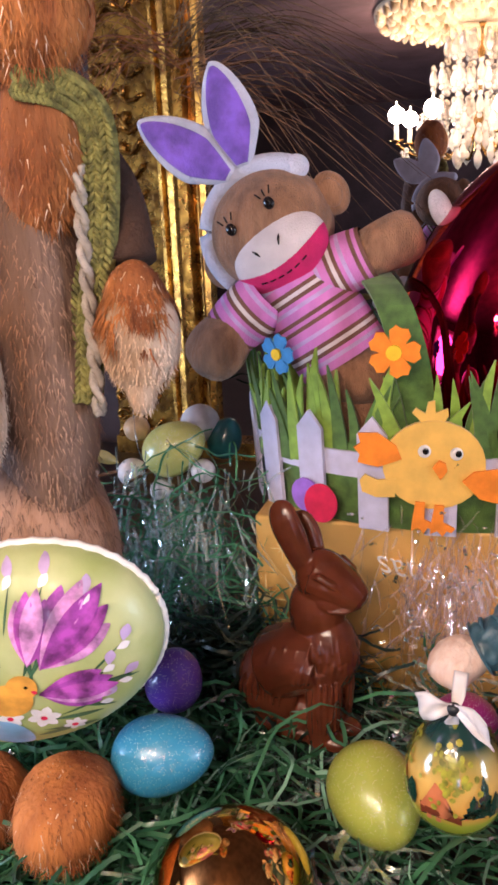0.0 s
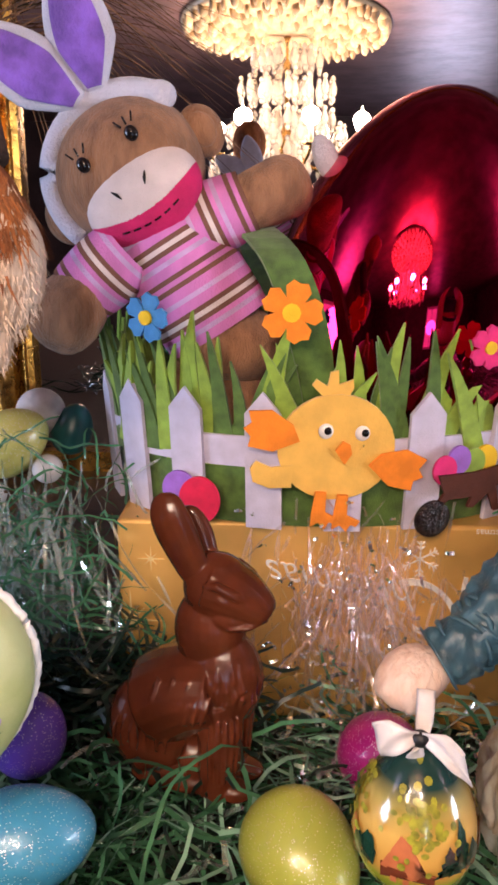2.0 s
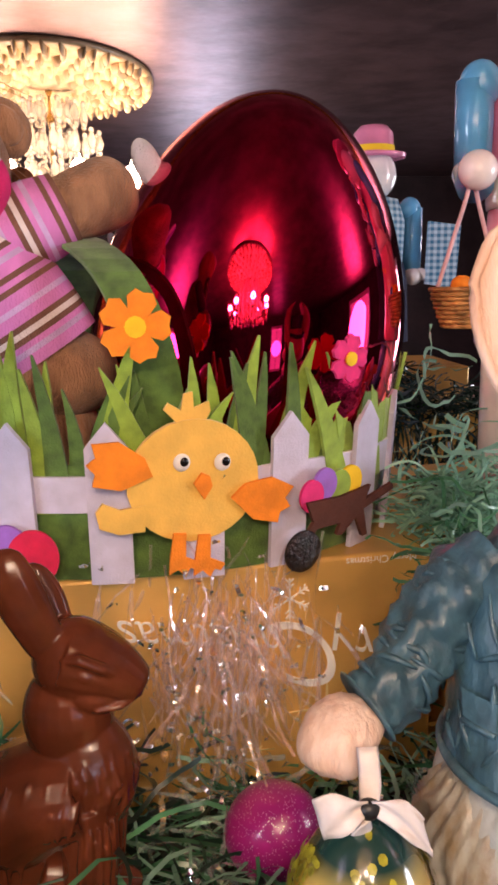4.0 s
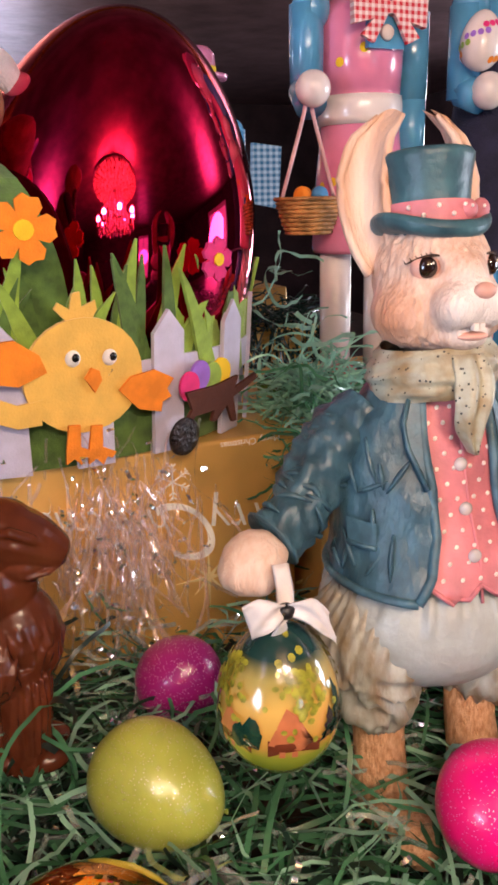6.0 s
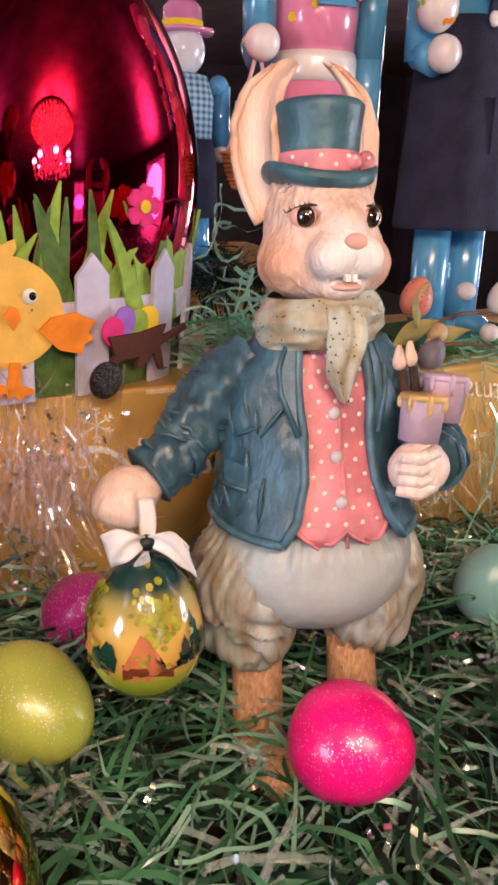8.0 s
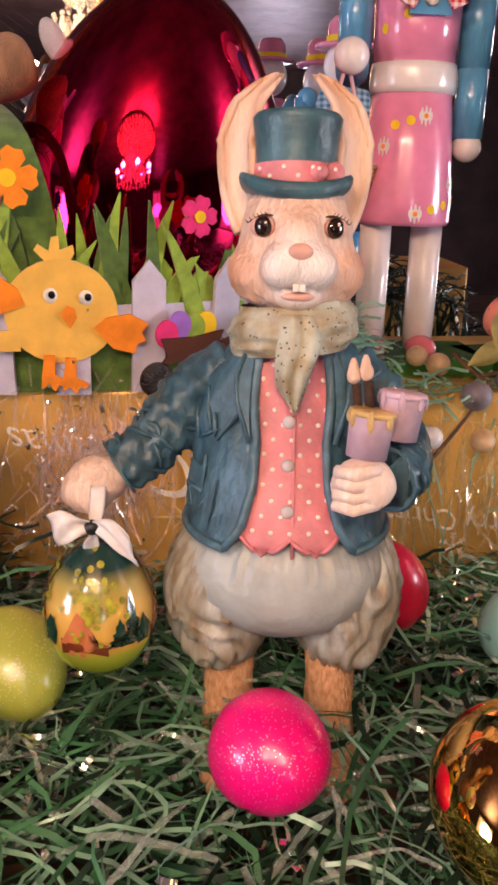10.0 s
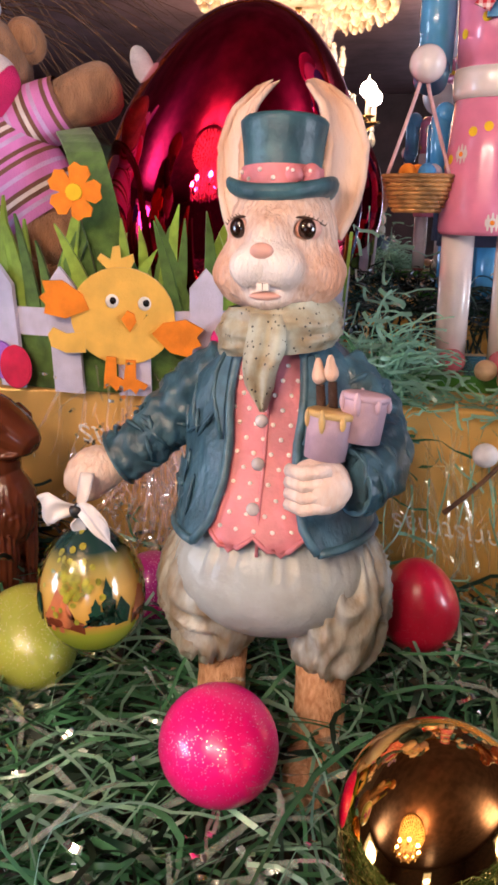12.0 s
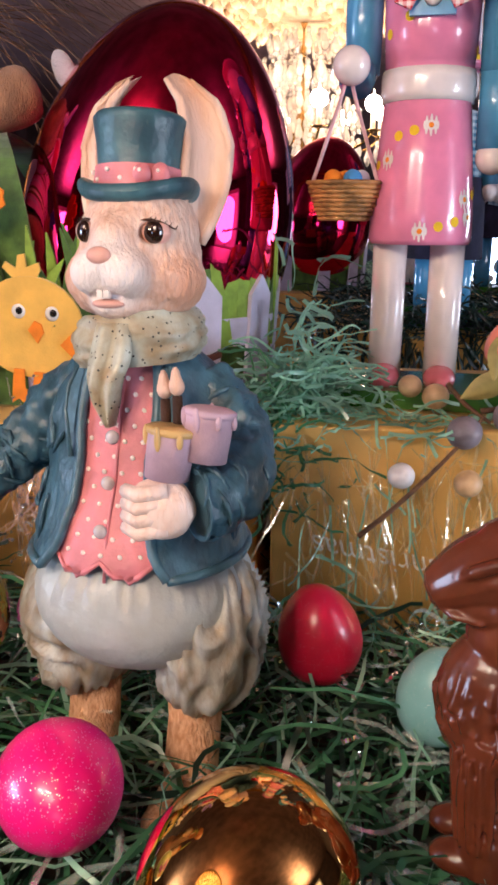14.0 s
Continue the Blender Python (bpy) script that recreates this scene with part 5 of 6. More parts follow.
# ---- wooden figures on the second box ----
def wooden_lady():
    """Turned wooden rabbit lady, a decorative nutcracker."""
    b = Build()
    PINK, ROSE, BLUE, WHITE, GREEN, GING, SUN, ORANGE, BLACK = range(9)
    b.box((-0.062, -0.038, 0), (0.062, 0.038, 0.011), GREEN)
    for s in (-1, 1):
        x = s * 0.0178
        b.ell((x, -0.010, 0.0155), (0.0105, 0.0190, 0.0085), ROSE, 18, 12)
        b.rev([(0.0106, 0.014), (0.0108, 0.050), (0.0108, 0.115)], WHITE, 28, Matrix.Translation((x, 0, 0)))
    b.rev([(0.004, 0.099), (0.0305, 0.099), (0.0320, 0.102), (0.0316, 0.118), (0.0290, 0.150), (0.0262, 0.182)], PINK, 44)
    b.rev([(0.0275, 0.181), (0.0282, 0.186), (0.0282, 0.194), (0.0275, 0.199)], WHITE, 44)
    b.rev([(0.0262, 0.198), (0.0275, 0.220), (0.0285, 0.246), (0.0220, 0.256)], PINK, 44)
    # printed flowers of the dress
    prof = [(0.0320, 0.102), (0.0316, 0.118), (0.0290, 0.150), (0.0262, 0.182), (0.0275, 0.220), (0.0285, 0.246)]
    r = random.Random(2)
    for k in range(34):
        th = (k * 2.399) % (2 * math.pi)
        z = 0.107 + 0.070 * ((k * 0.7549) % 1.0) if k < 26 else 0.204 + 0.034 * ((k * 0.7549) % 1.0)
        wrap(b, circle(0.0030, 0.0030, 10), prof, th, z, WHITE if k % 3 == 0 else SUN, 0.0005)
        if k % 3 == 0:
            for q in range(8):
                wrap(b, circle(0.0008, 0.0026, 6, 0.0038 * math.cos(q * 0.785), 0.0038 * math.sin(q * 0.785)), prof, th, z, WHITE, 0.0005)
            wrap(b, circle(0.0016, 0.0016, 8), prof, th, z, ORANGE, 0.0009)
    # bib, bow
    b.plate([(-0.013, 0.224), (0.013, 0.224), (0.013, 0.250), (-0.013, 0.250)], -0.004, BLUE, Matrix.Translation((0, -0.027, 0)))
    b.rev([(0.0005, 0.002), (0.004, 0.002), (0.005, 0)], WHITE, 16, pose(0, -0.0312, 0.2330, 90, 0, 0))
    for s in (-1, 1):
        b.plate([(0, 0.249), (s * 0.014, 0.258), (s * 0.027, 0.257), (s * 0.026, 0.236), (s * 0.013, 0.239), (0, 0.243)], -0.005, GING, Matrix.Translation((0, -0.031, 0)))
        b.plate([(s * 0.001, 0.245), (s * 0.012, 0.226), (s * 0.021, 0.230), (s * 0.006, 0.247)], -0.003, GING, Matrix.Translation((0, -0.0335, 0)))
    # arms
    for s in (-1, 1):
        b.ell((s * 0.037, 0, 0.250), (0.0125, 0.0125, 0.014), BLUE, 16, 12)
        b.rev([(0.0105, 0), (0.0112, 0.03), (0.0112, 0.054)], BLUE, 24, Matrix.Translation((s * 0.040, 0, 0.198)))
    b.tube([(-0.041, 0.0, 0.202), (-0.043, -0.012, 0.192)], [0.0110, 0.0105], BLUE, 18)
    b.ell((-0.0450, -0.0185, 0.2010), (0.0112, 0.0112, 0.0112), WHITE, 20, 14)
    b.rev([(0.0100, 0), (0.0105, 0.05)], BLUE, 20, Matrix.Translation((0.040, 0, 0.155)))
    b.ell((0.040, -0.001, 0.1500), (0.0098, 0.0098, 0.0098), WHITE, 18, 12)
    # head and hat
    b.ell((0, -0.004, 0.290), (0.027, 0.027, 0.031), WHITE, 32, 20)
    b.ell((0, -0.028, 0.283), (0.010, 0.008, 0.008), WHITE, 16, 10)
    b.ell((0, -0.034, 0.288), (0.0035, 0.003, 0.003), ROSE, 10, 8)
    for s in (-1, 1):
        b.ell((s * 0.009, -0.027, 0.298), (0.0030, 0.0025, 0.0040), BLACK, 12, 8)
        for k in range(2):
            b.tube([(s * 0.010, -0.033, 0.283 - k * 0.003), (s * 0.026, -0.030, 0.286 - k * 0.006)], 0.0004, BLACK, 4)
    b.rev([(0.006, 0.313), (0.036, 0.311), (0.037, 0.315), (0.024, 0.318), (0.022, 0.338), (0.016, 0.346), (0.0005, 0.347)], PINK, 36)
    b.rev([(0.0246, 0.318), (0.0243, 0.324)], SUN, 36, caps=False)
    mats = [M["gloss_pink"], M["gloss_rose"], M["gloss_blue"], M["gloss_white"], M["gloss_green"], M["gingham"], M["felt_sun"], M["felt_orange"], M["black"]]
    return thing("wooden_figure", b, mats, "pink and blue lacquered wooden rabbit lady on a green base", "nutcracker", pose(0.1280, 0.2390, BT2 + 0.0005, 0, 0, -4) @ Matrix.Diagonal((1.07, 1.07, 1.07, 1)), group="wooden figures")


def wooden_gent():
    b = Build()
    BLUE, NAVY, WHITE, GREEN, GING, BLACK, ROSE, PINK, SUN = range(9)
    b.box((-0.066, -0.040, 0), (0.066, 0.040, 0.011), GREEN)
    for s in (-1, 1):
        b.ell((s * 0.0195, -0.010, 0.0160), (0.0125, 0.0200, 0.0090), BLUE, 18, 12)
        b.rev([(0.0138, 0.014), (0.0142, 0.05), (0.0142, 0.105)], BLUE, 28, Matrix.Translation((s * 0.0195, 0, 0)))
    rows = []
    for z, r in ((0.088, 0.0505), (0.092, 0.0508), (0.14, 0.0470), (0.19, 0.0430), (0.232, 0.0390)):
        rows.append([((r + 0.0010 * math.sin(9 * t)) * math.sin(t), -(r * 0.80 + 0.0010 * math.sin(9 * t)) * math.cos(t), z) for t in np.linspace(0, 2 * math.pi, 49)[:-1]])
    b.grid(rows, NAVY, True, True)
    b.rev([(0.037, 0.228), (0.038, 0.25), (0.030, 0.266), (0.012, 0.272)], BLUE, 36)
    # pocket seams
    b.plate([(-0.020, 0), (0.020, 0), (0.020, 0.036), (-0.020, 0.036)], -0.0022, NAVY, Matrix.Translation((0.012, -0.0352, 0.140)))
    b.plate([(-0.021, 0.0335), (0.021, 0.0335), (0.021, 0.0365), (-0.021, 0.0365)], -0.0030, NAVY, Matrix.Translation((0.012, -0.0352, 0.140)))
    for s in (-1, 1):
        b.plate([(s * 0.014, 0.222), (s * 0.021, 0.222), (s * 0.019, 0.262), (s * 0.012, 0.262)], -0.003, NAVY, Matrix.Translation((0, -0.033, 0)))
        b.rev([(0.0005, 0.002), (0.0045, 0.002), (0.0052, 0)], WHITE, 16, pose(s * 0.0180, -0.0365, 0.224, 90, 0, 0))
        b.plate([(0, 0.250), (s * 0.016, 0.262), (s * 0.031, 0.260), (s * 0.029, 0.234), (s * 0.014, 0.238), (0, 0.243)], -0.005, GING, Matrix.Translation((0, -0.039, 0)))
        b.ell((s * 0.045, 0, 0.255), (0.0135, 0.0135, 0.015), BLUE, 16, 12)
        b.rev([(0.0115, 0), (0.0120, 0.058)], BLUE, 24, Matrix.Translation((s * 0.049, 0, 0.198)))
        b.tube([(s * 0.049, 0.0, 0.204), (s * 0.049, -0.016, 0.198)], [0.0115, 0.0110], BLUE, 18)
        b.ell((s * 0.049, -0.022, 0.2015), (0.0120, 0.0120, 0.0120), WHITE, 20, 14)
    b.tube([(0.049, -0.026, 0.185), (0.046, -0.034, 0.232)], [0.002, 0.0022], WHITE, 8)
    b.ell((0.0455, -0.036, 0.240), (0.0035, 0.0035, 0.0080), PINK, 10, 8)
    b.ell((0, -0.004, 0.300), (0.030, 0.030, 0.034), WHITE, 32, 20)
    b.ell((0, -0.032, 0.292), (0.011, 0.009, 0.009), WHITE, 16, 10)
    for s in (-1, 1):
        b.ell((s * 0.010, -0.030, 0.309), (0.0032, 0.0026, 0.0042), BLACK, 12, 8)
    b.rev([(0.006, 0.325), (0.038, 0.323), (0.039, 0.327), (0.027, 0.330), (0.026, 0.362), (0.0005, 0.363)], BLUE, 36)
    b.rev([(0.0276, 0.330), (0.0274, 0.337)], SUN, 36, caps=False)
    mats = [M["gloss_blue"], M["denim"], M["gloss_white"], M["gloss_green"], M["gingham"], M["black"], M["gloss_rose"], M["gloss_pink"], M["felt_sun"]]
    return thing("wooden_figure", b, mats, "blue lacquered wooden rabbit gentleman in a long navy apron", "nutcracker", pose(0.2550, 0.2280, BT2 + 0.0005, 0, 0, 10) @ Matrix.Diagonal((1.03, 1.03, 1.07, 1)), group="wooden figures")


wooden_lady()
wooden_gent()


def wooden_helper():
    """Smaller figure behind the others, in a checked apron and pink hat."""
    b = Build()
    BLUE, DARK, WHITE, CHECK, PINK, SUN, GREEN = range(7)
    b.box((-0.05, -0.03, 0), (0.05, 0.03, 0.009), GREEN)
    for s in (-1, 1):
        b.rev([(0.0115, 0.009), (0.0118, 0.085)], BLUE, 24, Matrix.Translation((s * 0.016, 0, 0)))
        b.ell((s * 0.036, 0, 0.203), (0.0105, 0.0105, 0.012), BLUE, 16, 12)
        b.rev([(0.0090, 0), (0.0095, 0.062)], BLUE, 20, Matrix.Translation((s * 0.039, 0, 0.142)))
        b.ell((s * 0.039, -0.004, 0.136), (0.0092, 0.0092, 0.0092), WHITE, 16, 12)
    b.rev([(0.004, 0.070), (0.036, 0.070), (0.034, 0.130), (0.030, 0.150)], DARK, 36)
    b.rev([(0.029, 0.148), (0.031, 0.190), (0.024, 0.212), (0.010, 0.216)], CHECK, 36)
    b.plate([(0.050, 0.128), (0.078, 0.122), (0.082, 0.186), (0.052, 0.190)], -0.008, CHECK, Matrix.Translation((0, -0.006, 0)))
    b.tube([(0.040, -0.004, 0.140), (0.056, -0.002, 0.136), (0.070, -0.002, 0.130)], 0.006, WHITE, 12)
    b.ell((0, -0.002, 0.236), (0.0215, 0.0215, 0.025), WHITE, 28, 18)
    b.rev([(0.005, 0.254), (0.0300, 0.252), (0.0308, 0.256), (0.0195, 0.258), (0.0185, 0.276), (0.013, 0.283), (0.0005, 0.284)], PINK, 32)
    b.rev([(0.0200, 0.258), (0.0197, 0.264)], SUN, 32, caps=False)
    check = gingham("blue_gingham", (0.04, 0.16, 0.28), (0.48, 0.60, 0.68), 0.0032)
    mats = [M["gloss_blue"], M["denim"], M["gloss_white"], check, M["gloss_pink"], M["felt_sun"], M["gloss_green"]]
    return thing("wooden_figure", b, mats, "small wooden figure in pink hat and blue checked apron", "nutcracker", pose(0.180, 0.635, BT2 + 0.0045, 0, 0, -10) @ Matrix.Diagonal((1.17, 1.17, 1.09, 1)), group="wooden figures")


wooden_helper()
gift_box(0.26, 0.115, BT2 + 0.014, pose(0.06, 0.575, -0.010, 0, 0, 0), "gold foil wrapped box behind the basket", [(0.06, 0.09, 0.014, 8), (0.19, 0.05, 0.014, 8)], [(0.12, 0.05, 0.011)], [])
# polka-dot egg in the gentleman's hand
pe = thing("polka_dot_egg", None, None, "white egg with coloured polka dots in the wooden gentleman's hand", "egg", pose(0.2020, 0.1990, 0.3820, 0, 6, 0))
pp = egg_profile(0.0145, 0.040, 20)
part("shell", Build().rev(pp, 0, 32), M["gloss_white"], pe)
for k in range(30):
    b = Build()
    wrap(b, circle(0.0022, 0.0022, 10), pp, (k * 2.399) % 6.283, -0.014 + 0.028 * ((k * 0.7549) % 1), 0, 0.0005)
    part("dot", b, M[("felt_orange", "felt_pink", "felt_lilac", "felt_lime")[k % 4]], pe)


def wicker_basket():
    ob = thing("wicker_basket", None, None, "tiny wicker basket of eggs hanging from the wooden lady's hand", "basket", pose(0.0770, 0.2260, 0.2545) @ Matrix.Diagonal((1.28, 1.28, 1.12, 1)))
    for k in range(9):
        r = 0.0118 + 0.0062 * (k / 8) ** 0.8
        ring = [((r + 0.0007 * math.sin(12 * t + k * math.pi)) * math.cos(t), (r + 0.0007 * math.sin(12 * t + k * math.pi)) * 0.8 * math.sin(t), 0.0015 + k * 0.0025) for t in np.linspace(0, 2 * math.pi, 49)]
        part("woven_cane", Build().tube(ring, 0.00145, seg=6, caps=False), M["wicker"], ob)
    part("bottom", Build().rev([(0.0005, 0), (0.0125, 0), (0.0125, 0.002), (0.0005, 0.002)], 0, 24, Matrix.Diagonal((1, 0.8, 1, 1))), M["wicker"], ob)
    for x, y, mm in ((-0.006, -0.003, "felt_orange"), (0.004, -0.005, "felt_sky"), (0.008, 0.002, "felt_white"), (0.0, 0.005, "felt_orange")):
        part("tiny_egg", Build().ell((x, y, 0.0235), (0.0048, 0.0044, 0.0055), 0, 14, 10), M[mm], ob)
    for s in (-1, 1):
        part("cord", Build().tube(spline([(s * 0.0165, 0, 0.022), (s * 0.010, 0.0, 0.045), (s * 0.003, 0.0, 0.070), (0, 0, 0.086)], 14), 0.0011, seg=6), M["cord"], ob)
    return ob


wicker_basket()


# ---- furry rabbit with knitted scarf ----
def hair_on(b, surface, count, length, mi, r, down=1.0, wid=0.0007):
    """Short hairs as thin slivers. surface(r) gives a point and its outward way."""
    for k in range(count):
        p, d = surface(r)
        tang = (Vector((r.uniform(-0.5, 0.5), r.uniform(-0.5, 0.5), -down)) + d * 0.22).normalized()
        q = p + tang * length * r.uniform(0.6, 1.2)
        s = tang.cross(d)
        s = s.normalized() * wid if s.length > 1e-4 else Vector((wid, 0, 0))
        b.add([tuple(p - s), tuple(p + s), tuple(q)], [(0, 1, 2)], mi)


def on_ellipsoid(c, rad):
    def f(r):
        z = r.uniform(-1, 1)
        t = r.uniform(0, 2 * math.pi)
        w = math.sqrt(1 - z * z)
        d = Vector((w * math.cos(t), w * math.sin(t), z))
        return Vector((c[0] + rad[0] * d.x, c[1] + rad[1] * d.y, c[2] + rad[2] * d.z)), Vector((d.x / rad[0], d.y / rad[1], d.z / rad[2])).normalized()
    return f


def furry_rabbit():
    b = Build()
    TAN, RUST, PALE, DARK, KNIT, ROPE = range(6)
    r = random.Random(21)
    parts = [((-0.326, 0.020, 0.300), (0.034, 0.034, 0.130), TAN), ((-0.350, 0.030, 0.150), (0.055, 0.050, 0.090), TAN), ((-0.306, 0.010, 0.395), (0.026, 0.026, 0.045), RUST),
             ((-0.302, 0.000, 0.462), (0.034, 0.036, 0.042), RUST), ((-0.300, -0.020, 0.478), (0.024, 0.022, 0.028), PALE),
             ((-0.342, -0.030, 0.270), (0.020, 0.022, 0.045), PALE), ((-0.339, -0.031, 0.296), (0.0160, 0.0170, 0.024), RUST),
             ((-0.258, 0.008, 0.299), (0.0220, 0.021, 0.031), PALE), ((-0.259, 0.009, 0.314), (0.0175, 0.0170, 0.024), RUST), ((-0.257, 0.004, 0.273), (0.0085, 0.009, 0.016), PALE),
             ((-0.292, -0.062, 0.052), (0.028, 0.034, 0.027), RUST), ((-0.345, -0.065, 0.045), (0.024, 0.034, 0.027), RUST)]
    for c, rad, mi in parts:
        b.ell(c, rad, mi, 28, 22, lump=0.08, freq=50)
        area = rad[0] * rad[2]
        hair_on(b, on_ellipsoid(c, rad), int(3200 * min(2.2, area / 0.0010)), 0.0042 if mi == PALE else 0.0070, mi, r, wid=0.00038)
        if mi == RUST:
            hair_on(b, on_ellipsoid(c, rad), 250, 0.008, PALE, r, wid=0.00035)
    # rust fur that runs over the pale paws
    for c, rad in (((-0.258, 0.008, 0.299), (0.0227, 0.0217, 0.032)), ((-0.342, -0.030, 0.270), (0.0205, 0.0225, 0.046))):
        whole = on_ellipsoid(c, rad)

        def upper(rr):
            while True:
                p, d = whole(rr)
                if d.z > 0.18 + 0.5 * noise.noise(p * 70) + 0.35 * rr.random():
                    return p, d
        hair_on(b, upper, 3600, 0.009, RUST, r, wid=0.0006)
    b.tube(spline([(-0.296, 0.030, 0.400), (-0.276, 0.032, 0.372), (-0.264, 0.020, 0.336)], 10), 0.0135, DARK, 14)
    # scarf: knitted band with rows of stitches
    path = spline([(-0.300, -0.015, 0.424), (-0.281, 0.000, 0.418), (-0.272, 0.010, 0.400), (-0.276, 0.010, 0.350), (-0.288, 0.012, 0.310), (-0.292, 0.008, 0.262)], 60)
    b.tube(path, [0.0098] * 60, KNIT, 10, flat=0.45, up=(0, 1, 0))
    for i in range(1, 59):
        d = (path[i + 1] - path[i - 1]).normalized()
        s = d.cross(Vector((0, 1, 0))).normalized()
        for k in range(-2, 3):
            b.ell(path[i] + s * k * 0.0036 + Vector((0, -0.0040, 0)), (0.0015, 0.0019, 0.0034), KNIT, 7, 5, rot=Euler((0, 0.6 if k % 2 else -0.6, 0)).to_matrix().to_4x4())
    path2 = spline([(-0.335, -0.035, 0.410), (-0.343, -0.040, 0.360), (-0.347, -0.040, 0.300), (-0.350, -0.04, 0.27)], 50)
    b.tube(path2, [0.0135] * 50, KNIT, 10, flat=0.4, up=(0, 1, 0))
    for i in range(1, 49):
        for k in range(-3, 4):
            b.ell(path2[i] + Vector((k * 0.0038, -0.0048, 0)), (0.0016, 0.0020, 0.0034), KNIT, 7, 5, rot=Euler((0, 0.6 if k % 2 else -0.6, 0)).to_matrix().to_4x4())
    for ph in (0, math.pi):
        b.tube([(-0.283 + 0.0022 * math.cos(i * 0.7 + ph), 0.004 + 0.0022 * math.sin(i * 0.7 + ph), 0.385 - i * 0.0030) for i in range(44)], 0.0024, ROPE, 7)
    mats = [M["fur_tan"], M["fur_rust"], M["fur_pale"], M["fur_dark"], M["knit_olive"], M["rope"]]
    return thing("plush_rabbit", b, mats, "tall brown bristle-fur rabbit toy with an olive knitted scarf", "soft toy")


furry_rabbit()


# ---- large decorated egg with crocuses ----
def decorated_egg():
    C = pose(-0.3030, -0.062, 0.1515, 8, -20, 12)
    ob = thing("decorated_egg", None, None, "large pale green egg painted with purple crocuses, edged in white lace", "egg", C)
    R = (0.0730, 0.030, 0.0565)
    ground = mat("pale_green_ground", (0.30, 0.36, 0.11), 0.42, scale=22, tint=(0.46, 0.50, 0.24), coat=0.12, bump=0.08)
    part("shell", Build().ell((0, 0, 0), R, 0, 56, 36), ground, ob)
    lace = Build()
    rim = [(1.0 * R[0] * math.cos(t), 0.003 + 0.0006 * math.sin(t * 40), R[2] * math.sin(t)) for t in np.linspace(0, 2 * math.pi, 160)]
    lace.tube([(x * 1.005, y, z * 1.005) for x, y, z in rim], [0.0019 + 0.0002 * (i % 2) for i in range(160)], seg=7)
    part("lace_edge", lace, M["white"], ob, "white lace edging")

    def lay(outline, x0, z0, turn, off):
        c, s = math.cos(turn), math.sin(turn)
        pts = [(x0 + c * x - s * z, z0 + s * x + c * z) for x, z in outline]
        def put(x, z):
            q = max(0.02, 1 - (x / R[0]) ** 2 - (z / R[2]) ** 2)
            return (x, -R[1] * math.sqrt(q) - off, z)
        n = len(pts)
        cx, cz = sum(p[0] for p in pts) / n, sum(p[1] for p in pts) / n
        b = Build()
        verts = [put(cx, cz)] + [put(cx + (x - cx) * k, cz + (z - cz) * k) for k in (0.5, 1.0) for x, z in pts]
        b.add(verts, [(0, 1 + i, 1 + (i + 1) % n) for i in range(n)] + [(1 + i, 1 + n + i, 1 + n + (i + 1) % n, 1 + (i + 1) % n) for i in range(n)])
        return b

    def leafshape(l, w):
        side = [(w * math.sin(math.pi * u ** 1.25) ** 0.8, l * u) for u in np.linspace(0.06, 0.97, 9)]
        return [(0, 0)] + [(-x, z) for x, z in side] + [(0, l)] + side[::-1]
    purple = [mat("crocus_a", (0.42, 0.08, 0.42), 0.3, vary=0.35, scale=110, coat=0.4), mat("crocus_b", (0.60, 0.27, 0.58), 0.3, vary=0.3, scale=110, coat=0.4), mat("crocus_c", (0.33, 0.06, 0.36), 0.3, vary=0.35, scale=110, coat=0.4)]
    green = mat("painted_stem", (0.05, 0.12, 0.06), 0.35, vary=0.3, coat=0.4)
    white = mat("painted_blossom", (0.74, 0.70, 0.74), 0.35, vary=0.08, coat=0.4)
    catkin = mat("painted_catkin", (0.46, 0.34, 0.58), 0.35, vary=0.15, coat=0.4)
    blue = mat("painted_blue_egg", (0.20, 0.38, 0.60), 0.3, vary=0.15, coat=0.4)
    orange = mat("painted_orange", (0.75, 0.36, 0.06), 0.35, vary=0.2, scale=80, coat=0.4)
    k = 0
    for x0, z0, l, t0, spread in ((0.012, 0.006, 0.036, -0.55, 0.20), (0.0165, 0.002, 0.046, -1.05, 0.27), (0.009, -0.011, 0.036, -1.95, 0.24), (-0.030, 0.008, 0.034, 0.35, 0.22)):
        for i, dt in enumerate((-1.4, 1.4, -0.7, 0.7, 0.0)):
            part("painted_petal", lay(leafshape(l * (0.85 + 0.05 * i), l * 0.15), x0, z0, t0 + dt * spread, 0.0005 + 0.0002 * i), purple[(i + k) % 3], ob)
        k += 1
    for x0, z0, l, t0 in ((0.006, 0.000, 0.030, -0.75), (0.010, -0.004, 0.028, -0.25), (0.006, -0.004, 0.040, -0.85), (0.020, -0.018, 0.032, -1.75), (0.022, -0.014, 0.034, -1.95), (0.014, -0.018, 0.030, -2.35),
                          (0.004, -0.030, 0.026, -1.9), (-0.004, -0.036, 0.028, -2.0), (-0.010, -0.040, 0.022, -1.7), (-0.02, -0.034, 0.024, 2.6), (-0.030, 0.000, 0.030, 0.9), (0.000, 0.010, 0.034, 0.10), (-0.016, 0.004, 0.036, 0.15)):
        part("painted_leaf", lay(leafshape(l, 0.0017), x0, z0, t0, 0.0004), green, ob)
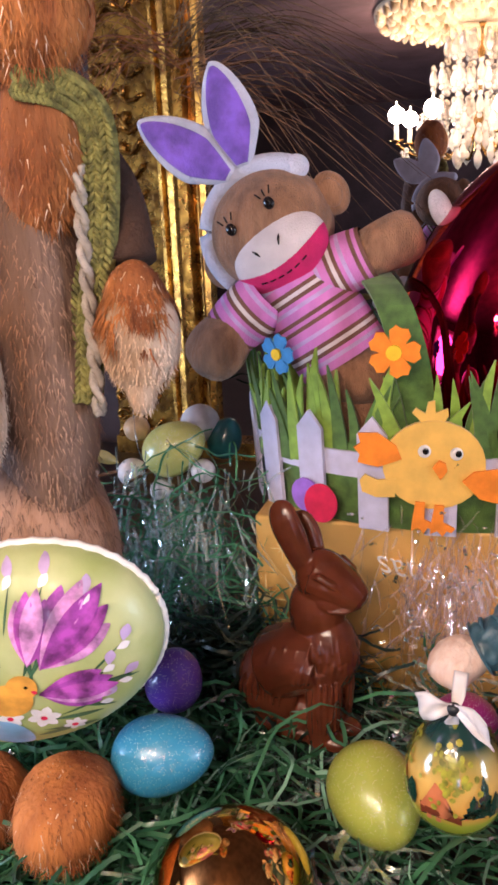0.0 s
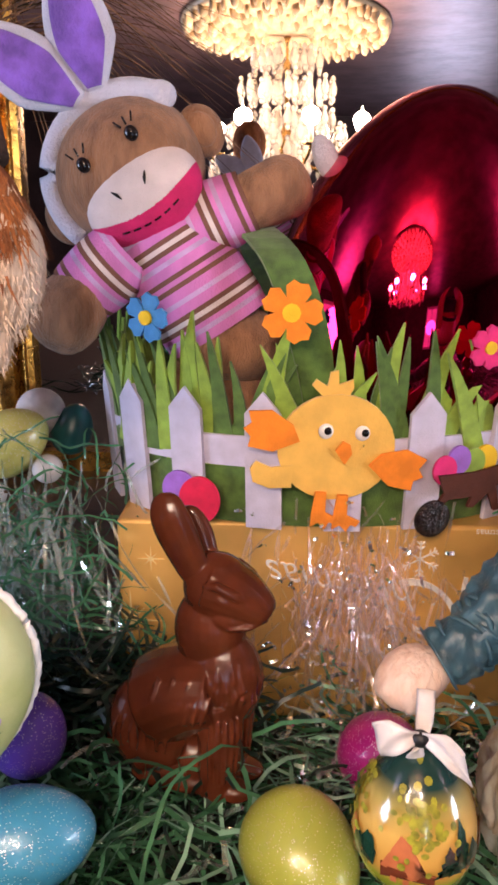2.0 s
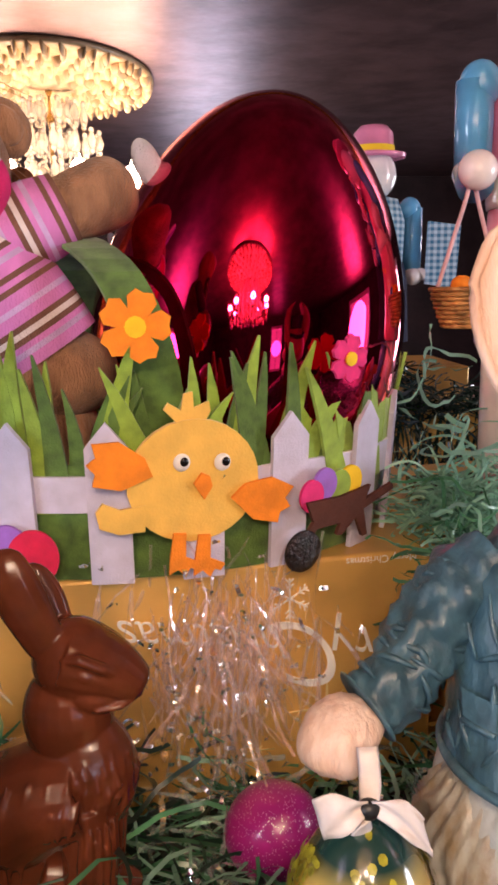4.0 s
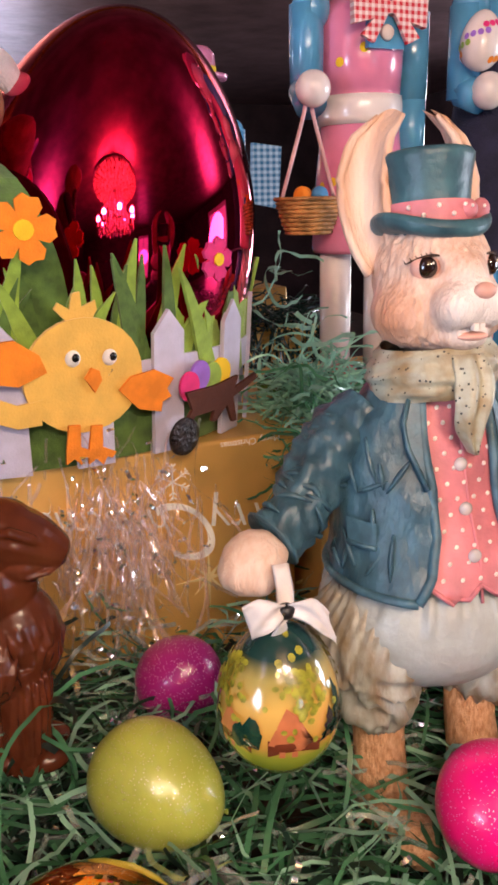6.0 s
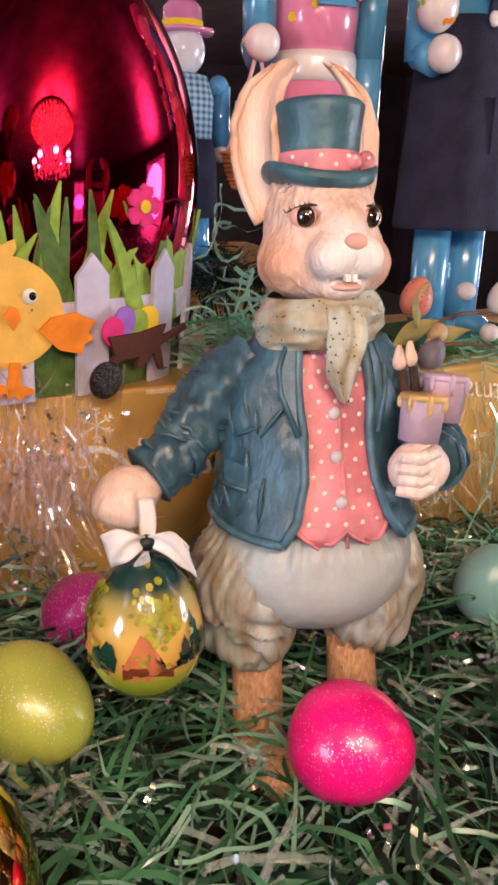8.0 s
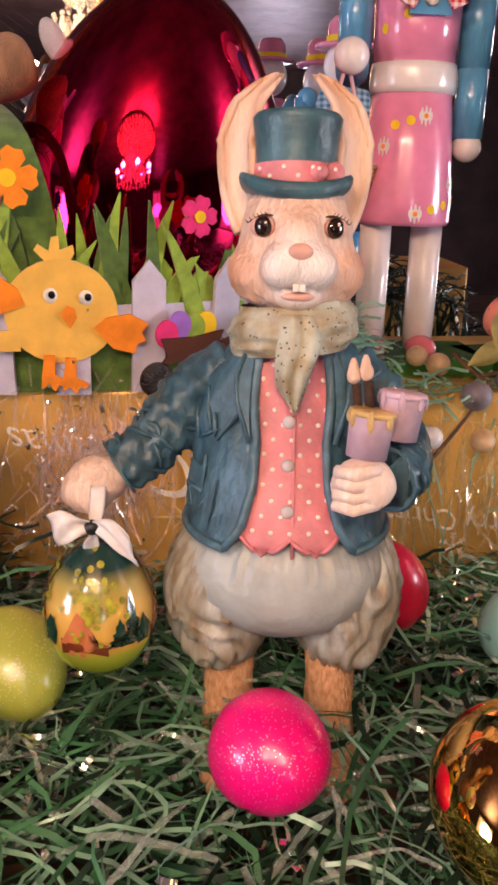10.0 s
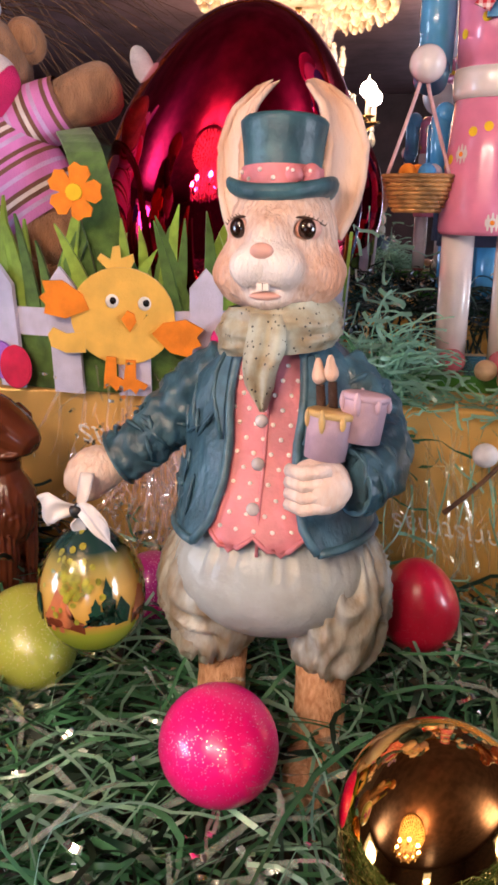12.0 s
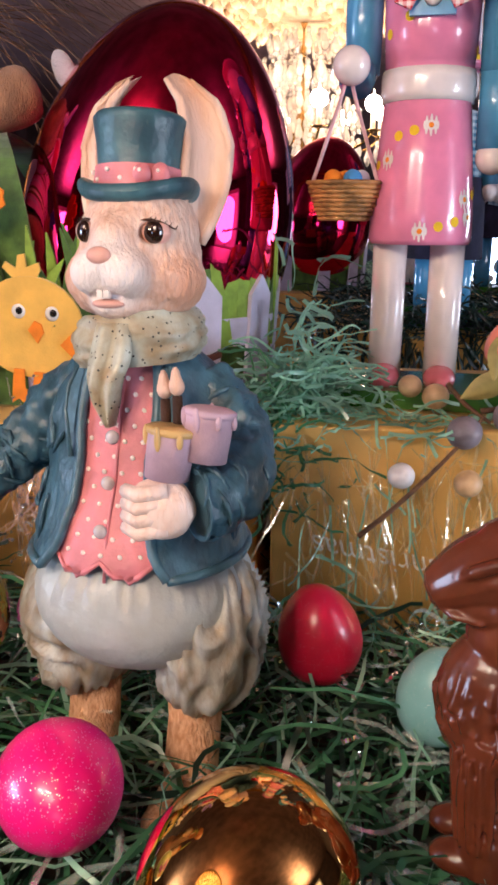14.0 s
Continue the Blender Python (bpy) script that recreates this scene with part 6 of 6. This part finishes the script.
    for x0, z0, pr in ((0.003, -0.0265, 0.0085), (0.012, -0.040, 0.0060), (-0.012, -0.020, 0.0070), (-0.036, -0.020, 0.0080)):
        for q in range(6):
            part("painted_petal", lay(leafshape(pr, pr * 0.30), x0, z0, q * 1.047 + 0.3, 0.0008), white, ob)
        part("blossom_centre", lay(circle(0.0017, 0.0017, 8), x0, z0, 0, 0.0014), M["felt_red"], ob)
    for x0, z0, t0 in ((0.020, 0.045, -0.5), (0.036, 0.040, -0.7), (0.050, 0.025, -0.9), (-0.004, 0.046, 0.2), (-0.030, 0.040, 0.7), (0.056, -0.004, -1.2), (0.045, -0.012, -1.1), (0.034, -0.030, -1.6), (0.048, -0.022, -1.8)):
        part("painted_catkin", lay(leafshape(0.0085, 0.0026), x0, z0, t0 + 0.5, 0.0007), catkin, ob)
        part("painted_catkin", lay(leafshape(0.0065, 0.0021), x0 - 0.004, z0 - 0.002, t0 - 0.4, 0.0008), white, ob)
        part("painted_stem", lay(leafshape(0.024, 0.0006), x0, z0, t0 + 3.14, 0.0004), green, ob)
    part("painted_egg", lay(circle(0.0105, 0.0130, 20), -0.020, -0.032, 0.3, 0.0010), blue, ob)
    part("painted_bird", lay(circle(0.0120, 0.0105, 20), -0.006, -0.009, 0.0, 0.0012), orange, ob)
    part("painted_bird", lay(circle(0.0078, 0.0074, 20), 0.004, -0.0035, 0.0, 0.0015), orange, ob)
    part("painted_eye", lay(circle(0.0010, 0.0010, 8), 0.0065, -0.0035, 0, 0.0022), M["black"], ob)
    part("painted_beak", lay(leafshape(0.0035, 0.0012), 0.0075, -0.0065, -2.4, 0.0021), M["felt_red"], ob)
    return ob


decorated_egg()


# ---- garlands of twigs, berries and eggs ----
def garland(m, label, pts, beads, leaves, eggs):
    ob = thing("berry_garland", None, None, label, "garland", m)
    for p in pts:
        part("twig", Build().tube(spline(p, 16), [0.0018 - 0.00005 * i for i in range(16)], seg=7), M["twig"], ob)
    for c, r, mm in beads:
        part("berry", Build().ell(c, (r, r, r * 0.95), 0, 18, 12), mm, ob)
    for c, l, w, rot in leaves:
        rows = [[(w * math.sin(math.pi * min(1, u * 1.05)) * v, 0.002 * v * v + 0.004 * math.sin(u * 3), l * u) for v in (-1, -0.5, 0, 0.5, 1)] for u in np.linspace(0.02, 0.97, 10)]
        part("leaf", Build().grid(rows, 0), M["leaf"], ob, m=Matrix.Translation(c) @ pose(0, 0, 0, *rot))
    for c, r, l, mm, rot in eggs:
        part("small_egg", Build().rev(egg_profile(r, l), 0, 28), mm, ob, m=Matrix.Translation(c) @ pose(0, 0, 0, *rot))
    return ob


bead_w = mat("white_berry", (0.74, 0.70, 0.70), 0.4, vary=0.1, scale=80, bump=0.1)
bead_t = mat("tan_berry", (0.60, 0.40, 0.22), 0.45, vary=0.15, scale=80, bump=0.1)
bead_g = mat("grey_berry", (0.20, 0.17, 0.20), 0.5, vary=0.2, scale=80, bump=0.1)
speck_pink = mat("speckled_pink", (0.66, 0.22, 0.16), 0.45, vary=0.1, speck=(260, 0.22, (0.18, 0.06, 0.04)))
yel_glit = glitter("yellow_glitter", (0.66, 0.64, 0.20))
teal = mat("teal_egg", (0.01, 0.09, 0.10), 0.3, vary=0.15, coat=0.3)
garland(Matrix.Identity(4), "twig garland with white berries and a yellow glitter egg",
        [[(-0.40, 0.20, 0.145), (-0.36, 0.20, 0.155), (-0.32, 0.21, 0.150), (-0.29, 0.22, 0.155)], [(-0.41, 0.18, 0.10), (-0.37, 0.19, 0.14), (-0.34, 0.20, 0.155)], [(-0.42, 0.21, 0.13), (-0.36, 0.195, 0.135), (-0.32, 0.19, 0.145)]],
        [((-0.361, 0.205, 0.151), 0.0125, bead_w), ((-0.331, 0.192, 0.142), 0.0090, bead_w), ((-0.296, 0.198, 0.158), 0.0100, bead_w), ((-0.306, 0.225, 0.190), 0.0165, bead_w), ((-0.357, 0.212, 0.187), 0.0110, bead_t), ((-0.395, 0.20, 0.148), 0.006, bead_w), ((-0.40, 0.19, 0.112), 0.006, bead_w)],
        [((-0.37, 0.20, 0.160), 0.035, 0.006, (0, -80, 0))],
        [((-0.322, 0.205, 0.174), 0.0215, 0.056, yel_glit, (0, 60, 0)), ((-0.285, 0.225, 0.178), 0.0140, 0.036, teal, (0, 20, 0))])
garland(Matrix.Translation((0.006, 0.022, -0.006)), "twig garland with wooden berries and dry leaves before the wooden figures",
        [[(0.17, 0.135, 0.163), (0.195, 0.140, 0.172), (0.23, 0.142, 0.176), (0.30, 0.150, 0.165)], [(0.090, 0.095, 0.080), (0.112, 0.098, 0.100), (0.140, 0.108, 0.128), (0.160, 0.120, 0.150)], [(0.16, 0.135, 0.150), (0.20, 0.135, 0.155), (0.25, 0.140, 0.150)], [(0.14, 0.14, 0.165), (0.15, 0.13, 0.155), (0.165, 0.125, 0.145)]],
        [((0.1875, 0.133, 0.165), 0.0078, bead_t), ((0.216, 0.140, 0.193), 0.0072, bead_w), ((0.118, 0.150, 0.161), 0.0075, bead_t), ((0.134, 0.150, 0.155), 0.0085, bead_t), ((0.113, 0.098, 0.118), 0.0080, bead_w), ((0.152, 0.105, 0.113), 0.0085, bead_t), ((0.149, 0.115, 0.141), 0.0105, bead_g), ((0.245, 0.142, 0.160), 0.0075, bead_w)],
        [((0.165, 0.125, 0.170), 0.036, 0.008, (0, 18, 20)), ((0.146, 0.128, 0.158), 0.040, 0.008, (10, 62, 0)), ((0.175, 0.13, 0.158), 0.045, 0.007, (0, 80, 0))],
        [((0.172, 0.140, 0.190), 0.0115, 0.030, speck_pink, (0, 14, 0)), ((0.176, 0.122, 0.152), 0.0095, 0.024, bead_g, (0, 30, 0)), ((0.262, 0.150, 0.185), 0.0115, 0.030, bead_w, (0, 14, 0))])


# ---- plume of dry grasses behind the doll ----
plume = thing("dried_plume", None, None, "arching spray of wispy brown dried grasses hung on the mirror frame", "dried grass")
r = random.Random(31)
for g, (x0, y0, z0, n, dx, dz) in enumerate(((-0.49, 0.728, 0.580, 26, 0.24, -0.06), (-0.48, 0.728, 0.53, 26, 0.30, -0.16), (-0.50, 0.728, 0.56, 26, -0.10, -0.08))):
    b = Build()
    for k in range(n):
        ex, ez = x0 + dx * r.uniform(0.35, 1.1), z0 + dz * r.uniform(0.2, 1.5) + r.uniform(-0.03, 0.03)
        ey = y0 - r.uniform(0.05, 0.25)
        up = r.uniform(0.015, 0.06)
        b.tube(spline([(x0 + r.uniform(-0.02, 0.02), y0, z0 + r.uniform(-0.03, 0.02)), ((x0 + ex) / 2, (y0 + ey) / 2, (z0 + ez) / 2 + up), (ex, ey, ez)], 12), [0.0008 - 0.00005 * i for i in range(12)], seg=4, caps=False)
    tagged(part("frond", b, mat("dry_strand", (0.20 + 0.06 * g, 0.12, 0.05), 0.7, vary=0.3, rand=0.4), plume), kind="stuff")


# ---- chandelier ----
def chandelier(m):
    ob = thing("chandelier", None, None, "crystal chandelier with candle lamps under a gilt ceiling rose", "chandelier", m)
    rose = Build()
    rose.rev([(0.302, 0.0), (0.305, -0.008), (0.292, -0.014), (0.270, -0.010), (0.20, -0.014), (0.12, -0.012), (0.06, -0.022), (0.0005, -0.026)], 0, 64)
    r = random.Random(9)
    for ring, n, s in ((0.288, 44, 0.014), (0.255, 36, 0.018), (0.215, 30, 0.017), (0.175, 24, 0.017), (0.130, 18, 0.016), (0.085, 12, 0.015)):
        for k in range(n):
            t = 2 * math.pi * k / n + r.uniform(-0.05, 0.05)
            rose.ell((ring * math.cos(t), ring * math.sin(t), -0.014), (s * 1.1, s * 0.5, 0.020), 0, 8, 6, rot=Matrix.Rotation(t + r.uniform(-0.6, 0.6), 4, "Z"))
    part("ceiling_rose", rose, mat("gilt_plaster", (0.62, 0.49, 0.30), 0.4, scale=30, tint=(0.42, 0.28, 0.14), bump=0.4, bump_scale=80, rand=0.35), ob, "gilt plaster ceiling rose of leaves", Matrix.Diagonal((1, 1.5, 1.2, 1)))
    brass = mat("brass", (0.75, 0.48, 0.18), 0.22, metal=1.0, vary=0.1)
    part("stem", Build().rev([(0.004, -0.02), (0.012, -0.03), (0.004, -0.05), (0.004, -0.09), (0.014, -0.11), (0.006, -0.13), (0.006, -0.27), (0.022, -0.305), (0.030, -0.335), (0.012, -0.37), (0.016, -0.385), (0.0005, -0.40)], 0, 24), brass, ob)
    crystal = mat("crystal", (0.90, 0.84, 0.74), 0.06, trans=0.62, vary=0.02, spec=0.8)
    wax = mat("candle_sleeve", (0.85, 0.78, 0.66), 0.5, vary=0.05)
    flame = mat("flame_bulb", (1.0, 0.83, 0.58), 0.4, emit=26.0, vary=0.0)
    drop = Build().rev([(0.0004, 0.022), (0.004, 0.014), (0.0085, 0.0), (0.007, -0.010), (0.0004, -0.020)], 0, 8, smooth=False).mesh("crystal_drop", crystal)
    beadm = Build().ell((0, 0, 0), (0.0055, 0.0055, 0.0065), 0, 8, 6).mesh("crystal_bead", crystal)
    for k in range(8):
        a = 2 * math.pi * k / 8 + 0.39
        c, s = math.cos(a), math.sin(a)
        arm = part("arm", Build().tube(spline([(0.02 * c, 0.02 * s, -0.34), (0.10 * c, 0.10 * s, -0.405), (0.20 * c, 0.20 * s, -0.39), (0.250 * c, 0.250 * s, -0.355)], 16), 0.0045, seg=8), brass, ob)
        P = Matrix.Translation((0.250 * c, 0.250 * s, -0.355))
        part("drip_pan", Build().rev([(0.0005, 0), (0.020, 0.004), (0.024, 0.009), (0.018, 0.006)], 0, 20, P), brass, arm)
        part("candle", Build().rev([(0.0075, 0.005), (0.0075, 0.052), (0.0005, 0.054)], 0, 16, P), wax, arm)
        part("bulb", Build().rev([(0.0004, 0.120), (0.005, 0.098), (0.0098, 0.074), (0.0065, 0.056), (0.0004, 0.054)], 0, 14, P), flame, arm, "glowing flame-shaped bulb")
    for ring, n, ztop, cnt in ((0.060, 9, -0.05, 10), (0.100, 12, -0.06, 11), (0.140, 14, -0.14, 10), (0.175, 14, -0.27, 5), (0.240, 8, -0.37, 2)):
        for k in range(n):
            a = 2 * math.pi * k / n + ring * 7
            for q in range(cnt):
                big = q == cnt - 1 or q % 3 == 1
                o = new("crystal_drop" if big else "crystal_bead", drop if big else beadm)
                o.parent = ob
                o.matrix_basis = Matrix.Translation((ring * math.cos(a), ring * math.sin(a), ztop - 0.029 * q - 0.01)) @ pose(0, 0, 0, 0, 0, math.degrees(a)) @ Matrix.Diagonal((1.5, 1.5, 1.4, 1))
    return ob


chandelier(pose(*CHAND))
# window whose daylight comes from the side
def window(name, label, m):
    win = thing(name, None, None, label, "window", m, kind="structure")
    for y0, y1, z0, z1 in ((-0.52, 0.52, 0.48, 0.54), (-0.52, 0.52, -0.60, -0.54), (-0.52, -0.47, -0.54, 0.48), (0.47, 0.52, -0.54, 0.48), (-0.02, 0.02, -0.54, 0.48)):
        part("window_frame", Build().box((0, y0, z0), (0.05, y1, z1)), M["white"], win)
    part("pane", Build().box((0.004, -0.47, -0.54), (0.010, 0.47, 0.48)), M["pane"], win)


M["pane"] = mat("daylit_pane", (0.72, 0.82, 1.0), 0.3, emit=1.2, vary=0.0)
window("window_1", "bright window with white frame in the side wall", pose(-2.595, -0.75, 0.15))
window("window_3", "narrow bright window in the wall behind the camera", pose(0.30, -3.195, 0.10, 0, 0, 90) @ Matrix.Diagonal((1, 0.42, 1, 1)))
# unseen window added to hold the fill lamp on the east side
window("fill_window", "unseen window with white frame added opposite for fill light", pose(2.595, -0.75, 0.15, 0, 0, 180))


# ---- paper grass ----
# no strand lies over these eggs
EGG_SPACE = [(Vector((-0.017, -0.078, 0.037)), 0.037), (Vector((-0.135, 0.010, 0.031)), 0.038), (Vector((0.0645, -0.136, 0.0545)), 0.040), (Vector((-0.190, -0.086, 0.036)), 0.046), (Vector((-0.252, -0.020, 0.062)), 0.034)]


def strips(name, label, material, n, region, length, width, seed, steep=0.25, hang=False):
    """Curled paper strips. region(r) gives where one starts; the strips wander, curl and twist."""
    r = random.Random(seed)
    b = Build()
    for k in range(n):
        p = Vector(region(r))
        a = r.uniform(0, 2 * math.pi)
        e = r.gauss(-1.25, 0.3) if hang else r.gauss(0.0, steep)
        curl, roll = r.gauss(0, 6 if hang else 26), r.uniform(0, 6.28)
        L, w = r.uniform(*length), r.uniform(*width)
        seg = 13
        base = p.z
        rows = []
        for i in range(seg):
            d = Vector((math.cos(a) * math.cos(e), math.sin(a) * math.cos(e), math.sin(e)))
            s = d.cross(Vector((0, 0, 1))).normalized()
            u = s.cross(d)
            c = (s * math.cos(roll) + u * math.sin(roll)) * w / 2
            rows.append([tuple(p - c), tuple(p + c)])
            p = p + d * (L / seg)
            a += curl * L / seg + r.gauss(0, 0.15)
            roll += r.gauss(0, 0.24)
            e += r.gauss(0, 0.10) if hang else r.gauss(0, 0.22) - 0.125 * e - (p.z - base) * 6
            if p.z < -0.009:
                p.z, e = -0.009, abs(e) * 0.5
        clear = all((Vector(row[0]) - c).length > q or row[0][2] < 0.026 for row in rows for c, q in EGG_SPACE)
        if clear:
            b.grid(rows, 0)
    ob = new(name, None)
    me = bpy.data.meshes.new(name)
    me.from_pydata(b.v, [], b.f)
    me.materials.append(material)
    me.polygons.foreach_set("use_smooth", [True] * len(b.f))
    bpy.data.objects.remove(ob)
    ob = new(name, me)
    return tagged(ob, label, "paper grass", kind="stuff")


def strip_mat(name, color, rough, rand, trans, metal=0.0, spec=0.6):
    m = mat(name, color, rough, metal=metal, vary=0.2, scale=30, rand=rand, spec=spec)
    n, l = m.node_tree.nodes, m.node_tree.links
    tr = n.new("ShaderNodeBsdfTranslucent")
    tr.inputs["Color"].default_value = (*[min(1, c * 1.5) for c in color], 1)
    mx = n.new("ShaderNodeMixShader")
    mx.inputs[0].default_value = trans
    l.new(n["Principled BSDF"].outputs[0], mx.inputs[1])
    l.new(tr.outputs[0], mx.inputs[2])
    l.new(mx.outputs[0], n["Material Output"].inputs["Surface"])
    return m


def iris_mat(name, base, see=0.3):
    """Iridescent film: thin-film gloss whose hue varies from strip to strip."""
    m = mat(name, base, 0.12, vary=0.05, trans=0.45, spec=0.9)
    n, l = m.node_tree.nodes, m.node_tree.links
    bs = n["Principled BSDF"]
    geo = n.new("ShaderNodeNewGeometry")
    mr = n.new("ShaderNodeMapRange")
    mr.inputs["To Min"].default_value, mr.inputs["To Max"].default_value = 320, 640
    l.new(geo.outputs["Random Per Island"], mr.inputs["Value"])
    l.new(mr.outputs[0], bs.inputs["Thin Film Thickness"])
    bs.inputs["Thin Film IOR"].default_value = 1.7
    bs.inputs["Metallic"].default_value = 0.25
    clear = n.new("ShaderNodeBsdfTransparent")
    mx = n.new("ShaderNodeMixShader")
    mx.inputs[0].default_value = see
    l.new(bs.outputs[0], mx.inputs[1])
    l.new(clear.outputs[0], mx.inputs[2])
    l.new(mx.outputs[0], n["Material Output"].inputs["Surface"])
    return m


g_green = strip_mat("green_paper", (0.070, 0.215, 0.110), 0.25, 0.5, 0.3)
g_mint = strip_mat("mint_paper", (0.30, 0.55, 0.42), 0.22, 0.4, 0.35)
# near-black copy of the green paper; its colour stands in for shade
g_shade = strip_mat("shade_green_paper", (0.007, 0.026, 0.016), 0.35, 0.5, 0.1)
film = iris_mat("iridescent_film", (0.66, 0.78, 0.74))
# mirror-like film, only for the added glint slivers
glint = iris_mat("foil_glint", (0.88, 0.93, 0.86), 0.0)
glint.node_tree.nodes["Principled BSDF"].inputs["Metallic"].default_value = 0.95
film_pink = iris_mat("rosy_film", (0.95, 0.76, 0.76), 0.60)
film_gold = iris_mat("gold_film", (0.94, 0.80, 0.50), 0.62)


def bed(x0, x1, y0, y1, z0, z1):
    return lambda r: (r.uniform(x0, x1), r.uniform(y0, y1), r.uniform(z0, z1))


WIDE = bed(-0.46, 0.40, -0.30, 0.17, -0.006, 0.012)
# the bottom layer paints the shade between the upper strands
strips("grass_bed", "near-black paper grass under the green, for shade in the gaps", g_shade, 2600, bed(-0.60, 0.55, -0.36, 0.30, -0.010, 0.004), (0.06, 0.13), (0.0022, 0.0036), 1)
strips("grass_strands", "shredded green paper grass covering the sideboard", g_green, 1700, WIDE, (0.09, 0.20), (0.0018, 0.0032), 2)
strips("grass_strands", "pale mint paper grass strands among the green", g_mint, 1250, WIDE, (0.08, 0.19), (0.0013, 0.0027), 3)
strips("foil_strands", "iridescent cellophane strands among the grass", film, 1100, bed(-0.46, 0.40, -0.22, 0.17, 0.0, 0.022), (0.015, 0.08), (0.0016, 0.0034), 4)


def tuft(cx, cy, cz, sx, sy, sz):
    return lambda r: (cx + r.gauss(0, sx), cy + r.gauss(0, sy), cz + r.gauss(0, sz))


strips("grass_tuft", "tangle of mint paper grass between basket and wooden figures", g_mint, 420, tuft(0.057, 0.185, 0.148, 0.010, 0.016, 0.011), (0.03, 0.070), (0.0012, 0.0022), 5, steep=0.6)
strips("grass_tuft", "tangle of green paper grass hanging over the gold box corner", g_green, 110, tuft(0.040, 0.152, 0.112, 0.010, 0.008, 0.022), (0.03, 0.07), (0.0013, 0.0026), 6, steep=0.9)
strips("grass_tuft", "pale green paper grass round the wooden figures' base", g_mint, 170, bed(0.05, 0.36, 0.152, 0.180, 0.133, 0.136), (0.03, 0.06), (0.0013, 0.0024), 7)
strips("foil_tinsel", "rosy iridescent tinsel spilling down the gold box", film_pink, 340, tuft(-0.100, 0.1570, 0.100, 0.026, 0.004, 0.024), (0.025, 0.08), (0.0010, 0.0026), 8, hang=True)
# loose slivers added to make the glints of tinsel and grass
strips("glint_slivers", "iridescent slivers added as glints over the gold box and grass", glint, 220, tuft(-0.105, 0.1500, 0.065, 0.026, 0.008, 0.040), (0.004, 0.010), (0.0014, 0.0026), 16, steep=1.0)
strips("glint_slivers", "iridescent slivers added as glints over the grass", glint, 420, bed(-0.46, 0.36, -0.18, 0.17, 0.008, 0.032), (0.005, 0.011), (0.0018, 0.0032), 17, steep=1.0)
strips("foil_tinsel", "iridescent film and pale strands heaped beside the gold box", film, 420, tuft(-0.310, 0.175, 0.105, 0.034, 0.018, 0.034), (0.03, 0.09), (0.0012, 0.0030), 9, hang=True)
strips("grass_tuft", "grey green paper grass heaped beside the gold box", g_green, 320, tuft(-0.305, 0.175, 0.080, 0.034, 0.018, 0.040), (0.04, 0.10), (0.0010, 0.0022), 10, steep=0.9)
# shade behind the rabbit, put into the strands' colour
strips("grass_tuft", "near-black paper grass for shade behind the chocolate rabbit", g_shade, 500, tuft(-0.26, 0.130, 0.030, 0.040, 0.020, 0.018), (0.05, 0.10), (0.0020, 0.0032), 11, steep=0.5)
strips("foil_tinsel", "golden tinsel hanging over the second gold box", film_gold, 330, bed(0.05, 0.30, 0.134, 0.145, 0.04, 0.130), (0.03, 0.09), (0.0010, 0.0022), 12, hang=True)
strips("grass_tuft", "green paper grass hanging over the second gold box", g_mint, 34, bed(0.05, 0.32, 0.134, 0.146, 0.06, 0.138), (0.03, 0.09), (0.0010, 0.0020), 13, hang=True)
strips("grass_heap", "raised green paper grass under the blue egg", g_green, 900, bed(-0.42, -0.20, -0.14, 0.10, 0.0, 0.034), (0.05, 0.11), (0.0018, 0.0030), 14)
strips("ribbon_curls", "pale curled ribbons beside the felt basket", g_mint, 12, tuft(0.052, 0.205, 0.205, 0.008, 0.012, 0.022), (0.05, 0.10), (0.0022, 0.0034), 15, steep=1.2)
# near-black strands give the darkness behind the basket as colour
strips("grass_tuft", "near-black paper grass for shade behind the basket, under the small figure", g_shade, 420, bed(0.03, 0.30, 0.555, 0.60, 0.139, 0.156), (0.04, 0.09), (0.0014, 0.0026), 18, steep=0.6)
strips("grass_tuft", "near-black paper grass for shade over the box behind the basket", g_shade, 520, bed(0.03, 0.33, 0.558, 0.572, 0.03, 0.150), (0.04, 0.09), (0.0022, 0.0036), 19, hang=True)
